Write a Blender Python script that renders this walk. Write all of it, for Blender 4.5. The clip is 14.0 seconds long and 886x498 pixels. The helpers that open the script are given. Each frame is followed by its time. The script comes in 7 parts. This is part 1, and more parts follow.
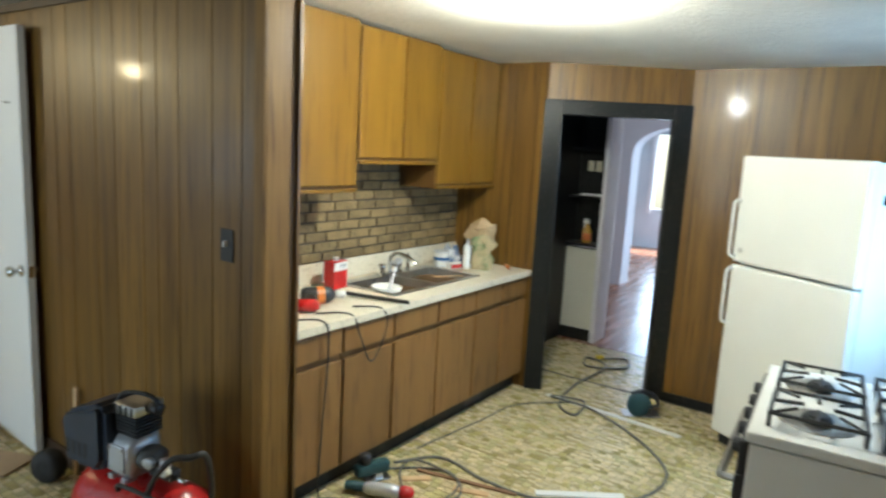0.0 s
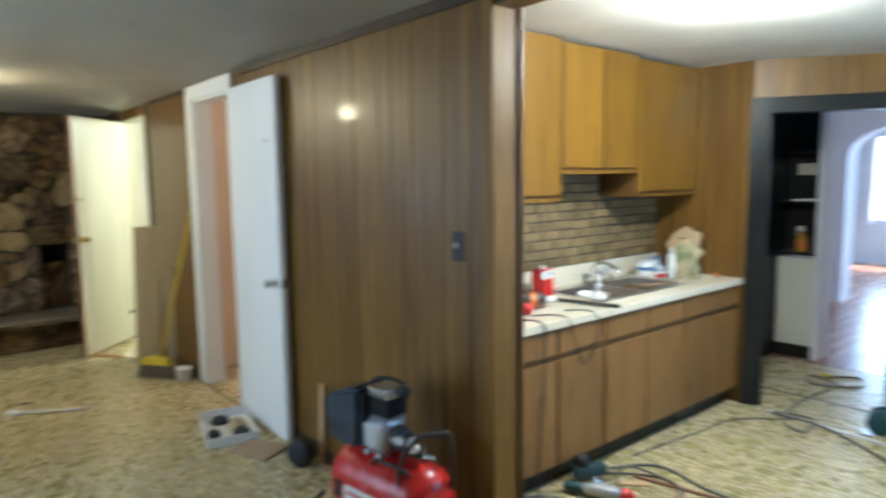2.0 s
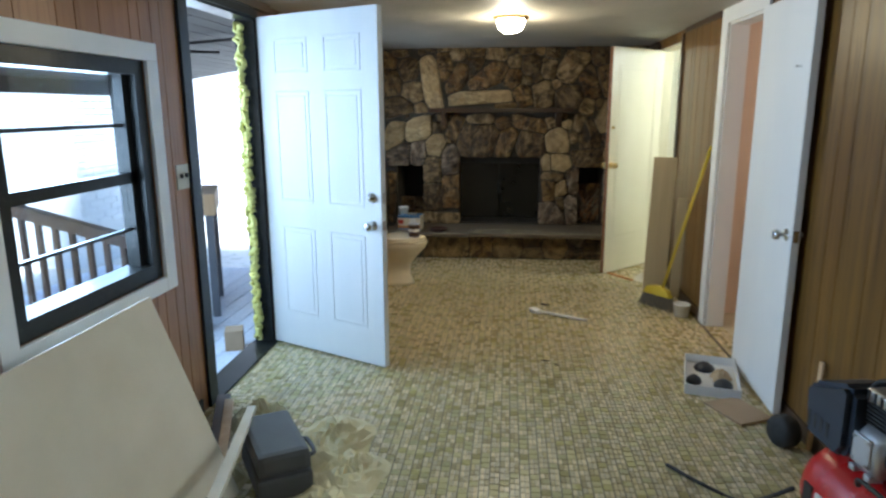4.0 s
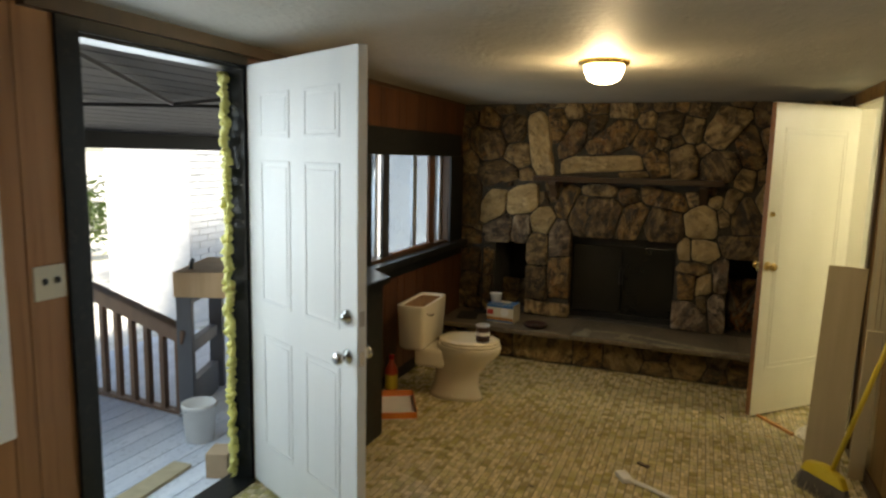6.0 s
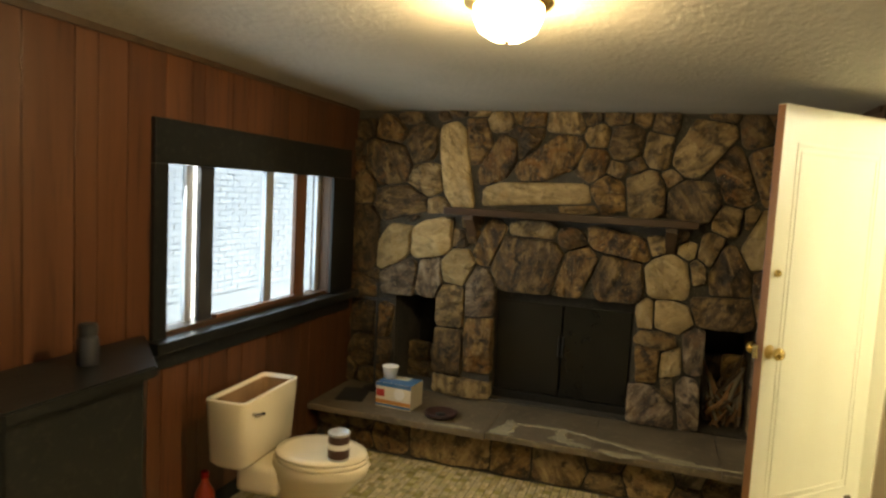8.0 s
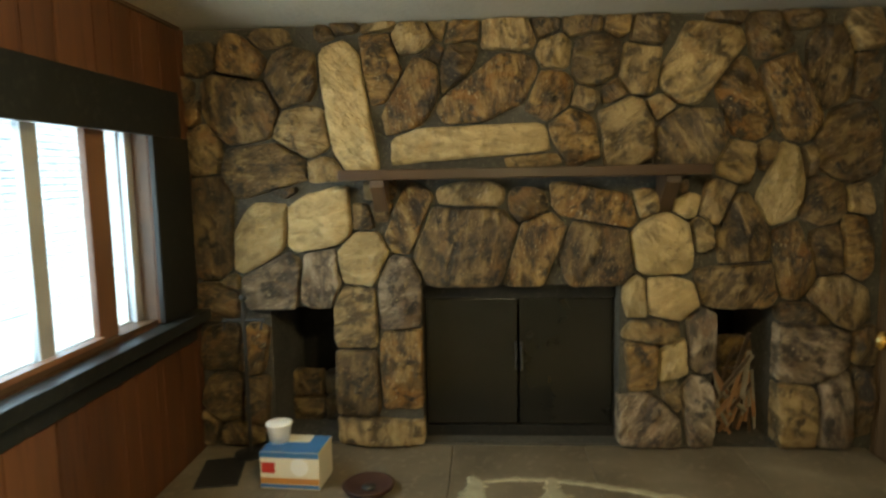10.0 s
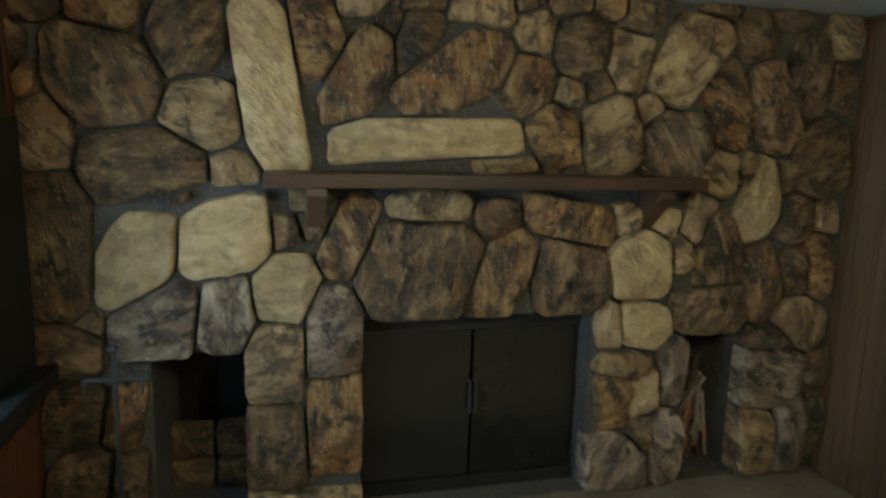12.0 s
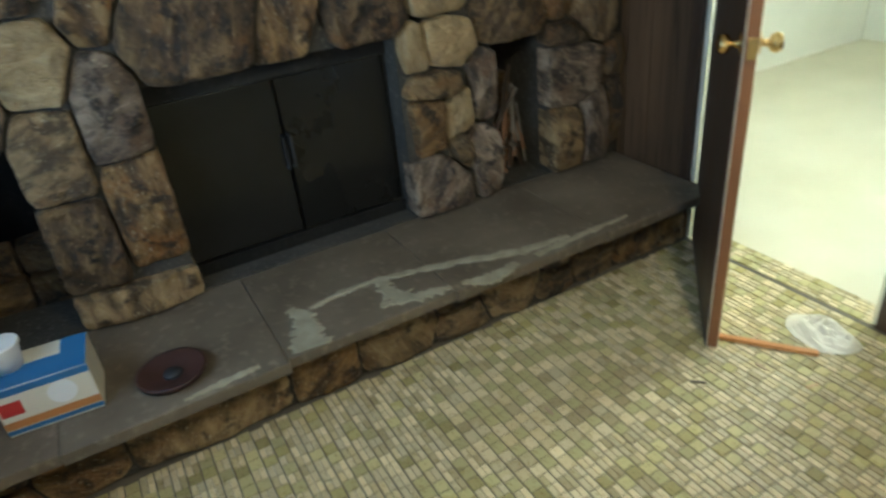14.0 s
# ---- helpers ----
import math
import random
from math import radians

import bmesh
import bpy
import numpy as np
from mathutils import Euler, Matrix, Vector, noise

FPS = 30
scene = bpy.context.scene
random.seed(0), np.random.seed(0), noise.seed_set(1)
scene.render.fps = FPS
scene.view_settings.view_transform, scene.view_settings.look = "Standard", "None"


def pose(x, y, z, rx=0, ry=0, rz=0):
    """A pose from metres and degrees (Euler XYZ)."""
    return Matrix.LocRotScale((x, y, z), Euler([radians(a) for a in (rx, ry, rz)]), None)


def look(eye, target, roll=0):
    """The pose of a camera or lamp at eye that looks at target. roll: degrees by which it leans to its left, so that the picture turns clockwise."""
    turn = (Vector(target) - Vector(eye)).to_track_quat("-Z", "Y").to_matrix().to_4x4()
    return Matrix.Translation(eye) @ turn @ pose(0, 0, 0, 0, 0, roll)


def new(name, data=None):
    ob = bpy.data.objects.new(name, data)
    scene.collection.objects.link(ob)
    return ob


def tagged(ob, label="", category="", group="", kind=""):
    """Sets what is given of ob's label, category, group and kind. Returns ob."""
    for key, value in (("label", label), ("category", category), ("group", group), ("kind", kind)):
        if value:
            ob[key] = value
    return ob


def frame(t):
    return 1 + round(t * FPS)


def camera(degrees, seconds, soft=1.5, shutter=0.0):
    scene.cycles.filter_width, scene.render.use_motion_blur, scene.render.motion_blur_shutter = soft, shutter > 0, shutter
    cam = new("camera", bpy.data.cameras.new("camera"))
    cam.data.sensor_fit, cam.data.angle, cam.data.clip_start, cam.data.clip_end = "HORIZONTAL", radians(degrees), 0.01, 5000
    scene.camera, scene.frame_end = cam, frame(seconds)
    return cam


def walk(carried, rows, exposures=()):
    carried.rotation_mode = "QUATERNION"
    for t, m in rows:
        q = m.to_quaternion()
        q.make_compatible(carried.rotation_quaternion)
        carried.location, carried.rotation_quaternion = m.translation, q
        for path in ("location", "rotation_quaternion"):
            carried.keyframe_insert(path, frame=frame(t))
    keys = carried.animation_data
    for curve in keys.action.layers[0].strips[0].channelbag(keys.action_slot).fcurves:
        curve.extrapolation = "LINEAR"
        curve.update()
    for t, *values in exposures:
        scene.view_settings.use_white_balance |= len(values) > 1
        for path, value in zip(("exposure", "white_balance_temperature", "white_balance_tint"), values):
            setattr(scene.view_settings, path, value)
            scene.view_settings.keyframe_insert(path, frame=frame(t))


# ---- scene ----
cam = camera(68.4, 14.0, 2.4, 0.5)
PATH = [
    (0, (0.569, 0.47, 1.6), (-0.559, 2.092, 1.289), 3.1),
    (0.5, (0.609, 0.39, 1.594), (-0.33, 2.127, 1.28), 0.6),
    (0.7, (0.613, 0.326, 1.594), (-0.302, 2.077, 1.28), -0.9),
    (1, (0.615, 0.303, 1.557), (-0.316, 2.049, 1.267), -0.6),
    (1.5, (0.613, 0.251, 1.501), (-0.559, 1.854, 1.261), -1.0),
    (2, (0.549, 0.248, 1.49), (-0.981, 1.517, 1.266), -0.8),
    (2.2, (0.522, 0.295, 1.526), (-1.142, 1.378, 1.287), -0.8),
    (2.5, (0.513, 0.31, 1.499), (-1.276, 1.177, 1.276), -0.5),
    (3, (0.509, 0.401, 1.521), (-1.432, 0.829, 1.294), 0.9),
    (3.5, (0.491, 0.475, 1.527), (-1.481, 0.431, 1.199), 1.8),
    (3.6, (0.497, 0.437, 1.513), (-1.468, 0.363, 1.149), 1.1),
    (5.8, (-0.845, 0.994, 1.619), (-2.697, 0.292, 1.338), 1.2),
    (6, (-0.989, 0.978, 1.645), (-2.831, 0.249, 1.365), 1.2),
    (6.5, (-1.362, 0.995, 1.64), (-3.23, 0.312, 1.434), 1.3),
    (7, (-1.755, 0.986, 1.652), (-3.647, 0.358, 1.492), 2.3),
    (7.2, (-1.937, 0.996, 1.659), (-3.821, 0.344, 1.505), 2.9),
    (9.3, (-3.377, 0.49, 1.422), (-5.315, 0.074, 1.157), 0.4),
    (9.5, (-3.505, 0.394, 1.417), (-5.466, 0.081, 1.177), -0.7),
    (10, (-3.762, 0.232, 1.486), (-5.744, 0.105, 1.255), -1.1),
    (10.2, (-3.85, 0.159, 1.503), (-5.841, 0.123, 1.313), 0.8),
    (10.5, (-4.027, 0.141, 1.532), (-6.023, 0.179, 1.407), 0.1),
    (11, (-4.19, 0.052, 1.632), (-6.177, 0.213, 1.479), 2.1),
    (11.5, (-4.32, -0.152, 1.64), (-6.28, 0.181, 1.419), 1.1),
    (12, (-4.404, -0.287, 1.62), (-6.32, 0.175, 1.283), 1.5),
    (12.5, (-4.408, -0.275, 1.581), (-6.28, 0.23, 1.088), 1.5),
    (13, (-4.402, -0.262, 1.433), (-6.21, 0.313, 0.8), 0.2),
    (13.5, (-4.424, -0.27, 1.427), (-6.11, 0.437, 0.616), -3.2),
    (14, (-4.404, -0.177, 1.457), (-5.959, 0.609, 0.474), -6.4),
]
EXPOSURES = [(0, 1.68, 5950, 2), (0.5, 1.68, 5700, 2), (1.5, 1.8, 5450, 2), (2, 1.86, 5350, 3), (2.5, 1.88, 5250, 4), (3.7, 1.75, 5150, 6), (5.8, 1.1, 7200, 8), (6.5, 1.2, 7400, 8), (7.2, 1.52, 7800, 8), (9.3, 2.58, 6900, -2), (10, 2.7, 6900, -4), (10.5, 2.72, 6500, -7), (11, 2.66, 5950, -9), (11.5, 2.45, 5450, -7), (12.5, 2.3, 4950, -2), (14, 2.38, 4750, 0)]
walk(cam, [(t, look(eye, target, roll)) for t, eye, target, roll in PATH], EXPOSURES)
# ---- constants ----
SKY, SUN = 0.15, 5.0
LIVING, KITCHEN, DOORLIGHT = 9.3, 27, 13

# ---- world and light ----
world = bpy.data.worlds.new("sky")
scene.world = world
world.use_nodes = True
wn, wl = world.node_tree.nodes, world.node_tree.links
sky = wn.new("ShaderNodeTexSky")
sky.sky_type, sky.sun_disc = "NISHITA", False
sky.sun_elevation, sky.sun_rotation = radians(56), radians(38)
wn["Background"].inputs["Strength"].default_value = SKY
wl.new(sky.outputs["Color"], wn["Background"].inputs["Color"])
sun = new("sun", bpy.data.lights.new("sun", "SUN"))
sun.data.energy, sun.data.angle, sun.data.color = SUN, radians(8), (1.0, 0.95, 0.88)
sun.matrix_world = look((7, 9, 17), (0, 0, 0))


def lamp(name, place, watts, colour, radius):
    ob = new(name, bpy.data.lights.new(name, "POINT"))
    ob.data.energy, ob.data.color, ob.data.shadow_soft_size = watts, colour, radius
    ob.location = place
    return ob


def area_lamp(name, m, w, h, watts, colour):
    ob = new(name, bpy.data.lights.new(name, "AREA"))
    ob.data.shape, ob.data.size, ob.data.size_y = "RECTANGLE", w, h
    ob.data.energy, ob.data.color = watts, colour
    ob.matrix_world = m
    return ob


lamp("living_bulb", (-4.36, 0.48, 2.035), LIVING, (1.0, 0.77, 0.44), 0.05)
lamp("kitchen_bulb", (-0.7, 2.85, 2.08), KITCHEN, (1.0, 0.95, 0.82), 0.07)
lamp("bath_bulb", (-3.6, 3.2, 1.95), 6, (1.0, 0.68, 0.45), 0.08)
lamp("bedroom_bulb", (-5.5, 2.95, 2.05), 21, (1.0, 0.95, 0.76), 0.08)
area_lamp("porch_daylight", look((-3.15, -1.85, 1.45), (-2.9, 0.5, 0.25)), 1.5, 1.1, DOORLIGHT, (0.66, 0.83, 1.0))
area_lamp("side_daylight", look((-5.5, -1.22, 1.3), (-5.9, 3, 0.4)), 1.3, 0.7, 6.5, (0.80, 0.90, 1.0))
area_lamp("front_daylight", look((-1.75, -1.25, 1.25), (-1.75, 3, 0.2)), 0.8, 0.8, 9, (0.74, 0.87, 1.0))
area_lamp("stove_daylight", look((1.12, 3.66, 1.3), (-2, 4.1, 0.9)), 0.7, 0.7, 7, (0.35, 0.62, 1.0))
area_lamp("far_daylight", look((-2.4, 11.95, 1.4), (-2.4, 7, 0.0)), 1.2, 1.2, 22, (0.62, 0.78, 1.0))
# Unseen fill lamp added to light the far parlour wall; no window there.
area_lamp("far_side_fill", look((0.95, 9.8, 1.5), (-3.8, 12.0, 1.1)), 1.2, 1.2, 34, (0.52, 0.74, 1.0))
# Added fill for the arch wall and front parlour, without a window behind it.
area_lamp("parlour_fill", look((0.95, 7.0, 1.4), (-2.5, 8.3, 1.1)), 1.0, 1.2, 17, (0.76, 0.82, 1.0))

# ---- materials ----


def nodes_of(name):
    m = bpy.data.materials.new(name)
    m.use_nodes = True
    return m, m.node_tree.nodes, m.node_tree.links, m.node_tree.nodes["Principled BSDF"]


def surface(name, a, b, c=None, rough=0.5, metal=0.0, scale=(6, 6, 6), fine=60.0, bump=0.15, depth=0.004, tint=0.15, coat=0.0, spread=0.5, island=False, detail=6.0, grain=0.0, spec=0.5):
    """Colours a to b by broad noise, flecked with c by fine noise; tint varies whole pieces."""
    m, n, l, p = nodes_of(name)
    co = n.new("ShaderNodeTexCoord")
    info = n.new("ShaderNodeNewGeometry" if island else "ShaderNodeObjectInfo")
    rnd = info.outputs["Random Per Island" if island else "Random"]
    add = n.new("ShaderNodeVectorMath")
    add.operation = "MULTIPLY_ADD"
    add.inputs[1].default_value = (1, 1, 1)
    sc = n.new("ShaderNodeVectorMath")
    sc.operation = "SCALE"
    sc.inputs[0].default_value = (7.3, 3.1, 5.7)
    l.new(rnd, sc.inputs["Scale"])
    l.new(co.outputs["Object"], add.inputs[0])
    l.new(sc.outputs[0], add.inputs[2])
    mp = n.new("ShaderNodeMapping")
    mp.inputs["Scale"].default_value = scale
    l.new(add.outputs[0], mp.inputs["Vector"])
    big = n.new("ShaderNodeTexNoise")
    big.inputs["Scale"].default_value, big.inputs["Detail"].default_value = 1.0, detail
    l.new(mp.outputs[0], big.inputs["Vector"])
    small = n.new("ShaderNodeTexNoise")
    small.inputs["Scale"].default_value, small.inputs["Detail"].default_value = fine, 4.0
    l.new(mp.outputs[0] if grain else add.outputs[0], small.inputs["Vector"])
    if grain:
        small.inputs["Scale"].default_value = grain
    ramp = n.new("ShaderNodeValToRGB")
    ramp.color_ramp.elements[0].position, ramp.color_ramp.elements[1].position = 0.5 - spread * 0.4, 0.5 + spread * 0.4
    ramp.color_ramp.elements[0].color, ramp.color_ramp.elements[1].color = (*a, 1), (*b, 1)
    l.new(big.outputs["Fac"], ramp.inputs["Fac"])
    out = ramp.outputs["Color"]
    if c:
        fl = n.new("ShaderNodeValToRGB")
        fl.color_ramp.elements[0].position, fl.color_ramp.elements[1].position = 0.55, 0.72
        l.new(small.outputs["Fac"], fl.inputs["Fac"])
        mx = n.new("ShaderNodeMix")
        mx.data_type = "RGBA"
        l.new(fl.outputs["Color"], mx.inputs["Factor"])
        l.new(out, mx.inputs["A"])
        mx.inputs["B"].default_value = (*c, 1)
        out = mx.outputs["Result"]
    if tint:
        hs = n.new("ShaderNodeHueSaturation")
        mr = n.new("ShaderNodeMapRange")
        mr.inputs["To Min"].default_value, mr.inputs["To Max"].default_value = 1 - tint, 1 + tint
        l.new(rnd, mr.inputs["Value"])
        l.new(mr.outputs[0], hs.inputs["Value"])
        l.new(out, hs.inputs["Color"])
        out = hs.outputs["Color"]
    l.new(out, p.inputs["Base Color"])
    rr = n.new("ShaderNodeMapRange")
    rr.inputs["To Min"].default_value, rr.inputs["To Max"].default_value = max(rough - 0.08, 0.03), min(rough + 0.12, 1)
    l.new(big.outputs["Fac"], rr.inputs["Value"])
    l.new(rr.outputs[0], p.inputs["Roughness"])
    p.inputs["Metallic"].default_value = metal
    p.inputs["Coat Weight"].default_value = coat
    p.inputs["Specular IOR Level"].default_value = spec
    p.inputs["Coat Roughness"].default_value = 0.09
    if bump:
        bp = n.new("ShaderNodeBump")
        bp.inputs["Strength"].default_value, bp.inputs["Distance"].default_value = bump, depth
        sm = n.new("ShaderNodeMath")
        l.new(big.outputs["Fac"], sm.inputs[0])
        l.new(small.outputs["Fac"], sm.inputs[1])
        l.new(sm.outputs[0], bp.inputs["Height"])
        l.new(bp.outputs[0], p.inputs["Normal"])
    return m


def glow(name, colour, strength):
    m, n, l, p = nodes_of(name)
    p.inputs["Base Color"].default_value = (0.8, 0.8, 0.75, 1)
    p.inputs["Emission Color"].default_value = (*colour, 1)
    p.inputs["Emission Strength"].default_value = strength
    return m


def pane_glass(name, rough=0.02, clear=(0.93, 0.96, 0.97)):
    m, n, l, p = nodes_of(name)
    tr, gl, mx = n.new("ShaderNodeBsdfTransparent"), n.new("ShaderNodeBsdfGlossy"), n.new("ShaderNodeMixShader")
    tr.inputs[0].default_value = (*clear, 1)
    gl.inputs["Roughness"].default_value = rough
    mx.inputs[0].default_value = 0.05
    l.new(tr.outputs[0], mx.inputs[1])
    l.new(gl.outputs[0], mx.inputs[2])
    l.new(mx.outputs[0], n["Material Output"].inputs["Surface"])
    return m


PANEL = surface("walnut panel", (0.092, 0.044, 0.008), (0.230, 0.122, 0.022), (0.064, 0.029, 0.006), grain=4.2, rough=0.38, scale=(22, 22, 0.8), fine=24, bump=0.05, tint=0.13, spread=0.6, coat=0.10)
# Copy of PANEL in a darker, greyer brown, for the hearth corner.
CORNERPANEL = surface("darker greyer panel", (0.060, 0.036, 0.018), (0.125, 0.078, 0.041), (0.045, 0.026, 0.013), grain=4.2, rough=0.5, scale=(22, 22, 0.8), fine=24, bump=0.05, tint=0.10, spread=0.6, spec=0.3)
LIGHTPANEL = surface("lighter walnut board", (0.145, 0.074, 0.018), (0.275, 0.155, 0.042), (0.10, 0.048, 0.013), grain=3.6, rough=0.45, scale=(22, 22, 0.8), fine=24, bump=0.05, tint=0.10, spread=0.6, spec=0.25)
REDPANEL = surface("red mahogany panel", (0.062, 0.023, 0.010), (0.132, 0.051, 0.021), (0.045, 0.016, 0.008), grain=3.2, rough=0.36, scale=(15, 15, 0.8), fine=26, bump=0.08, tint=0.18, spread=0.7)
ORANGEPANEL = surface("orange brown panel", (0.29, 0.132, 0.050), (0.41, 0.205, 0.086), (0.24, 0.10, 0.038), grain=3.2, rough=0.40, scale=(18, 18, 0.8), fine=26, bump=0.05, tint=0.08, spread=0.7)
GROOVE = surface("panel groove", (0.050, 0.024, 0.009), (0.085, 0.04, 0.014), rough=0.5, tint=0)
CABINET = surface("honey cabinet wood", (0.140, 0.068, 0.008), (0.215, 0.112, 0.013), (0.115, 0.053, 0.007), grain=3.0, rough=0.30, scale=(10, 10, 1.0), fine=30, bump=0.05, tint=0.10, spread=0.8)
BASEWOOD = surface("worn base cabinet wood", (0.165, 0.079, 0.021), (0.265, 0.138, 0.040), (0.125, 0.056, 0.016), grain=3.0, rough=0.45, scale=(9, 9, 1.1), fine=26, bump=0.06, tint=0.10, spread=0.9)
CABFRAME = surface("cabinet frame wood", (0.11, 0.055, 0.014), (0.16, 0.082, 0.022), rough=0.4, scale=(9, 9, 1.5), tint=0.08)
BLACKWOOD = surface("black painted wood", (0.007, 0.008, 0.008), (0.014, 0.015, 0.014), (0.026, 0.024, 0.02), spec=0.28, rough=0.34, scale=(5, 5, 2), fine=40, tint=0.1)
DARKWOOD = surface("dark stained wood", (0.035, 0.020, 0.011), (0.075, 0.042, 0.021), rough=0.45, scale=(10, 10, 1.2), fine=30, tint=0.15)
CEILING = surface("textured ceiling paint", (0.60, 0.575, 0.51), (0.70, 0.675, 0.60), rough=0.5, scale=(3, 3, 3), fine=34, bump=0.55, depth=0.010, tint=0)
# Copy of CEILING in a darker, yellower colour, for the living room.
DARKCEILING = surface("darker ceiling paint", (0.345, 0.325, 0.27), (0.42, 0.395, 0.335), rough=0.6, scale=(3, 3, 3), fine=34, bump=0.55, depth=0.010, tint=0)
WHITE = surface("white door paint", (0.76, 0.78, 0.78), (0.82, 0.83, 0.82), rough=0.5, scale=(4, 4, 1), fine=80, bump=0.05, tint=0.02)
CREAM = surface("cream paint", (0.70, 0.66, 0.50), (0.77, 0.73, 0.58), rough=0.38, scale=(3, 3, 1), fine=80, bump=0.05, tint=0.03)
CREAMWALL = surface("cream wall", (0.70, 0.68, 0.56), (0.76, 0.74, 0.63), rough=0.7, scale=(2, 2, 2), fine=50, tint=0)
PINKWALL = surface("warm bath wall", (0.72, 0.60, 0.50), (0.77, 0.66, 0.56), rough=0.7, scale=(2, 2, 2), fine=50, tint=0)
BLUEWALL = surface("pale parlour wall", (0.55, 0.58, 0.62), (0.62, 0.64, 0.68), rough=0.7, scale=(2, 2, 2), fine=50, tint=0)
PLASTER = surface("white plaster", (0.72, 0.70, 0.72), (0.78, 0.76, 0.78), rough=0.7, scale=(2, 2, 2), fine=50, tint=0)
ENAMEL = surface("white appliance enamel", (0.74, 0.74, 0.69), (0.80, 0.80, 0.75), rough=0.22, scale=(2, 2, 2), fine=220, bump=0.10, depth=0.001, tint=0.0)
PORCELAIN = surface("bone porcelain", (0.66, 0.58, 0.42), (0.72, 0.64, 0.48), rough=0.16, scale=(3, 3, 3), fine=40, bump=0.0, tint=0.0, coat=0.4)
LAMINATE = surface("cream laminate", (0.66, 0.60, 0.46), (0.74, 0.68, 0.54), (0.50, 0.44, 0.32), rough=0.35, scale=(6, 6, 6), fine=50, tint=0)
CHROME = surface("chrome", (0.62, 0.62, 0.62), (0.75, 0.75, 0.74), rough=0.16, metal=1.0, bump=0.03, tint=0)
STEEL = surface("stainless steel", (0.45, 0.44, 0.42), (0.55, 0.54, 0.52), rough=0.30, metal=1.0, scale=(3, 40, 3), bump=0.04, tint=0)
BRASS = surface("worn brass", (0.55, 0.38, 0.13), (0.68, 0.50, 0.20), rough=0.25, metal=1.0, bump=0.03, tint=0)
IRON = surface("black cast iron", (0.012, 0.012, 0.012), (0.028, 0.027, 0.026), rough=0.5, scale=(12, 12, 12), fine=120, tint=0)
SOOT = surface("sooty black steel", (0.008, 0.008, 0.008), (0.018, 0.017, 0.015), (0.028, 0.026, 0.022), spec=0.2, rough=0.40, scale=(4, 4, 2), fine=50, tint=0)
MORTAR = surface("grey mortar", (0.030, 0.027, 0.021), (0.066, 0.059, 0.046), (0.11, 0.098, 0.075), rough=0.9, scale=(7, 7, 7), fine=70, bump=0.6, depth=0.008, tint=0)
SLATE = surface("worn hearth slate", (0.098, 0.077, 0.050), (0.185, 0.150, 0.102), (0.20, 0.165, 0.115), rough=0.48, scale=(4, 4, 4), fine=30, bump=0.35, tint=0.06)
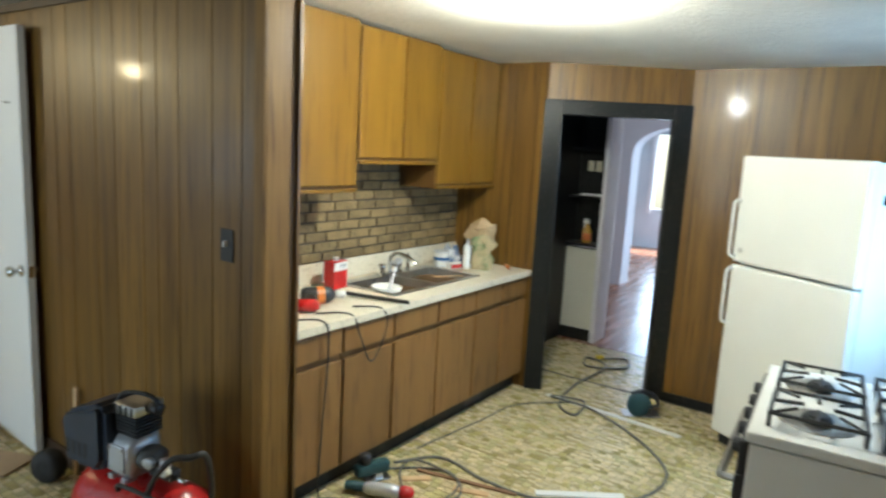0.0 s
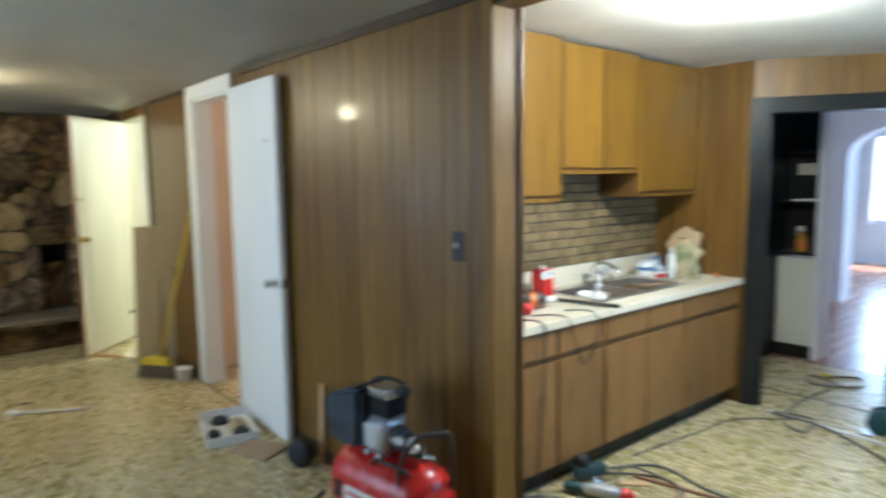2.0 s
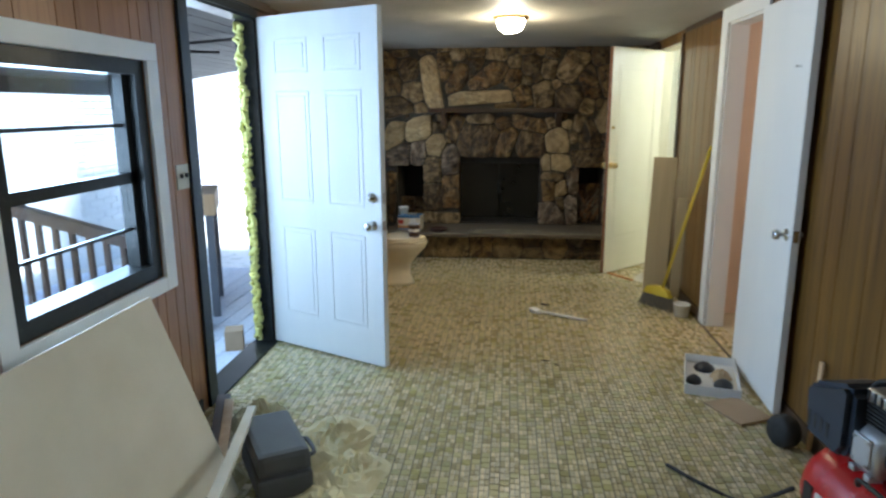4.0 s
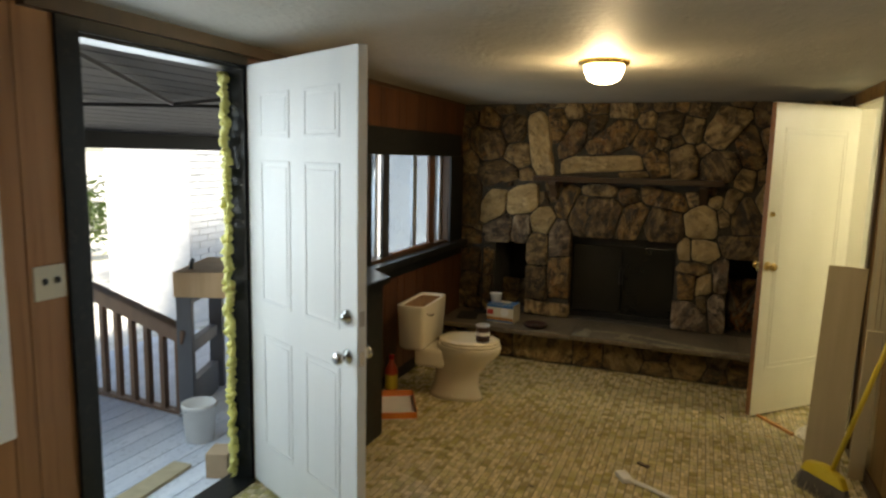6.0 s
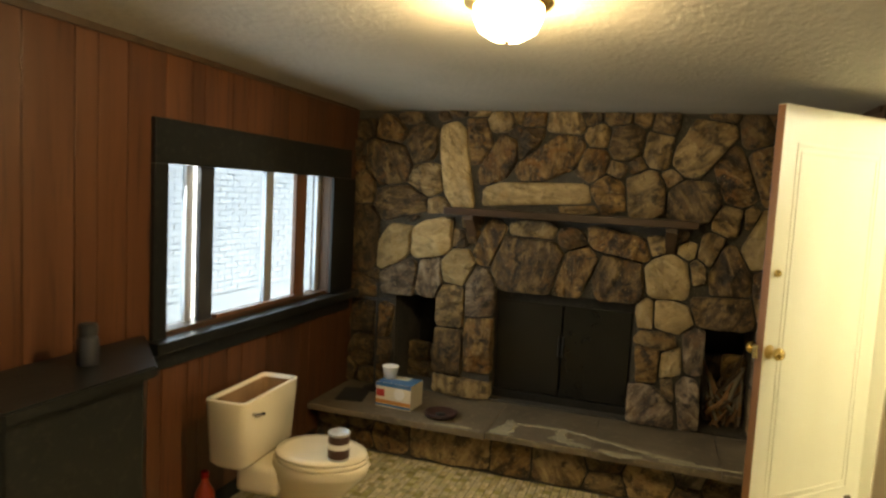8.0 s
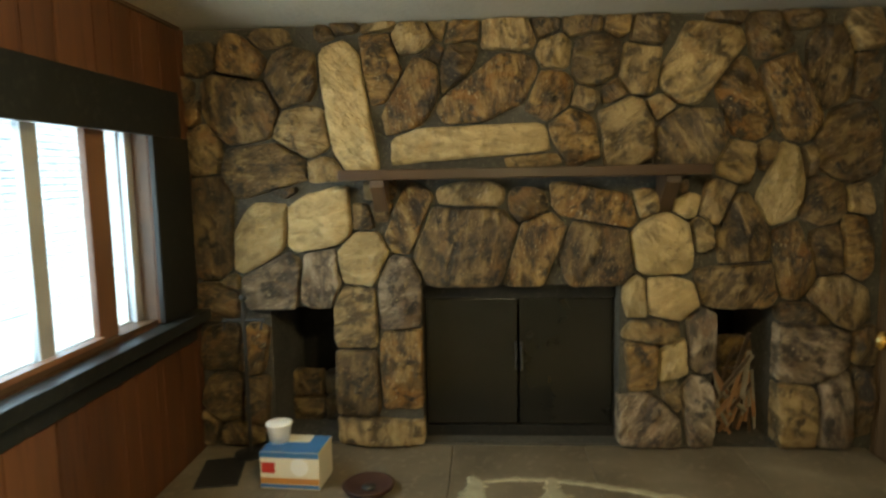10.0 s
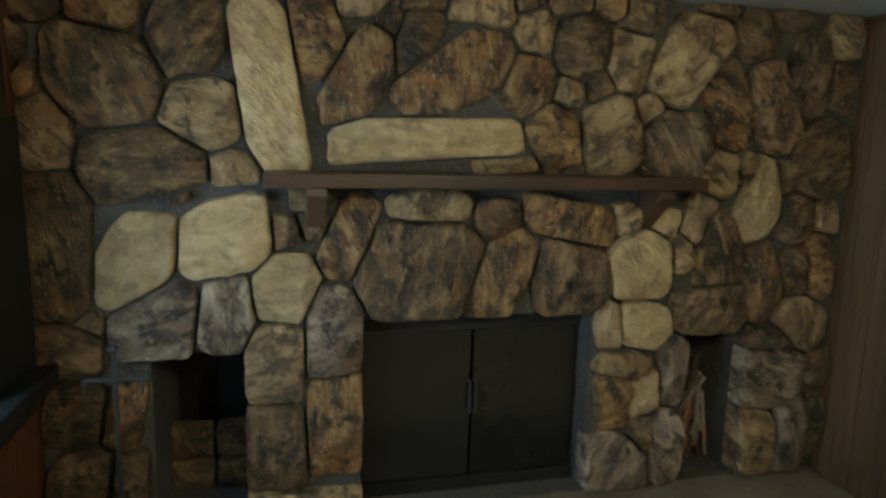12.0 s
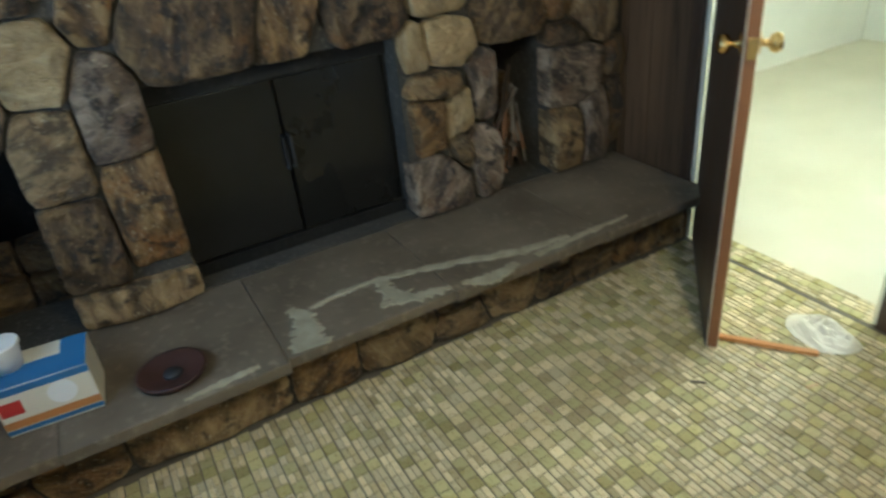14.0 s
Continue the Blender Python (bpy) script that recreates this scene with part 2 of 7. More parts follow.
def fieldstone(name, dark, mid, light, accent, share=0.5, speck=(0.50, 0.42, 0.26)):
    """Layered stone: streaks along a grain that turns from stone to stone, blotches of accent and dark, pale flecks."""
    m, n, l, p = nodes_of(name)
    co, info = n.new("ShaderNodeTexCoord"), n.new("ShaderNodeObjectInfo")
    sc, add, rot, ang, mp = n.new("ShaderNodeVectorMath"), n.new("ShaderNodeVectorMath"), n.new("ShaderNodeVectorRotate"), n.new("ShaderNodeMath"), n.new("ShaderNodeMapping")
    sc.operation, add.operation, ang.operation, rot.rotation_type = "SCALE", "ADD", "MULTIPLY", "X_AXIS"
    sc.inputs[0].default_value, ang.inputs[1].default_value = (17.3, 23.1, 15.7), 31.0
    l.new(info.outputs["Random"], sc.inputs["Scale"])
    l.new(co.outputs["Object"], add.inputs[0])
    l.new(sc.outputs[0], add.inputs[1])
    l.new(info.outputs["Random"], ang.inputs[0])
    l.new(add.outputs[0], rot.inputs["Vector"])
    l.new(ang.outputs[0], rot.inputs["Angle"])
    mp.inputs["Scale"].default_value = (8, 7, 19)
    l.new(rot.outputs[0], mp.inputs["Vector"])

    def wave(source, scale, detail, rough, twist):
        t = n.new("ShaderNodeTexNoise")
        t.inputs["Scale"].default_value, t.inputs["Detail"].default_value = scale, detail
        t.inputs["Roughness"].default_value, t.inputs["Distortion"].default_value = rough, twist
        l.new(source, t.inputs["Vector"])
        return t.outputs["Fac"]

    def blend(a, b, fac, lo, hi):
        g, mx = n.new("ShaderNodeMapRange"), n.new("ShaderNodeMix")
        g.inputs["From Min"].default_value, g.inputs["From Max"].default_value = lo, hi
        l.new(fac, g.inputs["Value"])
        mx.data_type = "RGBA"
        l.new(g.outputs[0], mx.inputs["Factor"])
        l.new(a, mx.inputs["A"])
        mx.inputs["B"].default_value = (*b, 1)
        return mx.outputs["Result"]

    streak = wave(mp.outputs[0], 1.0, 7.0, 0.60, 0.35)
    patch = wave(rot.outputs[0], 7.5, 4.0, 0.55, 0.6)
    blot = wave(rot.outputs[0], 15.0, 6.0, 0.62, 0.25)
    fleck = wave(mp.outputs[0], 7.0, 4.0, 0.6, 0.0)
    ramp = n.new("ShaderNodeValToRGB")
    e = ramp.color_ramp.elements
    e[0].position, e[0].color, e[1].position, e[1].color = 0.37, (*dark, 1), 0.64, (*light, 1)
    e.new(0.50).color = (*mid, 1)
    l.new(streak, ramp.inputs["Fac"])
    c = blend(ramp.outputs["Color"], accent, patch, 0.66 - 0.22 * share, 0.80 - 0.22 * share)
    c = blend(c, tuple(v * 0.8 for v in dark), blot, 0.52, 0.63)
    c = blend(c, speck, fleck, 0.60, 0.74)
    hs, mr = n.new("ShaderNodeHueSaturation"), n.new("ShaderNodeMapRange")
    mr.inputs["To Min"].default_value, mr.inputs["To Max"].default_value = 0.85, 1.25
    l.new(info.outputs["Random"], mr.inputs["Value"])
    l.new(mr.outputs[0], hs.inputs["Value"])
    l.new(c, hs.inputs["Color"])
    l.new(hs.outputs["Color"], p.inputs["Base Color"])
    rr_ = n.new("ShaderNodeMapRange")
    rr_.inputs["To Min"].default_value, rr_.inputs["To Max"].default_value = 0.40, 0.72
    l.new(patch, rr_.inputs["Value"])
    l.new(rr_.outputs[0], p.inputs["Roughness"])
    sm, sm2, bp = n.new("ShaderNodeMath"), n.new("ShaderNodeMath"), n.new("ShaderNodeBump")
    sm.operation = "MULTIPLY_ADD"
    sm.inputs[1].default_value = 0.5
    l.new(blot, sm.inputs[0])
    l.new(streak, sm.inputs[2])
    sm2.operation = "MULTIPLY_ADD"
    sm2.inputs[1].default_value = 0.22
    l.new(fleck, sm2.inputs[0])
    l.new(sm.outputs[0], sm2.inputs[2])
    bp.inputs["Strength"].default_value, bp.inputs["Distance"].default_value = 1.0, 0.060
    l.new(sm2.outputs[0], bp.inputs["Height"])
    l.new(bp.outputs[0], p.inputs["Normal"])
    return m


STONE = {
    "P": fieldstone("pale cream stone", (0.34, 0.245, 0.112), (0.42, 0.305, 0.142), (0.52, 0.395, 0.200), (0.36, 0.235, 0.090), 0.4, (0.55, 0.45, 0.27)),
    "T": fieldstone("tan stone", (0.085, 0.056, 0.024), (0.255, 0.172, 0.074), (0.38, 0.275, 0.130), (0.215, 0.122, 0.044), 0.5),
    "B": fieldstone("rust brown stone", (0.036, 0.022, 0.009), (0.165, 0.095, 0.031), (0.32, 0.205, 0.075), (0.215, 0.102, 0.024), 0.6),
    "D": fieldstone("dark brown stone", (0.024, 0.016, 0.008), (0.100, 0.062, 0.024), (0.215, 0.143, 0.058), (0.155, 0.080, 0.024), 0.5, (0.36, 0.265, 0.14)),
    "G": fieldstone("grey stone", (0.046, 0.033, 0.022), (0.175, 0.125, 0.078), (0.36, 0.28, 0.19), (0.165, 0.095, 0.046), 0.5),
}
TILE = surface("vinyl mosaic piece", (0.475, 0.39, 0.205), (0.65, 0.55, 0.33), (0.37, 0.285, 0.13), rough=0.26, scale=(2, 2, 2), fine=90, bump=0.10, depth=0.002, tint=0.24, island=True)
OLIVE = surface("olive vinyl square", (0.38, 0.325, 0.13), (0.50, 0.435, 0.20), (0.29, 0.23, 0.085), rough=0.26, scale=(2, 2, 2), fine=90, bump=0.10, depth=0.002, tint=0.24, island=True)
TILEPART = surface("vinyl mosaic tile", (0.475, 0.39, 0.205), (0.65, 0.55, 0.33), (0.37, 0.285, 0.13), rough=0.26, scale=(2, 2, 2), fine=90, bump=0.10, depth=0.002, tint=0.24)
GROUT = surface("dark floor joint", (0.085, 0.07, 0.045), (0.14, 0.115, 0.075), rough=0.7, tint=0)
PARLOURFLOOR = surface("reddish wood floor", (0.20, 0.085, 0.05), (0.32, 0.15, 0.09), rough=0.25, scale=(12, 1.2, 6), fine=30, tint=0.2)
CARPET = surface("cream bedroom floor", (0.55, 0.50, 0.34), (0.63, 0.58, 0.42), rough=0.6, scale=(2, 2, 2), fine=60, tint=0)
BRICK = surface("tan false brick", (0.16, 0.108, 0.045), (0.285, 0.202, 0.090), (0.10, 0.07, 0.038), rough=0.7, scale=(8, 8, 8), fine=50, bump=0.6, depth=0.006, tint=0.24)
BRICKJOINT = surface("brown brick joint", (0.065, 0.05, 0.033), (0.10, 0.078, 0.052), rough=0.9, tint=0)
PINE = surface("bare pine", (0.46, 0.30, 0.15), (0.60, 0.42, 0.24), rough=0.6, scale=(14, 14, 1.5), fine=30, tint=0.15)
PLYWOOD = surface("greyish plank wood", (0.41, 0.335, 0.20), (0.53, 0.445, 0.28), rough=0.55, scale=(12, 12, 1.1), fine=30, tint=0.10)
# Deck colour lifted well above its blue-grey to stand in for daylight glare.
DECK = surface("weathered deck, glare in colour", (0.62, 0.67, 0.75), (0.76, 0.80, 0.86), (0.50, 0.54, 0.60), rough=0.5, scale=(2, 14, 8), fine=40, tint=0.12)
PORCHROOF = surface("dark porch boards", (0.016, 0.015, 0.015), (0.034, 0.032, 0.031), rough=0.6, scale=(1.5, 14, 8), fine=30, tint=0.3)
RAILWOOD = surface("brown rail wood", (0.13, 0.068, 0.038), (0.20, 0.11, 0.062), rough=0.55, scale=(10, 10, 1.5), fine=30, tint=0.15)
GREYPAINT = surface("grey painted wood", (0.095, 0.10, 0.115), (0.15, 0.155, 0.17), rough=0.5, scale=(5, 5, 2), fine=40, tint=0.1)
FOAM = surface("yellow spray foam", (0.50, 0.47, 0.10), (0.66, 0.62, 0.20), (0.36, 0.33, 0.06), rough=0.6, scale=(20, 20, 20), fine=60, bump=0.5, tint=0.15)
SIDING = surface("pale neighbouring brick", (0.58, 0.60, 0.62), (0.72, 0.73, 0.74), rough=0.8, scale=(4, 4, 12), fine=40, tint=0.12)
GRAVEL = surface("pale gravel ground", (0.58, 0.56, 0.50), (0.72, 0.69, 0.62), (0.44, 0.44, 0.34), rough=0.95, scale=(0.7, 0.7, 0.7), fine=6, bump=0.4, depth=0.05, tint=0)
LEAF = surface("leaf", (0.10, 0.15, 0.04), (0.17, 0.24, 0.07), rough=0.55, tint=0.3, island=True, bump=0)
BARK = surface("bark", (0.06, 0.045, 0.03), (0.13, 0.10, 0.07), rough=0.9, scale=(12, 12, 3), bump=0.6, tint=0.1)
RED = surface("red enamel", (0.42, 0.012, 0.012), (0.50, 0.02, 0.018), rough=0.25, tint=0)
NAVY = surface("dark navy plastic", (0.020, 0.028, 0.046), (0.034, 0.045, 0.068), rough=0.42, tint=0)
RUBBER = surface("black rubber", (0.014, 0.014, 0.014), (0.026, 0.026, 0.026), rough=0.65, tint=0)
ALU = surface("dull aluminium", (0.50, 0.51, 0.53), (0.62, 0.63, 0.65), rough=0.4, metal=0.6, tint=0)
CARD = surface("cardboard", (0.36, 0.255, 0.15), (0.44, 0.32, 0.20), rough=0.8, tint=0.1)
PAPERWHITE = surface("white paper", (0.70, 0.69, 0.66), (0.78, 0.77, 0.74), rough=0.7, tint=0.05)
BLUEINK = surface("blue print", (0.03, 0.11, 0.26), (0.05, 0.15, 0.32), rough=0.5, tint=0)
REDINK = surface("red print", (0.42, 0.03, 0.025), (0.50, 0.05, 0.04), rough=0.5, tint=0)
ORANGE = surface("orange plastic", (0.62, 0.17, 0.03), (0.72, 0.23, 0.05), rough=0.3, tint=0)
YELLOW = surface("yellow plastic", (0.60, 0.46, 0.03), (0.70, 0.55, 0.06), rough=0.35, tint=0)
BLACKPLASTIC = surface("black plastic", (0.015, 0.015, 0.016), (0.03, 0.03, 0.032), rough=0.4, tint=0)
GREENBAG = surface("olive green bag", (0.15, 0.23, 0.10), (0.40, 0.33, 0.19), (0.46, 0.38, 0.22), spread=0.2, rough=0.7, scale=(11, 11, 11), fine=40, tint=0)
KRAFT = surface("kraft paper bag", (0.42, 0.30, 0.16), (0.52, 0.39, 0.23), rough=0.75, scale=(12, 12, 12), tint=0)
RAG = surface("yellowed drop cloth", (0.50, 0.43, 0.22), (0.62, 0.55, 0.33), rough=0.85, scale=(9, 9, 9), fine=60, tint=0.1)
IVORY = surface("ivory plastic", (0.62, 0.58, 0.44), (0.70, 0.66, 0.52), rough=0.4, tint=0)
TEAL = surface("dark teal tool plastic", (0.011, 0.040, 0.046), (0.018, 0.062, 0.068), rough=0.4, tint=0)
GLASS = pane_glass("window glass")
# Added tint on the side window panes, dims the overbright view outside.
TINTEDGLASS = pane_glass("tinted dimming glass", 0.12, (0.52, 0.57, 0.62))
BULB = glow("lit milk glass", (1.0, 0.80, 0.50), 11.0)
KBULB = glow("lit kitchen glass", (1.0, 0.95, 0.85), 9.0)

# ---- mesh helpers ----


def mesh_of(bm, name, smooth=False):
    me = bpy.data.meshes.new(name)
    bmesh.ops.recalc_face_normals(bm, faces=bm.faces)
    bm.to_mesh(me)
    bm.free()
    if smooth:
        me.polygons.foreach_set("use_smooth", [True] * len(me.polygons))
    return me


def part(name, bm, material, parent=None, label="", smooth=False):
    me = mesh_of(bm, name, smooth)
    me.materials.append(material)
    ob = new(name, me)
    if parent:
        ob.parent = parent
    if label:
        ob["label"] = label
    return ob


def thing(name, label, category, m=None, group="", kind=""):
    ob = new(name)
    ob.empty_display_size = 0.05
    if m is not None:
        ob.matrix_world = m
    return tagged(ob, label, category, group, kind)


def box(x0, x1, y0, y1, z0, z1, bevel=0.0, bm=None, m=None):
    bm = bm or bmesh.new()
    vs = [bm.verts.new((x, y, z)) for x in (x0, x1) for y in (y0, y1) for z in (z0, z1)]
    fs = [bm.faces.new([vs[i] for i in f]) for f in ((0, 1, 3, 2), (4, 6, 7, 5), (0, 4, 5, 1), (2, 3, 7, 6), (0, 2, 6, 4), (1, 5, 7, 3))]
    if bevel:
        es = list({e for f in fs for e in f.edges})
        r = bmesh.ops.bevel(bm, geom=es, offset=bevel, segments=2, profile=0.6, affect="EDGES", clamp_overlap=True)
        vs = list({v for f in r["faces"] for v in f.verts} | {v for v in vs if v.is_valid})
    if m is not None:
        bmesh.ops.transform(bm, matrix=m, verts=vs)
    return bm


def rod(points, r, n=8, bm=None, caps=True, radii=None):
    """A round bar along points."""
    bm = bm or bmesh.new()
    pts = [Vector(p) for p in points]
    rings = []
    for i, p in enumerate(pts):
        d = (pts[min(i + 1, len(pts) - 1)] - pts[max(i - 1, 0)]).normalized()
        u = d.orthogonal().normalized() if i == 0 else (rings[-1][1] - d * rings[-1][1].dot(d)).normalized()
        w = d.cross(u)
        rad = radii[i] if radii else r
        rings.append(([bm.verts.new(p + (u * math.cos(a) + w * math.sin(a)) * rad) for a in (2 * math.pi * k / n for k in range(n))], u))
    for (a, _), (b, _) in zip(rings, rings[1:]):
        for k in range(n):
            bm.faces.new((a[k], a[(k + 1) % n], b[(k + 1) % n], b[k]))
    if caps:
        bm.faces.new(rings[0][0])
        bm.faces.new(rings[-1][0])
    return bm


def lathe(profile, n=20, bm=None, m=None, sx=1.0, sy=1.0):
    """Turned about z: (radius, height) pairs."""
    bm = bm or bmesh.new()
    rings = [[bm.verts.new((r * sx * math.cos(2 * math.pi * k / n), r * sy * math.sin(2 * math.pi * k / n), z)) for k in range(n)] for r, z in profile]
    for a, b in zip(rings, rings[1:]):
        for k in range(n):
            bm.faces.new((a[k], a[(k + 1) % n], b[(k + 1) % n], b[k]))
    bm.faces.new(rings[0])
    bm.faces.new(rings[-1])
    if m is not None:
        bmesh.ops.transform(bm, matrix=m, verts=[v for r in rings for v in r])
    return bm


def prism(outline, z0, z1, bevel=0.0, bm=None, m=None):
    bm = bm or bmesh.new()
    lo, hi = [bm.verts.new((x, y, z0)) for x, y in outline], [bm.verts.new((x, y, z1)) for x, y in outline]
    k = len(outline)
    fs = [bm.faces.new(lo), bm.faces.new(hi)] + [bm.faces.new((lo[i], lo[(i + 1) % k], hi[(i + 1) % k], hi[i])) for i in range(k)]
    vs = lo + hi
    if bevel:
        r = bmesh.ops.bevel(bm, geom=list({e for f in fs for e in f.edges}), offset=bevel, segments=2, affect="EDGES", clamp_overlap=True)
        vs = list({v for f in r["faces"] for v in f.verts} | {v for v in vs if v.is_valid})
    if m is not None:
        bmesh.ops.transform(bm, matrix=m, verts=vs)
    return bm


def cable(points, steps=8):
    """A smooth curve through points."""
    pts = [Vector(p) for p in points]
    out = []
    for i in range(len(pts) - 1):
        p0, p1, p2, p3 = pts[max(i - 1, 0)], pts[i], pts[i + 1], pts[min(i + 2, len(pts) - 1)]
        for s in range(steps):
            t = s / steps
            out.append(0.5 * ((2 * p1) + (p2 - p0) * t + (2 * p0 - 5 * p1 + 4 * p2 - p3) * t * t + (3 * p1 - p0 - 3 * p2 + p3) * t ** 3))
    return out + [pts[-1]]


def structure(name, bm, material, label="", smooth=False):
    return tagged(part(name, bm, material, None, "", smooth), label, "", "", "structure")


def wall_pieces(a0, a1, z0, z1, openings):
    """Rectangles of a wall stretch round its openings (a, b, bottom, top)."""
    cuts = sorted({a0, a1, *[v for o in openings for v in o[:2] if a0 < v < a1]})
    out = []
    for p, q in zip(cuts, cuts[1:]):
        mid, lo = (p + q) / 2, z0
        for o in sorted((o for o in openings if o[0] < mid < o[1]), key=lambda o: o[2]):
            if o[2] > lo:
                out.append((p, q, lo, o[2]))
            lo = max(lo, o[3])
        if lo < z1:
            out.append((p, q, lo, z1))
    return out


WIDTHS = (0.20, 0.10, 0.14, 0.20, 0.16, 0.08, 0.20, 0.12, 0.22, 0.15)


def panelled(name, label, place, length, openings, thick, material, top=2.3, skip=0, backing=None):
    """A wall along its own x, room side towards -y, with vertical grooved planks on it."""
    bm = bmesh.new()
    for a, b, lo, hi in wall_pieces(0, length, -0.02, top, openings):
        box(a, b, 0.0, thick, lo, hi, bm=bm)
    wall = structure(name, bm, backing or GROOVE, label)
    wall.matrix_world = place
    x, k = 0.0, skip
    while x < length:
        w = min(WIDTHS[k % len(WIDTHS)], length - x)
        for a, b, lo, hi in wall_pieces(x, x + w, 0.0, top, openings):
            e = 0.0022
            if b - a > 0.012:
                part("plank", box(a + e, b - e, -0.006, -0.0003, lo + 0.001, hi, bevel=0.0015), material, wall)
        x, k = x + w, k + 1
    return wall
MORTAR_PALE = surface("pale mortar", (0.24, 0.215, 0.14), (0.36, 0.33, 0.23), rough=0.85, scale=(20, 20, 20), fine=80, tint=0.08)
SMOKEGLASS = surface("smoked glass", (0.007, 0.007, 0.006), (0.013, 0.012, 0.010), spec=0.3, rough=0.16, scale=(3, 3, 3), fine=20, tint=0, bump=0)
MANTEL = surface("reddish mantel wood", (0.028, 0.015, 0.008), (0.060, 0.030, 0.014), spec=0.35, rough=0.35, scale=(10, 1.2, 10), fine=30, tint=0.05)
MULLION = surface("reddish brown mullion wood", (0.12, 0.052, 0.026), (0.19, 0.088, 0.046), rough=0.45, scale=(12, 12, 1), fine=30, tint=0)
DOOREDGE = surface("orange bare door edge", (0.16, 0.068, 0.022), (0.23, 0.10, 0.034), rough=0.5, scale=(10, 10, 1), fine=30, tint=0)
ALUDARK = surface("dark window metal", (0.02, 0.02, 0.022), (0.04, 0.04, 0.042), rough=0.4, tint=0)
GREYENAMEL = surface("grey enamel", (0.23, 0.24, 0.24), (0.30, 0.31, 0.31), rough=0.3, tint=0)
AMBERGLASS = surface("greyish textured pane", (0.22, 0.20, 0.17), (0.34, 0.32, 0.28), rough=0.25, scale=(6, 6, 6), fine=60, tint=0)
DARKRED = surface("dark maroon", (0.030, 0.014, 0.011), (0.055, 0.024, 0.018), rough=0.4, tint=0)
CREAMCARD = surface("cream board", (0.62, 0.57, 0.44), (0.70, 0.65, 0.52), rough=0.6, scale=(4, 4, 4), fine=50, tint=0.03)
BRISTLE = surface("grey bristle", (0.16, 0.14, 0.11), (0.24, 0.21, 0.17), rough=0.8, tint=0)
ORANGEWOOD = surface("orange wood strip", (0.42, 0.18, 0.04), (0.54, 0.25, 0.07), rough=0.5, scale=(3, 14, 14), tint=0)
CASEGREY = surface("charcoal plastic", (0.055, 0.055, 0.052), (0.085, 0.085, 0.08), rough=0.45, tint=0)
BLUEBAG = surface("blue and white plastic film", (0.10, 0.17, 0.32), (0.62, 0.64, 0.68), rough=0.35, scale=(14, 14, 14), fine=40, tint=0, spread=0.3)
RUSTY = surface("rusty orange steel", (0.25, 0.09, 0.03), (0.38, 0.15, 0.05), rough=0.6, tint=0)
CORDGREY = surface("dusty grey cord", (0.10, 0.10, 0.085), (0.17, 0.165, 0.14), rough=0.6, tint=0)
RUSTWOOD = surface("brown lath", (0.17, 0.085, 0.04), (0.26, 0.14, 0.065), rough=0.6, scale=(3, 12, 12), tint=0.1)
AMBER = surface("amber plastic", (0.48, 0.28, 0.05), (0.58, 0.36, 0.08), rough=0.25, tint=0)
TANKBROWN = surface("orange brown glaze", (0.20, 0.11, 0.05), (0.34, 0.20, 0.10), rough=0.5, tint=0)
REDORANGE = surface("orange red plastic", (0.50, 0.055, 0.018), (0.60, 0.09, 0.03), rough=0.3, tint=0)

# ---- structure ----
NORTH, SOUTH, HEARTHWALL, EAST, KWEST, CORNER = 1.885, -1.05, -6.56, 1.05, -2.03, -1.145
TOP = 2.3


def cz(x):
    """The living room ceiling sags a little towards the fireplace."""
    return 2.155 + 0.008 * (x + 1.0)


def kz(y):
    """The kitchen ceiling falls a little towards the back."""
    return 2.225 - 0.026 * (y - 2.0)


floor = structure("floor", box(-7.2, 1.2, -1.17, 5.62, -0.10, -0.0035), GROUT, "small mosaic vinyl floor in tan and olive, worn")
for nm, (x0, x1, y0, y1), mt, lb in (("ceiling", (-7.2, 1.2, -1.2, 1.99), DARKCEILING, "textured living room ceiling, darker and yellower than the kitchen ceiling"), ("ceiling_kitchen", (-2.2, 1.2, 1.99, 4.9), CEILING, "textured off-white kitchen ceiling")):
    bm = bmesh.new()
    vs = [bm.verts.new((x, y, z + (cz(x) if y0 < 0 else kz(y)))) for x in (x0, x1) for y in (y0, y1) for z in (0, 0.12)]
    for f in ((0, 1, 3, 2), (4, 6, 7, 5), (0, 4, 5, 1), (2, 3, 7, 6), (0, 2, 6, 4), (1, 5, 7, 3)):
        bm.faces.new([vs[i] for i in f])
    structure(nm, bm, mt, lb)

X0 = -6.62
panelled("wall_north_corner", "brown panelled wall beside the hearth, darker and greyer than the walnut", pose(X0, NORTH, 0), 0.5, [], 0.113, CORNERPANEL, skip=1)
panelled("wall_north", "glossy walnut panelled wall with vertical grooves", pose(-6.12, NORTH, 0), CORNER + 6.12,
         [(0.0, 0.83, -0.1, 2.035), (1.99, 2.69, -0.1, 2.04)], 0.113, PANEL, skip=4)
panelled("wall_south_east", "orange brown panelled outer wall with fine grooves", pose(EAST + 0.1, SOUTH, 0, 0, 0, 180), 4.15,
         [(1.15 + 1.36, 1.15 + 2.26, 0.78, 1.71), (1.15 + 2.655, 1.15 + 3.55, -0.1, 2.045)], 0.12, ORANGEPANEL, skip=3, backing=REDPANEL)
panelled("wall_south", "reddish mahogany panelled outer wall with grooves", pose(-3.0, SOUTH, 0, 0, 0, 180), 3.62,
         [(-0.4, 0.55, -0.1, 2.045), (1.77, 3.20, 0.918, 1.70)], 0.12, REDPANEL, skip=3)
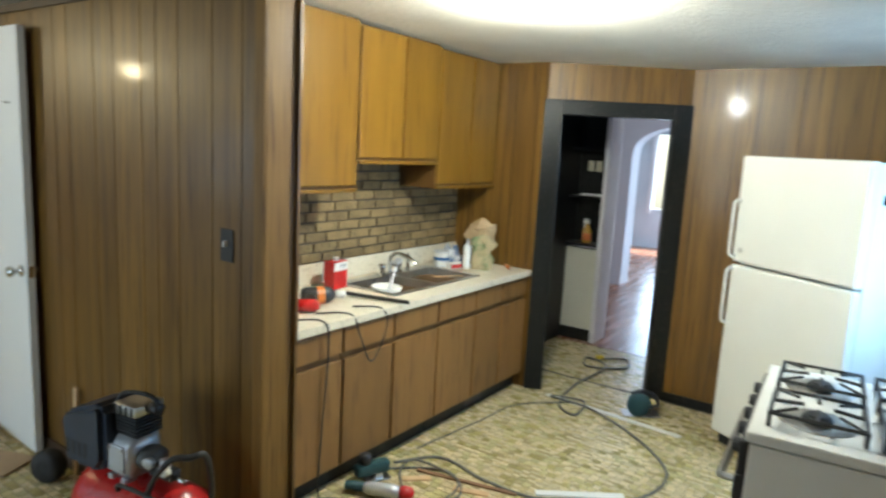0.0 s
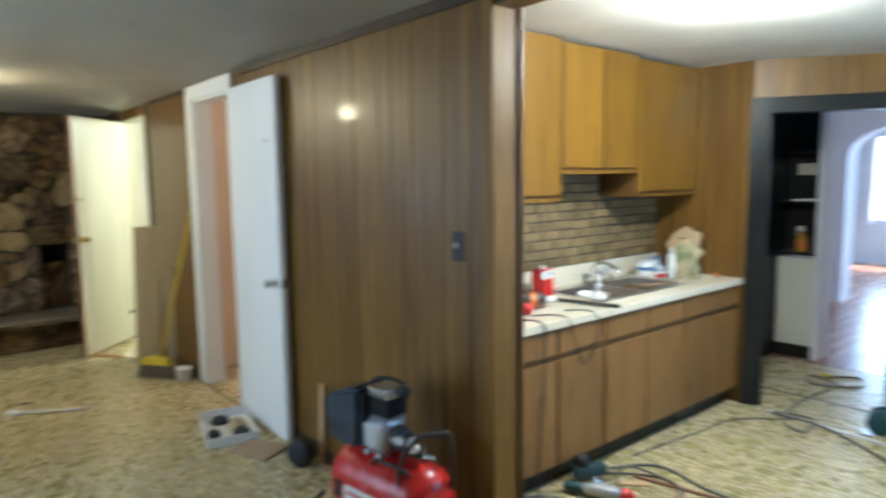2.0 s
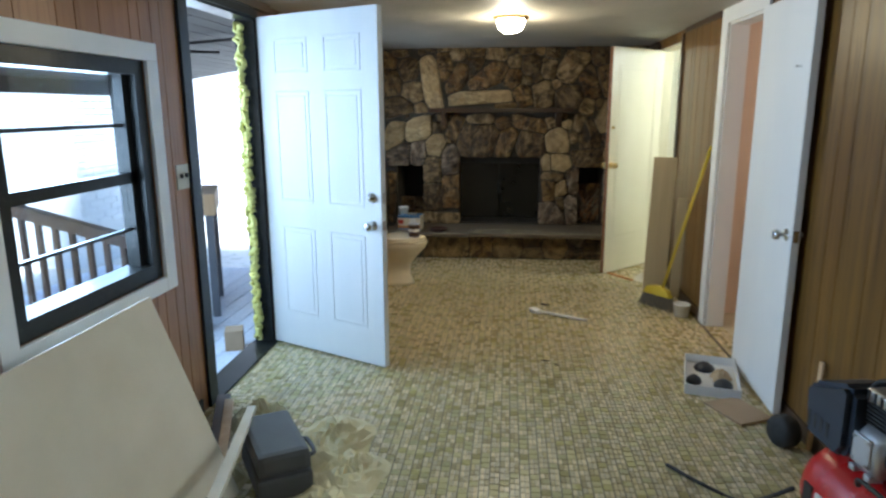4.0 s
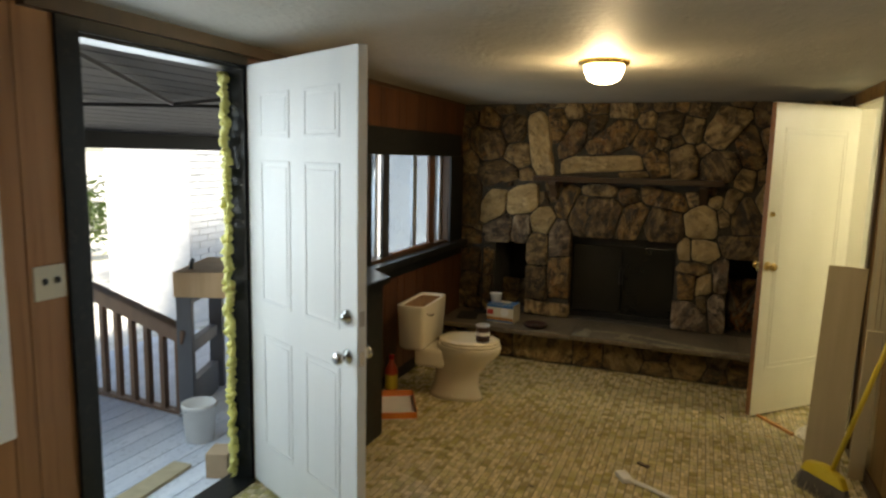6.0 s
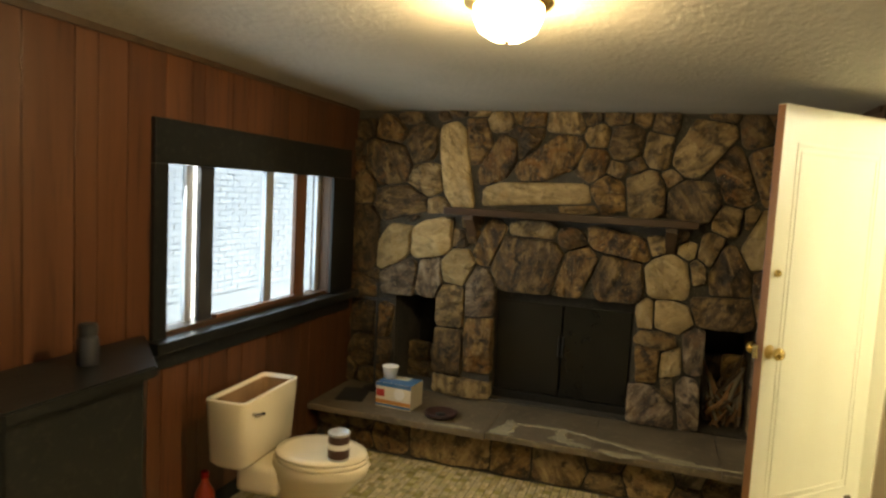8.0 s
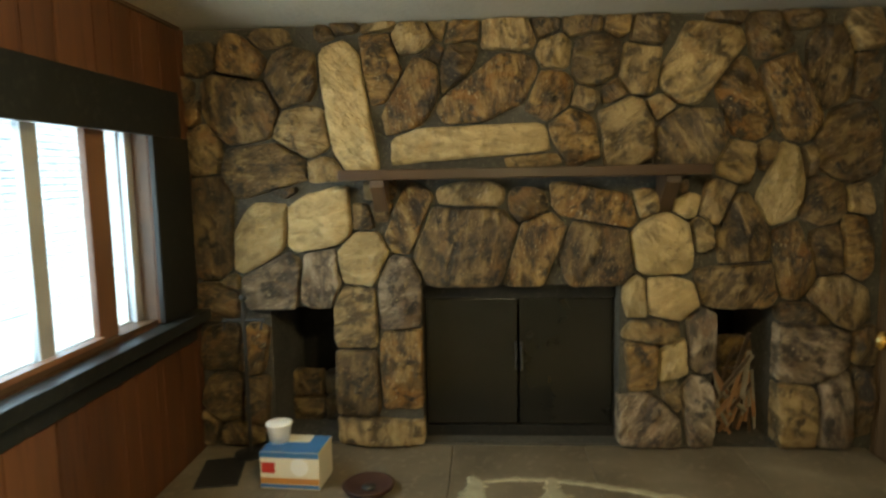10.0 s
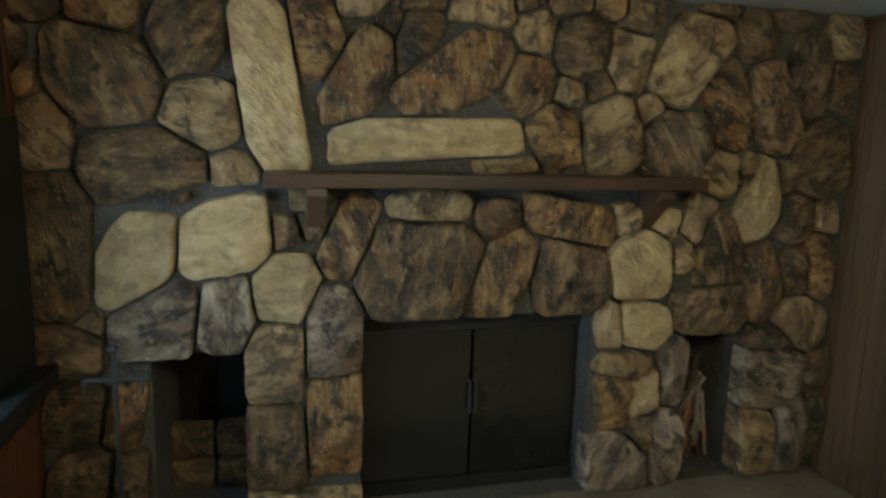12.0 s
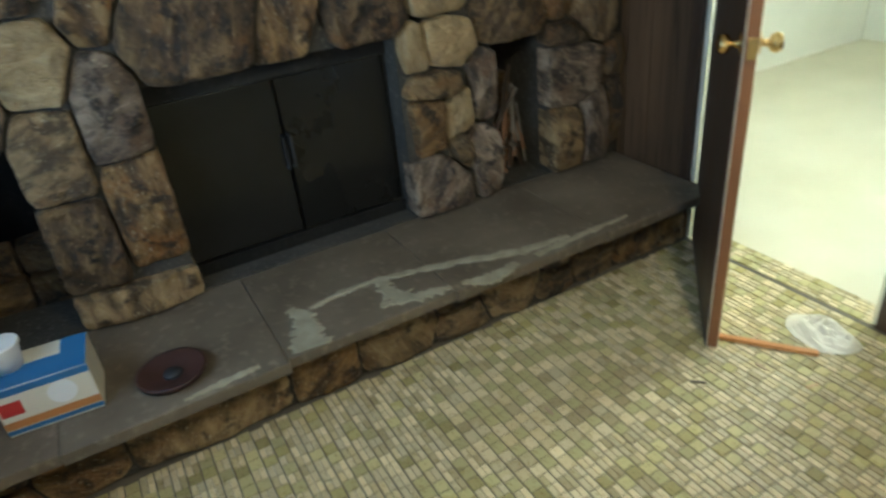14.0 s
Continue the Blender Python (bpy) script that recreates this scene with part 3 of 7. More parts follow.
panelled("wall_east", "walnut panelled kitchen wall", pose(EAST, 4.9, 0, 0, 0, -90), 5.95, [(0.85, 1.62, 0.95, 1.75)], 0.12, PANEL, skip=2)
panelled("wall_kitchen_west", "panelled wall behind the counter", pose(KWEST, 2.0, 0, 0, 0, 90), 2.42, [], 0.1, PANEL)
panelled("wall_kitchen_end", "walnut panelled end wall beside the counter", pose(KWEST, 4.335, 0), 0.667, [], 0.1, PANEL, skip=1)
ANG = math.degrees(math.atan2(4.775 - 4.335, -0.585 + 1.363))
DW = math.hypot(4.775 - 4.335, -0.585 + 1.363)
panelled("wall_kitchen_door", "walnut panelling over the kitchen doorway", pose(-1.363, 4.335, 0, 0, 0, ANG), DW, [(0.075, DW - 0.075, -0.1, 1.86)], 0.1, PANEL, skip=4)
panelled("wall_kitchen_north", "walnut panelled wall behind the refrigerator", pose(-0.585, 4.775, 0), 1.75, [], 0.1, PANEL, skip=5)
structure("wall_west", box(-7.25, -7.12, -1.2, 2.0, -0.1, TOP), MORTAR, "outer wall behind the fireplace")
structure("header_beam", box(CORNER, EAST, NORTH + 0.004, NORTH + 0.11, 2.075, 2.22, 0.004), PANEL, "walnut boxed header over the kitchen opening")
structure("corner_trim", box(CORNER + 0.001, CORNER + 0.018, NORTH - 0.006, NORTH + 0.118, 0, 2.12, 0.003), LIGHTPANEL, "walnut end board on the corner of the panelled wall")
structure("trim", box(CORNER - 0.03, CORNER + 0.019, NORTH - 0.016, NORTH - 0.0065, 0, 2.13, 0.003), LIGHTPANEL, "thin walnut corner strip")
structure("trim", box(CORNER + 0.003, CORNER + 0.03, NORTH + 0.12, NORTH + 0.135, 0, 2.13, 0.003), PANEL, "walnut corner strip beside the cabinets")
for a, b in ((-6.56, -6.2), (-5.2, -4.27), (-3.30, CORNER)):
    structure("crown_trim", box(a, b, NORTH - 0.022, NORTH - 0.007, cz(a) - 0.03, cz(b) + 0.02), DARKWOOD, "dark thin ceiling strip")
structure("crown_trim", box(-6.5, -3.7, SOUTH + 0.007, SOUTH + 0.022, 2.10, 2.17), DARKWOOD, "dark thin ceiling strip")
structure("crown_trim", box(-3.7, -2.45, SOUTH + 0.0075, SOUTH + 0.05, 2.085, 2.2), DARKWOOD, "dark header board over the entry door")
for a, b in ((-5.1, -4.25), (-3.3, CORNER)):
    structure("baseboard", box(a, b, NORTH - 0.018, NORTH - 0.0065, 0, 0.07, 0.003), DARKWOOD, "dark low baseboard")
for a, b in ((-6.1, -4.75), (-2.5, EAST)):
    structure("baseboard", box(a, b, SOUTH + 0.0065, SOUTH + 0.018, 0, 0.08, 0.003), BLACKWOOD, "black low baseboard")
structure("baseboard", box(-0.57, EAST, 4.757, 4.7685, 0, 0.06, 0.003), BLACKWOOD, "black low baseboard")

# rooms seen through the doors
bm = bmesh.new()
box(-7.6, -7.5, 2.0, 5.4, -0.1, 2.4, bm=bm), box(-4.75, -4.65, 2.0, 5.4, -0.1, 2.4, bm=bm), box(-7.6, -4.65, 5.4, 5.5, -0.1, 2.4, bm=bm)
box(-7.5, -6.62, 2.0, 2.02, -0.1, 2.4, bm=bm)
structure("wall_bedroom", bm, CREAMWALL, "cream painted bedroom walls")
structure("floor_bedroom", box(-7.6, -4.65, 2.0, 5.5, -0.08, -0.002), CARPET, "cream bedroom floor")
structure("ceiling_bedroom", box(-7.6, -4.65, 2.0, 5.5, 2.3, 2.4), CEILING, "white bedroom ceiling")
bm = bmesh.new()
box(-4.6, -4.45, 2.0, 4.2, -0.1, 2.4, bm=bm), box(-2.75, -2.65, 2.0, 4.2, -0.1, 2.4, bm=bm), box(-4.6, -2.65, 4.2, 4.3, -0.1, 2.4, bm=bm)
structure("wall_bath", bm, PINKWALL, "warm pinkish painted bath walls")
structure("floor_bath", box(-4.6, -2.65, 2.0, 4.3, -0.08, -0.002), CARPET, "pale bath floor")
structure("ceiling_bath", box(-4.6, -2.65, 2.0, 4.3, 2.3, 2.4), CEILING, "white bath ceiling")

# passage and parlour beyond the kitchen
structure("floor_parlour", box(-5.0, 1.2, 5.62, 12.2, -0.1, -0.001), PARLOURFLOOR, "reddish wood parlour floor")
structure("ceiling_parlour", box(-5.0, 1.2, 4.9, 12.2, 2.42, 2.5), CEILING, "white parlour ceiling")
structure("wall_passage", box(-1.86, -1.76, 4.44, 5.95, -0.05, 2.45), BLACKWOOD, "black painted passage wall")
structure("wall_niche", box(-1.76, -1.47, 5.70, 5.78, -0.05, 0.80), CREAMWALL, "cream half wall under black shelves")
structure("wall_shelf_back", box(-1.76, -1.47, 5.86, 5.92, 0.80, 2.45), BLACKWOOD, "black back of the built-in shelves")
structure("trim", box(-1.47, -1.43, 5.66, 5.93, -0.05, 2.42, 0.004), PLASTER, "white corner board beside the built-in shelves")
structure("baseboard", box(-1.76, -1.475, 5.685, 5.70, 0, 0.10), BLACKWOOD, "black baseboard")
structure("wall_passage_east", box(-0.45, -0.35, 4.9, 6.4, -0.05, 2.45), PLASTER, "white passage wall")
structure("wall_parlour_east", box(1.1, 1.2, 4.9, 12.2, -0.05, 2.45), PLASTER, "white parlour wall")
structure("wall_parlour_west", box(-5.0, -4.9, 4.4, 12.2, -0.05, 2.45), PLASTER, "white parlour wall")
structure("wall_parlour_south", box(-4.9, -1.87, 5.6, 5.7, -0.05, 2.45), PLASTER, "white parlour wall")
bm = bmesh.new()
for a, b, lo, hi in wall_pieces(-5.0, 1.2, -0.05, 2.45, [(-3.05, -1.75, 0.7, 2.0)]):
    box(a, b, 12.1, 12.2, lo, hi, bm=bm)
structure("wall_parlour_far", bm, BLUEWALL, "pale blue grey far wall with a window")


def arch_wall(x0, x1, a, b, spring, rise, y0, y1, top):
    """A thick wall with an arched opening from a to b."""
    bm = bmesh.new()
    mid, half = (a + b) / 2, (b - a) / 2
    arc = [(mid - half * math.cos(math.pi * k / 16), spring + rise * math.sin(math.pi * k / 16) ** 0.8) for k in range(17)]
    box(x0, a, y0, y1, -0.05, top, bm=bm), box(b, x1, y0, y1, -0.05, top, bm=bm)
    for (p, z), (q, w) in zip(arc, arc[1:]):
        vs = [bm.verts.new(v) for y in (y0, y1) for v in ((p, y, z), (q, y, w), (q, y, top), (p, y, top))]
        for f in ((0, 1, 2, 3), (4, 7, 6, 5), (0, 4, 5, 1), (3, 2, 6, 7)):
            bm.faces.new([vs[i] for i in f])
    return bm


structure("wall_arch", arch_wall(-4.9, 1.1, -2.18, -0.85, 1.60, 0.38, 8.35, 8.62, 2.45), PLASTER, "thick white plaster wall with an arched opening")
structure("trim", box(-2.6, -2.185, 8.335, 8.3475, 0, 0.12), PLASTER, "white baseboard by the arch")


# ---- fireplace ----
fireplace = thing("fireplace", "massive fieldstone fireplace wall with slate hearth and black firebox", "fireplace")
FB = (-0.05, 0.81, 0.285, 1.0)
NL, NR = (-0.72, -0.425, 0.285, 0.91), (1.205, 1.475, 0.285, 0.90)
for a, b, lo, hi in wall_pieces(SOUTH, NORTH, 0.0, TOP, [FB, NL, NR]):
    part("mortar_bed", box(-7.1, HEARTHWALL, a, b, lo, hi), MORTAR, fireplace, "grey mortar between the stones")
bm = bmesh.new()
box(-7.11, -7.05, SOUTH, NORTH, 0, 1.2, bm=bm)
part("niche_back", bm, SOOT, fireplace)


def outline_of(w, h, turn, n=36, power=4.2, seed=0, taper=0.0):
    """A lumpy, slightly cornered outline of that size; taper widens its foot."""
    rnd = random.Random(seed)
    ph, ph2, ph3 = rnd.uniform(0, 6.3), rnd.uniform(0, 6.3), rnd.uniform(0, 6.3)
    power = rnd.uniform(power - 1.2, power + 1.6)
    pts = []
    for k in range(n):
        a = 2 * math.pi * k / n
        c, s = math.cos(a), math.sin(a)
        r = (abs(c) ** power + abs(s) ** power) ** (-1 / power) * (1 + 0.06 * math.sin(2 * a + ph) + 0.05 * math.sin(3 * a + ph2) + 0.025 * math.sin(5 * a + ph3) + rnd.uniform(-0.012, 0.012))
        x, y = r * c * w / 2, r * s * h / 2
        x *= 1 - taper * y / h * 2
        t = radians(turn)
        pts.append((x * math.cos(t) - y * math.sin(t), x * math.sin(t) + y * math.cos(t)))
    return pts


def clip(poly, px, py, nx, ny):
    """Keeps the side of the polygon where (p - P) . n <= 0."""
    out = []
    for i, (x, y) in enumerate(poly):
        u, v = poly[(i + 1) % len(poly)]
        d, e = (x - px) * nx + (y - py) * ny, (u - px) * nx + (v - py) * ny
        if d <= 0:
            out.append((x, y))
        if (d < 0 < e) or (e < 0 < d):
            s = d / (d - e)
            out.append((x + (u - x) * s, y + (v - y) * s))
    return out


def even(poly, n):
    """The same outline with n evenly spaced points, corners eased."""
    p = np.array(poly)
    q = np.vstack([p, p[:1]])
    seg = np.hypot(*np.diff(q, axis=0).T)
    at = np.concatenate([[0], np.cumsum(seg)])
    s = np.linspace(0, at[-1], n, endpoint=False)
    r = np.stack([np.interp(s, at, q[:, 0]), np.interp(s, at, q[:, 1])], 1)
    return 0.80 * r + 0.10 * (np.roll(r, 1, 0) + np.roll(r, -1, 0))


def spine(y, z, w, h, turn):
    """Points along a stone's long axis, and the radius round them."""
    t = radians(turn if w >= h else turn + 90)
    half, r = abs(w - h) / 2, min(w, h) / 2
    return [(y + half * k / 3 * math.cos(t), z + half * k / 3 * math.sin(t)) for k in range(-3, 4)], r


def stone_mesh(poly, depth, seed):
    """A split fieldstone towards +x, its face broken along a few flat cleavage planes."""
    rnd = random.Random(seed)
    n = 44
    rim = even(poly, n)
    mid = rim.mean(0)
    size = float(np.sqrt(((rim - mid) ** 2).sum(1)).mean())
    a0 = rnd.uniform(0, 6.28)
    planes = [(depth * rnd.uniform(1.0, 1.2), rnd.uniform(-0.07, 0.07), rnd.uniform(-0.07, 0.07))]
    for k in range(4):
        a, g = a0 + k * 1.57 + rnd.uniform(-0.5, 0.5), rnd.uniform(0.16, 0.42)
        planes.append((depth * rnd.uniform(0.75, 0.95) + g * size * rnd.uniform(0.62, 0.95), -g * math.cos(a), -g * math.sin(a)))
    grain = rnd.uniform(0, 3.14)

    def face(y, z):
        v, w = y - mid[0], z - mid[1]
        x = min(p + q * v + r * w for p, q, r in planes)
        u = -v * math.sin(grain) + w * math.cos(grain)
        x += 0.008 * noise.noise(Vector((u * 38, (v + w) * 9, seed)))
        x += 0.015 * noise.noise(Vector((y * 11 + seed, z * 11, 3.0))) + 0.006 * noise.noise(Vector((y * 34, z * 34, seed * 1.7)))
        return max(x, depth * 0.45)

    bm = bmesh.new()
    rings = []
    for s, k in ((1.0, -1.0), (1.0, 0.52), (0.988, 0.82), (0.955, 0.96), (0.88, 1.0), (0.74, 1.0), (0.58, 1.0), (0.40, 1.0), (0.20, 1.0)):
        ring = []
        for i, p in enumerate(rim):
            e = 1 + 0.03 * noise.noise(Vector((p[0] * 30, p[1] * 30, seed + 0.5)))
            y, z = mid[0] + (p[0] - mid[0]) * s * e, mid[1] + (p[1] - mid[1]) * s * e
            ring.append(bm.verts.new((-0.05 if k < 0 else face(y, z) * k, y, z)))
        rings.append(ring)
    c = bm.verts.new((face(*mid), *mid))
    for a, b in zip(rings, rings[1:]):
        for i in range(n):
            bm.faces.new((a[i], a[(i + 1) % n], b[(i + 1) % n], b[i]))
    for i in range(n):
        bm.faces.new((rings[-1][i], rings[-1][(i + 1) % n], c))
    return bm


# stones course by course: place along the wall, height, width, height of stone, turn, colour, widening of the foot
EAVES = "-.35,2.10,.12,.05,3,D -.20,2.10,.13,.05,3,T -.66,2.06,.15,.06,3,D -.42,2.08,.07,.06,3,D .05,2.08,.08,.08,1,T .78,2.08,.10,.09,3,B 1.51,2.08,.13,.08,3,D 1.22,2.09,.13,.05,3,D .49,2.08,.10,.08,3,D .65,2.08,.15,.09,3,D .91,2.06,.13,.12,3,D"
TOPSTONES = "-.98,1.98,.13,.12,3,D -.79,1.98,.17,.15,-24,B -.57,1.89,.19,.23,-20,D -.05,2.04,.18,.12,3,T .14,2.06,.14,.11,3,B .34,2.04,.21,.12,-2,T .12,1.93,.12,.21,-25,D .53,1.97,.13,.13,3,T .70,1.94,.19,.21,3,D 1.12,1.92,.23,.38,-34,T 1.39,2.02,.16,.16,2,D 1.63,1.88,.17,.30,-4,D 1.75,2.02,.11,.15,6,T 1.76,1.85,.09,.17,-6,D"
SHOULDER = "-1.04,1.84,.06,.14,-3,D -1.01,1.76,.06,.10,-3,B -.81,1.77,.32,.29,-9,D -.97,1.60,.13,.21,-2,T -.54,1.68,.21,.20,-25,T -.33,1.76,.20,.52,11,P,.25 -.20,1.93,.15,.27,6,B -.06,1.82,.18,.33,-32,B .03,1.98,.08,.07,2,D .26,1.83,.40,.21,26,B .51,1.80,.17,.20,-24,B .65,1.78,.10,.08,2,T .77,1.81,.08,.09,3,D .87,1.89,.16,.19,-8,T"
OVERMANTEL = ".18,1.60,.64,.18,5,P,-.1 .44,1.54,.21,.06,6,T .61,1.63,.16,.23,28,B .83,1.65,.21,.26,3,T .96,1.74,.10,.08,1,T 1.09,1.62,.30,.23,-4,D 1.29,1.75,.18,.30,21,B 1.49,1.75,.19,.34,21,B 1.70,1.56,.24,.29,5,D 1.27,1.52,.13,.16,-7,T 1.45,1.42,.19,.34,-6,P 1.63,1.35,.18,.20,-17,D 1.76,1.35,.09,.12,5,T 1.56,1.51,.05,.13,5,D 1.40,1.54,.07,.11,4,D"
MANTELROW = "-.71,1.50,.35,.24,-5,D -.45,1.51,.13,.09,1,T -.96,1.26,.18,.46,-2,D -.74,1.22,.18,.33,-28,P -.48,1.28,.30,.23,12,P -.29,1.30,.09,.10,0,D -.62,1.42,.07,.04,0,D -.21,1.42,.11,.10,0,D -.21,1.33,.08,.08,0,D -.09,1.28,.14,.29,-25,B .17,1.39,.27,.09,0,T .42,1.34,.14,.13,0,D .71,1.33,.36,.14,-12,B .90,1.34,.09,.10,3,T 1.02,1.41,.09,.06,0,D 1.08,1.33,.09,.09,-1,P"
LINTEL = "-.29,1.12,.22,.24,-8,P .15,1.17,.44,.34,-4,D .44,1.15,.19,.35,-19,B .71,1.13,.28,.28,-1,D .98,1.17,.25,.23,-1,P 1.20,1.34,.12,.18,-18,T 1.14,1.22,.08,.12,4,T 1.31,1.22,.21,.30,13,D 1.28,1.00,.30,.20,2,D 1.52,1.10,.14,.31,15,B 1.66,1.13,.12,.20,5,D 1.76,1.15,.10,.27,11,B 1.69,.93,.23,.22,-2,T"
FLANKS = "-.95,.95,.19,.16,-7,D -.88,1.03,.07,.05,-2,T -.70,1.02,.26,.25,9,G -.49,1.04,.16,.25,-10,G -.32,.86,.18,.29,0,T -.15,.96,.18,.34,0,G -.33,.56,.18,.33,-3,D -.14,.64,.19,.38,-2,B -.24,.34,.38,.18,2,T -.94,.73,.15,.19,-3,D -.80,.72,.10,.21,-11,B -.93,.50,.17,.22,-7,D -.80,.48,.10,.22,-6,D -1.02,.36,.08,.14,-8,D -.87,.34,.16,.10,-8,D"
RIGHTPIER = ".88,.94,.09,.17,5,P 1.02,.94,.22,.16,-12,P .94,.79,.21,.10,-4,T .91,.65,.13,.22,5,B 1.03,.65,.11,.21,-16,P 1.16,.76,.15,.25,7,G .94,.39,.25,.26,5,G 1.03,.53,.07,.15,6,T 1.14,.43,.13,.28,6,G 1.59,.71,.31,.27,-4,G 1.55,.42,.17,.28,9,T 1.71,.43,.14,.33,-1,G 1.57,.86,.18,.09,-3,D 1.83,.50,.10,.30,8,D 1.83,.72,.10,.16,0,D"


def read_stones(text):
    out = []
    for item in text.split():
        a = item.split(",")
        out.append((*(float(v) for v in a[:5]), a[5], float(a[6]) if len(a) > 6 else 0.0))
    return out


def lay_stones(stones, keep_out, gap, place, parent, thick, seed0, limits):
    """Fits each stone between its neighbours, with mortar joints, and lays it."""
    for i, (y, z, w, h, turn, kind, taper) in enumerate(stones):
        poly = [(y + a, z + b) for a, b in outline_of(w * 1.11 + 0.014, h * 1.11 + 0.014, turn, seed=seed0 + i, taper=taper)]
        for j, (v, u, w2, h2, turn2, _, _) in enumerate(stones):
            if i == j or math.hypot(v - y, u - z) > 0.75:
                continue
            (sa, ra), (sb, rb) = spine(y, z, w, h, turn), spine(v, u, w2, h2, turn2)
            d, p, q = min((math.hypot(q[0] - p[0], q[1] - p[1]), p, q) for p in sa for q in sb)
            if d < 0.01 or not poly:
                continue
            nx, ny = (q[0] - p[0]) / d, (q[1] - p[1]) / d
            s = d * ra / (ra + rb) - gap / 2
            poly = clip(poly, p[0] + nx * s, p[1] + ny * s, nx, ny)
        for a, b, lo, hi in keep_out:
            if len(poly) > 2 and a - 0.2 < y < b + 0.2 and lo - 0.3 < z < hi + 0.3:
                dx, dz = max(a - y, y - b), max(lo - z, z - hi)
                if dx > dz:
                    poly = clip(poly, a + 0.006 if y < a else b - 0.006, z, 1 if y < a else -1, 0)
                else:
                    poly = clip(poly, y, lo + 0.006 if z < lo else hi - 0.006, 0, 1 if z < lo else -1)
        for px, py, nx, ny in limits:
            poly = clip(poly, px, py, nx, ny) if len(poly) > 2 else poly
        if len(poly) < 3:
            continue
        ob = part("stone", stone_mesh(poly, thick * random.Random(seed0 + i).uniform(0.75, 1.25), seed0 + i), STONE[kind], parent, "", True)
        ob.matrix_world = place


stones = [s for row in (EAVES, TOPSTONES, SHOULDER, OVERMANTEL, MANTELROW, LINTEL, FLANKS, RIGHTPIER) for s in read_stones(row)]
lay_stones(stones, [FB, NL, NR], 0.011, pose(HEARTHWALL, 0, 0), fireplace, 0.055, 10,
           [(SOUTH + 0.01, 0, -1, 0), (NORTH - 0.02, 0, 1, 0), (0, 0.285, 0, -1), (0, 2.11, 0, 1)])
# rubble inside the two side niches
rnd = random.Random(5)
for a, b, lo, hi in (NL, NR):
    rubble = []
    for r in range(2 if a < 0 else 3):
        for c in range(2):
            rubble.append((a + (c + 0.5 + rnd.uniform(-0.12, 0.12)) * (b - a) / 2, lo + 0.05 + r * 0.13 + rnd.uniform(-0.02, 0.02), 0.15, 0.13, rnd.uniform(-15, 15), rnd.choice("DDGB"), 0.0))
    lay_stones(rubble, [], 0.012, pose(-6.86, 0, 0), fireplace, 0.035, 400 + int(a * 10), [])
# hearth
HF = -6.13
hearth = part("hearth_base", box(-6.6, HF, SOUTH + 0.01, NORTH - 0.01, 0, 0.235), MORTAR, fireplace, "stone faced hearth riser")
front = []
y = SOUTH + 0.03
rnd = random.Random(8)
for w, k in zip((0.20, 0.17, 0.24, 0.50, 0.24, 0.30, 0.20, 0.26, 0.15, 0.22, 0.28, 0.20, 0.22), "DDBTBTDTGDBDD"):
    if w > 0.21:
        front.append((y + w / 2, 0.118, w, 0.21, rnd.uniform(-5, 5), k, rnd.uniform(-0.2, 0.2)))
    else:
        front.append((y + w / 2, 0.175, w, 0.11, rnd.uniform(-8, 8), k, 0.0))
        front.append((y + w / 2 + rnd.uniform(-0.02, 0.02), 0.06, w, 0.11, rnd.uniform(-8, 8), rnd.choice("DBDT"), 0.0))
    y += w
lay_stones(front, [], 0.012, pose(HF, 0, 0), fireplace, 0.030, 600, [(SOUTH + 0.02, 0, -1, 0), (NORTH - 0.02, 0, 1, 0), (0, 0.005, 0, -1), (0, 0.235, 0, 1)])
yy = SOUTH + 0.012
for k, w in enumerate((0.50, 0.62, 0.58, 0.64, 0.56)):
    w = min(w, NORTH - 0.012 - yy)
    part("hearth_slab", box(-6.6, -5.99 + 0.012 * math.sin(k * 2.1), yy + 0.0004, yy + w - 0.0004, 0.236, 0.274 + 0.002 * (k % 2), 0.006), SLATE, fireplace, "worn grey brown slate hearth slab")
    yy += w


def smear(path, widths, seed, top):
    """A ragged band of spread mortar along a path on the hearth."""
    pts = cable([Vector((x, y, 0)) for x, y in path], 14)
    bm, rows = bmesh.new(), []
    for i, p in enumerate(pts):
        d = (pts[min(i + 1, len(pts) - 1)] - pts[max(i - 1, 0)]).normalized()
        u = Vector((-d.y, d.x, 0))
        f = i / (len(pts) - 1) * (len(widths) - 1)
        w = widths[int(f)] + (widths[min(int(f) + 1, len(widths) - 1)] - widths[int(f)]) * (f - int(f))
        a = w * (0.5 + 0.45 * noise.noise(Vector((i * 0.35, seed, 0))) + 0.3 * noise.noise(Vector((i * 1.1, seed, 4))))
        b = w * (0.5 + 0.45 * noise.noise(Vector((i * 0.35, seed, 9))) + 0.3 * noise.noise(Vector((i * 1.1, seed, 7))))
        a, b = max(a, 0.002), max(b, 0.002)
        rows.append([bm.verts.new(q) for q in (p + u * a + Vector((0, 0, 0.2755)), p + u * a * 0.8 + Vector((0, 0, top)), p - u * b * 0.8 + Vector((0, 0, top)), p - u * b + Vector((0, 0, 0.2755)))])
    for r, q in zip(rows, rows[1:]):
        for k in range(3):
            bm.faces.new((r[k], r[k + 1], q[k + 1], q[k]))
    return bm


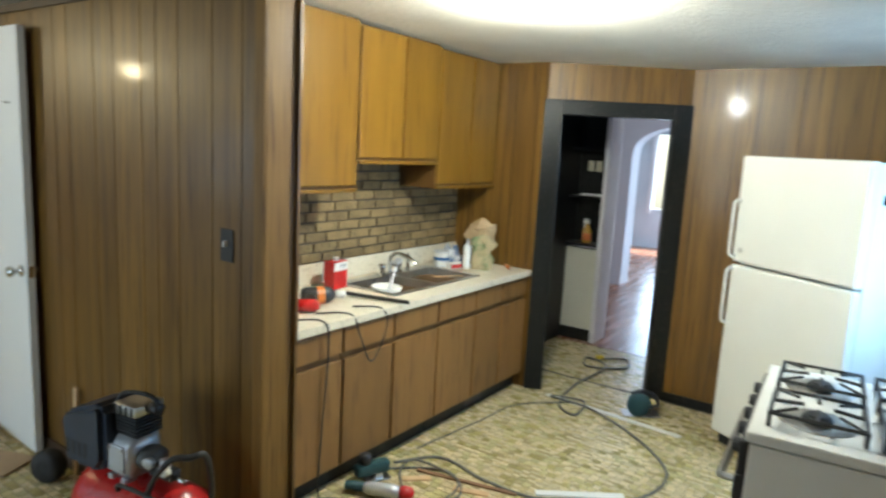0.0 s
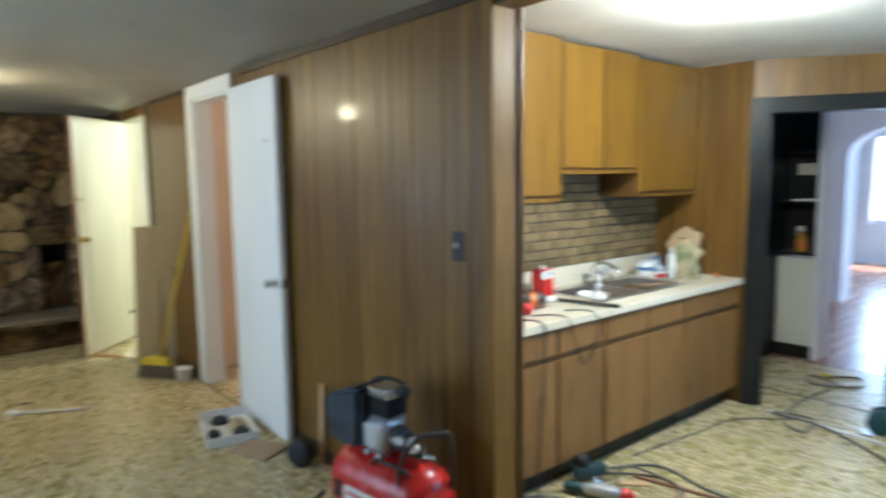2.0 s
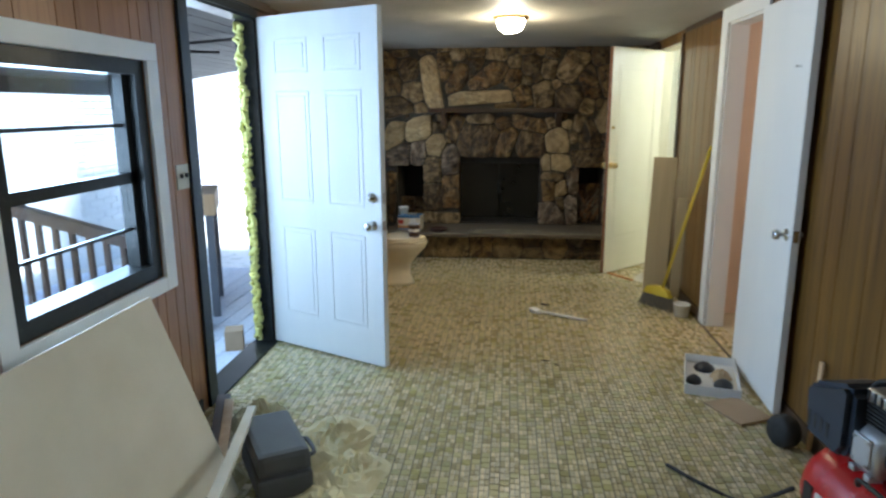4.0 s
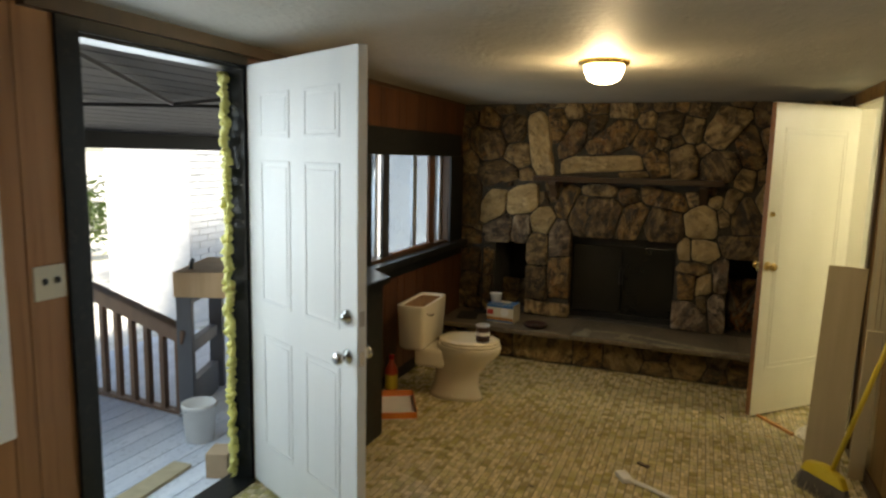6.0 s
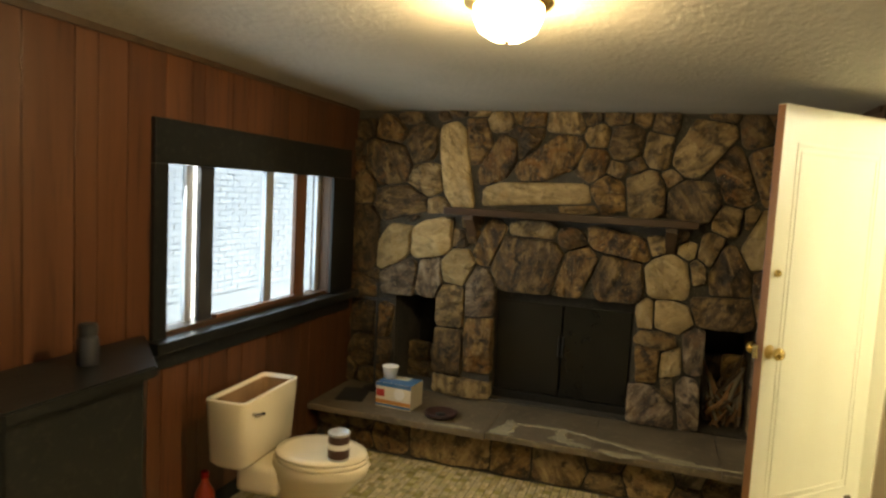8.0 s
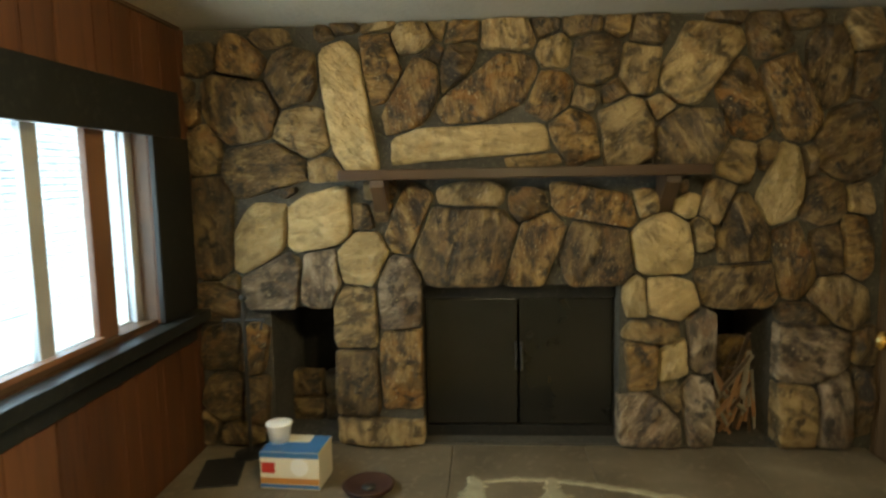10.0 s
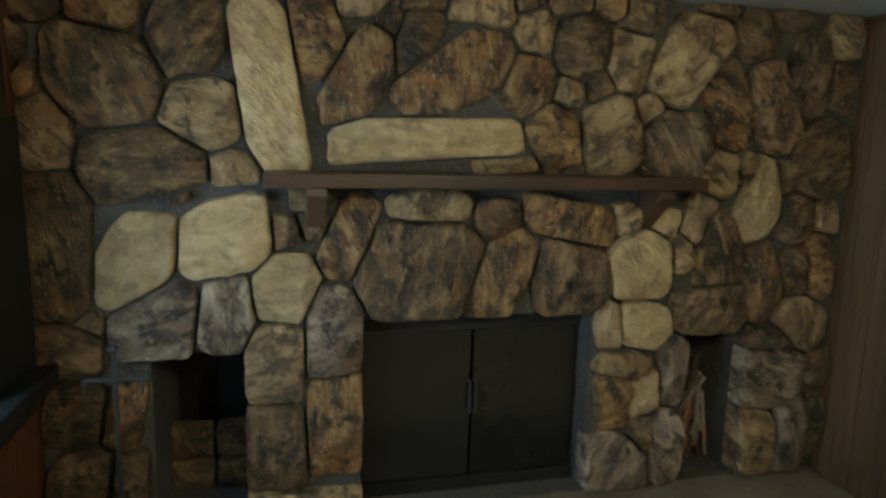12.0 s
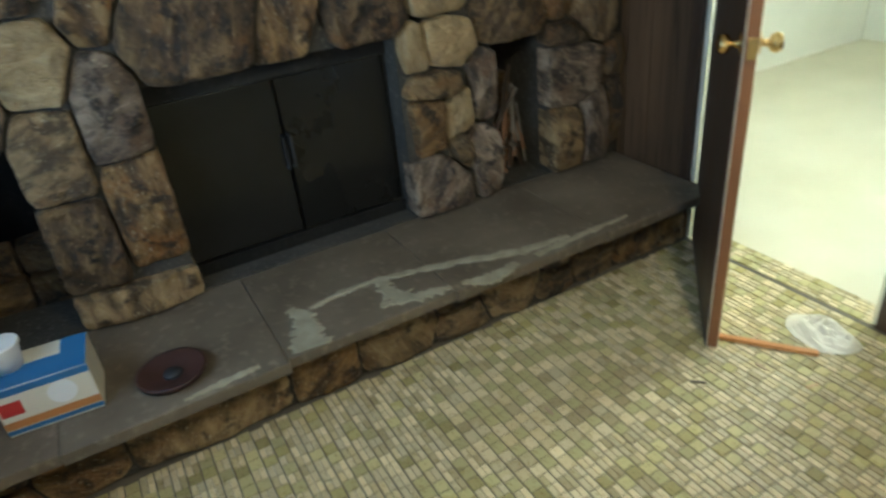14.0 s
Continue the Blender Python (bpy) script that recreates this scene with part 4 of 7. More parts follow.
for path, widths, seed, top in (
        (((-6.25, 0.17), (-6.17, 0.19), (-6.08, 0.17), (-6.0, 0.16)), (0.03, 0.07, 0.10, 0.12), 3, 0.2795),
        (((-6.21, 0.22), (-6.235, 0.36), (-6.225, 0.50), (-6.17, 0.72), (-6.08, 0.98), (-6.06, 1.18)), (0.015, 0.035, 0.03, 0.04, 0.045, 0.02), 5, 0.2790),
        (((-6.22, 0.49), (-6.14, 0.48), (-6.07, 0.50)), (0.05, 0.06, 0.10), 8, 0.2800),
        (((-6.08, 0.42), (-6.05, 0.56), (-6.03, 0.66)), (0.02, 0.06, 0.02), 13, 0.2785),
        (((-6.03, 0.70), (-5.995, 0.80), (-6.02, 0.92)), (0.02, 0.07, 0.03), 21, 0.2792),
        (((-6.02, 1.0), (-6.035, 1.25), (-6.04, 1.45)), (0.03, 0.03, 0.012), 34, 0.2788),
        (((-6.02, 0.0), (-6.01, -0.12), (-6.0, -0.22)), (0.02, 0.03, 0.01), 55, 0.2787)):
    part("mortar_smear", smear(path, widths, seed, top), MORTAR_PALE, fireplace, "pale mortar smear on the hearth edge")
# firebox: black steel surround with two glass doors
fbox = part("firebox", box(-7.0, -6.98, FB[0], FB[1], FB[2], FB[3]), SOOT, fireplace, "sooty black firebox back")
part("firebox_frame", box(-6.66, -6.645, FB[0] + 0.002, FB[1] - 0.002, FB[3] - 0.075, FB[3] - 0.002, 0.002), SOOT, fireplace, "black steel fire surround")
part("firebox_frame", box(-6.66, -6.645, FB[0] + 0.002, FB[1] - 0.002, FB[2], FB[2] + 0.05, 0.002), SOOT, fireplace)
for a, b in ((FB[0] + 0.012, 0.374), (0.386, FB[1] - 0.012)):
    d = part("fire_door", box(-6.668, -6.656, a, b, FB[2] + 0.055, FB[3] - 0.08, 0.002), SMOKEGLASS, fireplace, "smoked dark glass fire door")
    h = 0.368 if b < 0.4 else 0.392
    part("handle", rod([(-6.655, h, 0.60), (-6.63, h, 0.60), (-6.63, h, 0.72), (-6.655, h, 0.72)], 0.006, 6), IRON, d)
part("mantel_shelf", box(HEARTHWALL + 0.005, -6.37, -0.355, 1.12, 1.462, 1.505, 0.005), MANTEL, fireplace, "reddish brown wooden mantel shelf")
for yb in (-0.20, 0.98):
    part("mantel_bracket", prism([(0, 0), (0.16, 0.14), (0.16, 0.165), (0, 0.165)], -0.03, 0.03, 0.003, m=pose(HEARTHWALL + 0.01, yb, 1.295, 90, 0, 0)), DARKWOOD, fireplace, "dark wooden mantel bracket")

# ---- doors and windows ----


def panel_door(name, label, m, w, h, t, face, edge, panels, back=None):
    """A door leaf: hinge edge at x = 0, face with raised panels towards -y."""
    door = thing(name, label, "door", m, kind="structure")
    part("leaf", box(0, w, 0, t, 0.0, h, 0.002), face, door)
    part("free_edge", box(w - 0.001, w + 0.0025, 0.002, t - 0.002, 0.004, h - 0.004), edge, door)
    if back:
        part("back_face", box(0.002, w - 0.002, t + 0.0005, t + 0.004, 0.003, h - 0.003), back, door, "bare dark wood back face")
    for a, b, lo, hi in panels:
        fr = box(a, b, -0.003, 0.001, lo, lo + 0.014, 0.002)
        box(a, b, -0.003, 0.001, hi - 0.014, hi, 0.002, bm=fr)
        box(a, a + 0.014, -0.003, 0.001, lo, hi, 0.002, bm=fr), box(b - 0.014, b, -0.003, 0.001, lo, hi, 0.002, bm=fr)
        part("panel_moulding", fr, face, door)
        if b - a < 0.4:
            part("raised_panel", box(a + 0.03, b - 0.03, -0.0025, 0.001, lo + 0.03, hi - 0.03, 0.004), face, door)
    return door


def knob(parent, x, z, t, material, r=0.028):
    for s, y in ((-1, 0.0), (1, t)):
        k = part("door_knob", lathe([(0.030, 0), (0.030, 0.006), (0.011, 0.010), (0.010, 0.028), (r * 0.8, 0.034), (r, 0.046), (r * 0.8, 0.060), (0.006, 0.064)], 14, m=pose(x, y, z, 90 * (1 if s < 0 else -1), 0, 0)), material, parent, "", True)
    part("latch_plate", box(0.0, 0.003, t / 2 - 0.012, t / 2 + 0.012, z - 0.028, z + 0.028, m=pose(0, 0, 0) @ Matrix.Translation((x + 0.06, 0, 0))), material, parent)


six = [(a, b, lo, hi) for a, b in ((0.125, 0.395), (0.515, 0.785)) for lo, hi in ((0.22, 0.78), (0.94, 1.60), (1.70, 1.90))]
EA = math.degrees(math.atan2(-0.235 + 1.04, -3.146 + 3.545))
entry = panel_door("door_1", "white six-panel steel entry door standing open", pose(-3.545, -1.035, 0.012, 0, 0, EA), 0.905, 2.035, 0.044, WHITE, WHITE, six)
knob(entry, 0.845, 0.845, 0.044, CHROME)
part("deadbolt", lathe([(0.030, 0), (0.030, 0.012), (0.016, 0.016), (0.012, 0.03)], 14, m=pose(0.845, 0, 1.005, 90, 0, 0)), CHROME, entry, "round chrome deadbolt", True)
part("latch_plate", box(0.9055, 0.909, 0.010, 0.034, 0.975, 1.035), STEEL, entry)
BA = math.degrees(math.atan2(1.314 - 1.875, -5.545 + 6.105))
bed = panel_door("door_2", "cream painted one-panel door ajar beside the fireplace", pose(-6.058, 1.908, 0.012, 0, 0, BA) @ Matrix.Diagonal((1, -1, 1, 1)), 0.77, 2.01, 0.036, CREAM, DOOREDGE, [(0.10, 0.68, 0.30, 1.86), (0.125, 0.655, 0.33, 1.83)], DARKWOOD)
knob(bed, 0.735, 0.99, 0.036, BRASS)
part("deadbolt", lathe([(0.016, 0), (0.016, 0.01), (0.008, 0.02)], 10, m=pose(0.735, 0, 1.32, 90, 0, 0)), BRASS, bed)
bath = panel_door("door_3", "plain white door folded back against the panelled wall", pose(-3.425, 1.835, 0.012, 0, 0, 180 - 182), 0.70, 2.02, 0.036, WHITE, WHITE, [])
knob(bath, 0.64, 0.90, 0.036, CHROME)
part("hook", rod([(0.60, 0, 1.68), (0.60, -0.025, 1.68)], 0.006, 6), CHROME, bath)


def lining(name, label, material, a, b, top, y0, y1, thick, out=0.0, casing=0.0, sides=(1, 1), face=None, cface=0.012):
    """Jambs and head in an opening along x; casing boards on the room face."""
    bm = bmesh.new()
    box(a - 0.001, a + thick, y0, y1, 0, top, 0.002, bm=bm), box(b - thick, b + 0.001, y0, y1, 0, top, 0.002, bm=bm), box(a + thick, b - thick, y0, y1, top - thick, top, 0.002, bm=bm)
    ob = structure(name, bm, material, label)
    if casing:
        f0, f1 = (face, face + cface) if cface > 0 else (face + cface, face)
        if sides[0]:
            part("casing", box(a - casing, a + 0.004, f0, f1, 0, top + casing, 0.003), material, ob)
        if sides[1]:
            part("casing", box(b - 0.004, b + casing, f0, f1, 0, top + casing, 0.003), material, ob)
        part("casing", box(a + 0.004, b - 0.004, f0, f1, top - 0.004, top + casing, 0.003), material, ob)
    return ob


lining("door_frame", "white wooden bath door frame", WHITE, -4.13, -3.43, 2.04, NORTH - 0.004, 2.0, 0.02, casing=0.115, face=NORTH - 0.007, cface=-0.014, sides=(1, 0))
lining("door_frame", "cream bedroom door frame", CREAM, -6.12, -5.29, 2.035, NORTH - 0.004, 2.0, 0.02)
structure("trim", box(-5.29, -5.235, NORTH - 0.022, NORTH - 0.007, 0, 2.09, 0.003), DARKWOOD, "dark brown casing strip beside the bedroom door")
structure("trim", box(-6.17, -6.125, NORTH - 0.02, NORTH - 0.007, 0, 2.09, 0.003), DARKWOOD, "dark brown casing strip by the hinges")
eframe = lining("door_frame", "black painted entry door frame", BLACKWOOD, -3.55, -2.655, 2.045, SOUTH - 0.12, SOUTH + 0.004, 0.018, casing=0.085, face=SOUTH + 0.007, cface=0.016, sides=(0, 1))
part("casing", box(-3.62, -3.552, SOUTH + 0.007, SOUTH + 0.02, 0, 2.045, 0.003), BLACKWOOD, eframe)
part("threshold", box(-3.53, -2.675, SOUTH - 0.13, SOUTH + 0.03, -0.003, 0.012, 0.003), BLACKWOOD, eframe, "worn dark threshold")
kframe = structure("door_frame", box(-0.02, 0.10, -0.022, -0.007, 0, 1.935, 0.004), BLACKWOOD, "black painted kitchen doorway frame")
kframe.matrix_world = pose(-1.363, 4.335, 0, 0, 0, ANG)
part("casing", box(DW - 0.10, DW + 0.012, -0.022, -0.007, 0, 1.935, 0.004), BLACKWOOD, kframe)
part("casing", box(0.1, DW - 0.1, -0.022, -0.007, 1.84, 1.935, 0.004), BLACKWOOD, kframe)
bm = box(0.076, 0.094, -0.006, 0.105, 0, 1.86, 0.002)
box(DW - 0.094, DW - 0.076, -0.006, 0.105, 0, 1.86, 0.002, bm=bm), box(0.094, DW - 0.094, -0.006, 0.105, 1.842, 1.86, 0.002, bm=bm)
part("jamb", bm, BLACKWOOD, kframe)

# side window by the fireplace: black casing, aluminium sliders
win = structure("window_1", box(-6.43, -4.69, SOUTH + 0.007, SOUTH + 0.030, 1.65, 1.835, 0.004), BLACKWOOD, "wide sliding window in a black casing")
part("casing", box(-4.77, -4.69, SOUTH + 0.007, SOUTH + 0.028, 0.918, 1.65, 0.004), BLACKWOOD, win)
part("casing", box(-6.50, -6.20, SOUTH + 0.007, SOUTH + 0.028, 0.918, 1.65, 0.004), BLACKWOOD, win)
part("window_sill", box(-6.50, -4.66, SOUTH + 0.007, SOUTH + 0.085, 0.868, 0.918, 0.006), BLACKWOOD, win, "black window sill")
part("apron", box(-6.48, -4.68, SOUTH + 0.007, SOUTH + 0.028, 0.785, 0.868, 0.004), BLACKWOOD, win)
part("track", box(-6.198, -4.772, SOUTH - 0.10, SOUTH - 0.002, 0.919, 0.938, bm=box(-6.198, -4.772, SOUTH - 0.10, SOUTH - 0.002, 1.675, 1.699)), DARKWOOD, win, "brown window track")
part("bare_strip", box(-5.84, -5.13, SOUTH - 0.03, SOUTH + 0.004, 0.939, 0.958, 0.002), MULLION, win, "bare wood strip on the track")
for a, b, yy, mm in ((-6.198, -6.15, -0.07, ALU), (-5.965, -5.85, -0.035, MULLION), (-5.655, -5.585, -0.06, ALU), (-5.125, -5.03, -0.035, ALUDARK), (-5.03, -4.985, -0.075, ALU)):
    part("stile", box(a, b, SOUTH + yy - 0.012, SOUTH + yy + 0.012, 0.938, 1.675, 0.003), mm, win)
for a, b, yy in ((-6.15, -5.95, -0.075), (-5.86, -5.11, -0.055), (-5.0, -4.775, -0.08)):
    g = part("pane", box(a, b, SOUTH + yy, SOUTH + yy + 0.004, 0.94, 1.672), TINTEDGLASS, win, "pane with an added tint that dims the view outside")
    g.visible_shadow = False
# front window: white casing, black sash
fw = structure("window_2", box(-2.345, -1.28, SOUTH + 0.007, SOUTH + 0.025, 1.71, 1.785, 0.004), WHITE, "black sash window in a white casing")
part("casing", box(-2.345, -2.26, SOUTH + 0.007, SOUTH + 0.025, 0.715, 1.71, 0.004), WHITE, fw)
part("casing", box(-1.36, -1.28, SOUTH + 0.007, SOUTH + 0.025, 0.715, 1.71, 0.004), WHITE, fw)
part("window_sill", box(-2.26, -1.36, SOUTH + 0.007, SOUTH + 0.025, 0.715, 0.78, 0.004), WHITE, fw)
bm = box(-2.258, -2.19, SOUTH - 0.11, SOUTH + 0.004, 0.782, 1.708)
box(-1.43, -1.362, SOUTH - 0.11, SOUTH + 0.004, 0.782, 1.708, bm=bm), box(-2.19, -1.43, SOUTH - 0.11, SOUTH + 0.004, 0.782, 0.85, bm=bm), box(-2.19, -1.43, SOUTH - 0.11, SOUTH + 0.004, 1.65, 1.708, bm=bm)
part("window_frame", bm, BLACKWOOD, fw)
bm = box(-2.19, -1.43, SOUTH - 0.07, SOUTH - 0.03, 1.21, 1.255)
box(-2.19, -1.43, SOUTH - 0.065, SOUTH - 0.045, 1.44, 1.455, bm=bm), box(-2.19, -1.43, SOUTH - 0.065, SOUTH - 0.045, 1.01, 1.022, bm=bm)
box(-2.19, -2.15, SOUTH - 0.07, SOUTH - 0.03, 0.85, 1.65, bm=bm)
part("sash", bm, BLACKWOOD, fw)
g = part("pane", box(-2.15, -1.43, SOUTH - 0.058, SOUTH - 0.054, 0.85, 1.65), GLASS, fw)
g.visible_shadow = False
kw = structure("window_3", box(EAST - 0.02, EAST - 0.0065, 3.24, 3.30, 0.93, 1.80, 0.003), PLASTER, "kitchen side window in a white casing")
part("casing", box(EAST - 0.02, EAST - 0.0065, 4.03, 4.09, 0.93, 1.80, 0.003), PLASTER, kw)
g = part("pane", box(EAST + 0.05, EAST + 0.054, 3.28, 4.05, 0.95, 1.75), GLASS, kw)
g.visible_shadow = False
pw = structure("window_4", box(-3.13, -3.05, 12.06, 12.099, 0.62, 2.08, 0.004), PLASTER, "parlour window in a white casing")
part("casing", box(-1.75, -1.67, 12.06, 12.099, 0.62, 2.08, 0.004), PLASTER, pw)

# ---- kitchen ----
CF, CT = -1.42, 0.815


def base_unit(y0, y1, splits, label):
    u = thing("base_cabinet", label, "cabinet", pose(0, y0, 0), "base cabinets under the sink")
    w = y1 - y0
    part("body", box(KWEST + 0.012, CF - 0.001, 0.002, w - 0.002, 0.095, CT - 0.037), CABFRAME, u)
    part("toe_kick", box(KWEST + 0.02, CF - 0.045, 0.002, w - 0.002, 0.0, 0.095), BLACKWOOD, u, "black recessed toe kick")
    cuts = [y0, *splits, y1]
    for a, b in zip(cuts, cuts[1:]):
        a, b = a - y0, b - y0
        part("drawer_front", box(CF, CF + 0.018, a + 0.009, b - 0.009, 0.652, CT - 0.048, 0.004), BASEWOOD, u)
        part("door", box(CF, CF + 0.018, a + 0.009, b - 0.009, 0.108, 0.620, 0.004), BASEWOOD, u)
    return u


base_unit(2.005, 2.559, [2.21], "worn honey-brown base cabinet with plain slab doors")
base_unit(2.559, 3.300, [2.921], "worn honey-brown sink base cabinet with stained doors")
base_unit(3.300, 3.991, [3.680], "honey-brown base cabinet with plain slab doors")
base_unit(3.991, 4.322, [], "narrow honey-brown base cabinet by the end wall")

SY0, SY1, SX0, SX1 = 3.06, 3.87, -1.93, -1.53
bm = bmesh.new()
for a, b, c, d in ((KWEST + 0.012, SX0, 2.005, 4.325), (SX1, CF + 0.03, 2.005, 4.325), (SX0, SX1, 2.005, SY0), (SX0, SX1, SY1, 4.325)):
    box(a, b, c, d, CT - 0.034, CT, bm=bm)
bmesh.ops.remove_doubles(bm, verts=bm.verts, dist=0.0005)
worktop = thing("worktop", "cream laminate worktop with a low splashback", "worktop")
part("slab", bm, LAMINATE, worktop)
part("front_edge", box(CF + 0.0305, CF + 0.036, 2.005, 4.325, CT - 0.036, CT + 0.001, 0.002), LAMINATE, worktop)
part("splashback", box(KWEST + 0.012, KWEST + 0.032, 2.005, 4.325, CT + 0.001, CT + 0.115, 0.004), LAMINATE, worktop)

sink = thing("kitchen_sink", "stainless steel double bowl sink set in the worktop", "sink")
bm = bmesh.new()
for c, d in ((SY0 - 0.015, SY0 + 0.02), (SY1 - 0.02, SY1 + 0.015), (3.445, 3.485)):
    box(SX0 - 0.015, SX1 + 0.015, c, d, CT + 0.0012, CT + 0.005, bm=bm)
for a, b in ((SX0 - 0.015, SX0 + 0.05), (SX1 - 0.02, SX1 + 0.015)):
    box(a, b, SY0 - 0.015, SY1 + 0.015, CT + 0.0016, CT + 0.0055, bm=bm)
part("rim", bm, STEEL, sink)
for c, d in ((SY0 + 0.02, 3.445), (3.485, SY1 - 0.02)):
    bm = bmesh.new()
    a, b = SX0 + 0.05, SX1 - 0.02
    t = [bm.verts.new(p) for p in ((a, c, CT + 0.001), (b, c, CT + 0.001), (b, d, CT + 0.001), (a, d, CT + 0.001))]
    e = 0.02
    lo = [bm.verts.new(p) for p in ((a + e, c + e, CT - 0.15), (b - e, c + e, CT - 0.15), (b - e, d - e, CT - 0.15), (a + e, d - e, CT - 0.15))]
    bm.faces.new(lo)
    for i in range(4):
        bm.faces.new((t[i], t[(i + 1) % 4], lo[(i + 1) % 4], lo[i]))
    part("bowl", bm, STEEL, sink)
tap = thing("kitchen_tap", "chrome mixer tap with two handles behind the sink", "tap", pose(-1.895, 3.465, CT + 0.0056))
part("deck", box(-0.022, 0.022, -0.10, 0.10, 0, 0.018, 0.006), CHROME, tap)
part("spout", rod(cable([(0, 0, 0.015), (0, 0, 0.10), (0.06, 0, 0.135), (0.16, 0, 0.11), (0.19, 0, 0.085)]), 0.011, 10), CHROME, tap, "", True)
for s in (-1, 1):
    part("tap_handle", lathe([(0.014, 0), (0.012, 0.02), (0.022, 0.03), (0.022, 0.05), (0.01, 0.055)], 12, m=pose(0, 0.075 * s, 0.018)), CHROME, tap, "", True)
part("spray_head", lathe([(0.012, 0), (0.010, 0.05), (0.016, 0.09), (0.006, 0.11)], 10, m=pose(0.0, 0.17, 0)), CHROME, tap, "", True)


def upper_unit(y0, y1, splits, bottom, label):
    u = thing("wall_cabinet", label, "cabinet", pose(0, y0, 0), "upper cabinets over the sink")
    w, f = y1 - y0, -1.735
    part("body", box(KWEST + 0.012, f - 0.001, 0.002, w - 0.002, bottom, kz(y1) - 0.002), CABFRAME, u)
    cuts = [y0, *splits, y1]
    for a, b in zip(cuts, cuts[1:]):
        part("door", box(f, f + 0.019, a - y0 + 0.008, b - y0 - 0.008, bottom + 0.030, kz(y1) - 0.015, 0.005), CABINET, u)
    part("bottom_rail", box(f, f + 0.021, 0.004, w - 0.004, bottom - 0.002, bottom + 0.016, 0.003), CABINET, u)
    return u


upper_unit(2.005, 2.955, [2.47], 1.346, "tall honey-stained wall cabinet with slab doors")
upper_unit(2.957, 3.655, [3.32], 1.49, "short honey-stained wall cabinet over the sink")
upper_unit(3.657, 4.322, [4.00], 1.346, "tall honey-stained wall cabinet by the end wall")

splash = structure("brick_backing", box(KWEST + 0.0015, KWEST + 0.006, 2.005, 4.325, 0.93, 1.49), BRICKJOINT, "false brick splashback over the worktop")
splash.location.x = 0.006
bx = {}
rnd = random.Random(21)
for r in range(10):
    y, z = 2.01 - (0.095 if r % 2 else 0), 0.936 + r * 0.0555
    while y < 4.31:
        w = rnd.choice((0.145, 0.16, 0.175))
        a, b = max(y, 2.008), min(y + w, 4.322)
        if b - a > 0.03:
            key = round(b - a, 3)
            if key not in bx:
                me = mesh_of(box(0, 0.011, 0, key, 0, 0.0465, 0.004), "brick")
                me.materials.append(BRICK)
                bx[key] = me
            ob = new("brick", bx[key])
            ob.parent = splash
            ob.location = (KWEST + 0.004 + rnd.uniform(0, 0.003), a, z + rnd.uniform(-0.002, 0.002))
        y += w + 0.012

fridge = thing("refrigerator", "off-white top-freezer refrigerator standing at an angle", "refrigerator", pose(-0.155, 4.29, 0, 0, 0, -33.1))
part("body", box(0.004, 0.716, 0.062, 0.72, 0.06, 1.630, 0.010), ENAMEL, fridge)
part("freezer_door", box(0, 0.72, 0, 0.058, 1.062, 1.637, 0.014), ENAMEL, fridge)
part("lower_door", box(0, 0.72, 0, 0.058, 0.085, 1.048, 0.014), ENAMEL, fridge)
part("kick_grille", box(0.02, 0.70, 0.05, 0.10, 0.012, 0.075, 0.004), BLACKPLASTIC, fridge)
for lo, hi in ((1.09, 1.40), (0.72, 1.03)):
    part("handle", rod(cable([(0.022, 0.0, lo), (0.014, -0.034, lo + 0.02), (0.014, -0.038, (lo + hi) / 2), (0.014, -0.034, hi - 0.02), (0.022, 0.0, hi)]), 0.0085, 8), ENAMEL, fridge, "moulded white door handle", True)
part("badge", lathe([(0.016, 0), (0.016, 0.003), (0.012, 0.004)], 16, m=pose(0.055, 0.0, 1.13, 90, 0, 0)), STEEL, fridge, "small round grey badge")
for x in (0.06, 0.66):
    part("foot", lathe([(0.025, 0), (0.025, 0.02), (0.014, 0.022), (0.014, 0.062)], 10, m=pose(x, 0.12, 0)), BLACKPLASTIC, fridge)

SX, SYA, SYB, ST = 0.308, 2.325, 3.03, 0.885
stove = thing("gas_stove", "white four-burner gas stove with black iron grates", "stove", pose(0.308, 2.325, 0, 0, 0, 4) @ pose(-0.308, -2.325, 0))
part("body", box(SX + 0.012, 0.95, SYA, SYB, 0.05, ST - 0.035, 0.004), ENAMEL, stove)
part("cooktop", box(SX, 0.955, SYA - 0.004, SYB + 0.004, ST - 0.03, ST, 0.008), ENAMEL, stove)
part("backguard", box(0.90, 0.985, SYA, SYB, ST, ST + 0.20, 0.012), GREYENAMEL, stove, "grey enamel backguard")
part("oven_door", box(SX - 0.018, SX + 0.010, SYA + 0.02, SYB - 0.02, 0.22, ST - 0.14, 0.006), BLACKPLASTIC, stove, "black glass oven door")
part("oven_handle", rod([(SX - 0.018, SYA + 0.06, ST - 0.17), (SX - 0.055, SYA + 0.06, ST - 0.17), (SX - 0.055, SYB - 0.06, ST - 0.17), (SX - 0.018, SYB - 0.06, ST - 0.17)], 0.011, 8), STEEL, stove)
part("control_panel", box(SX - 0.012, SX + 0.010, SYA + 0.004, SYB - 0.004, ST - 0.13, ST - 0.032, 0.004), IRON, stove, "black control panel")
for k in range(5):
    part("knob", lathe([(0.022, 0), (0.020, 0.022), (0.016, 0.026)], 12, m=pose(SX - 0.012, SYA + 0.09 + 0.14 * k, ST - 0.08, 0, -90, 0)), BLACKPLASTIC, stove)
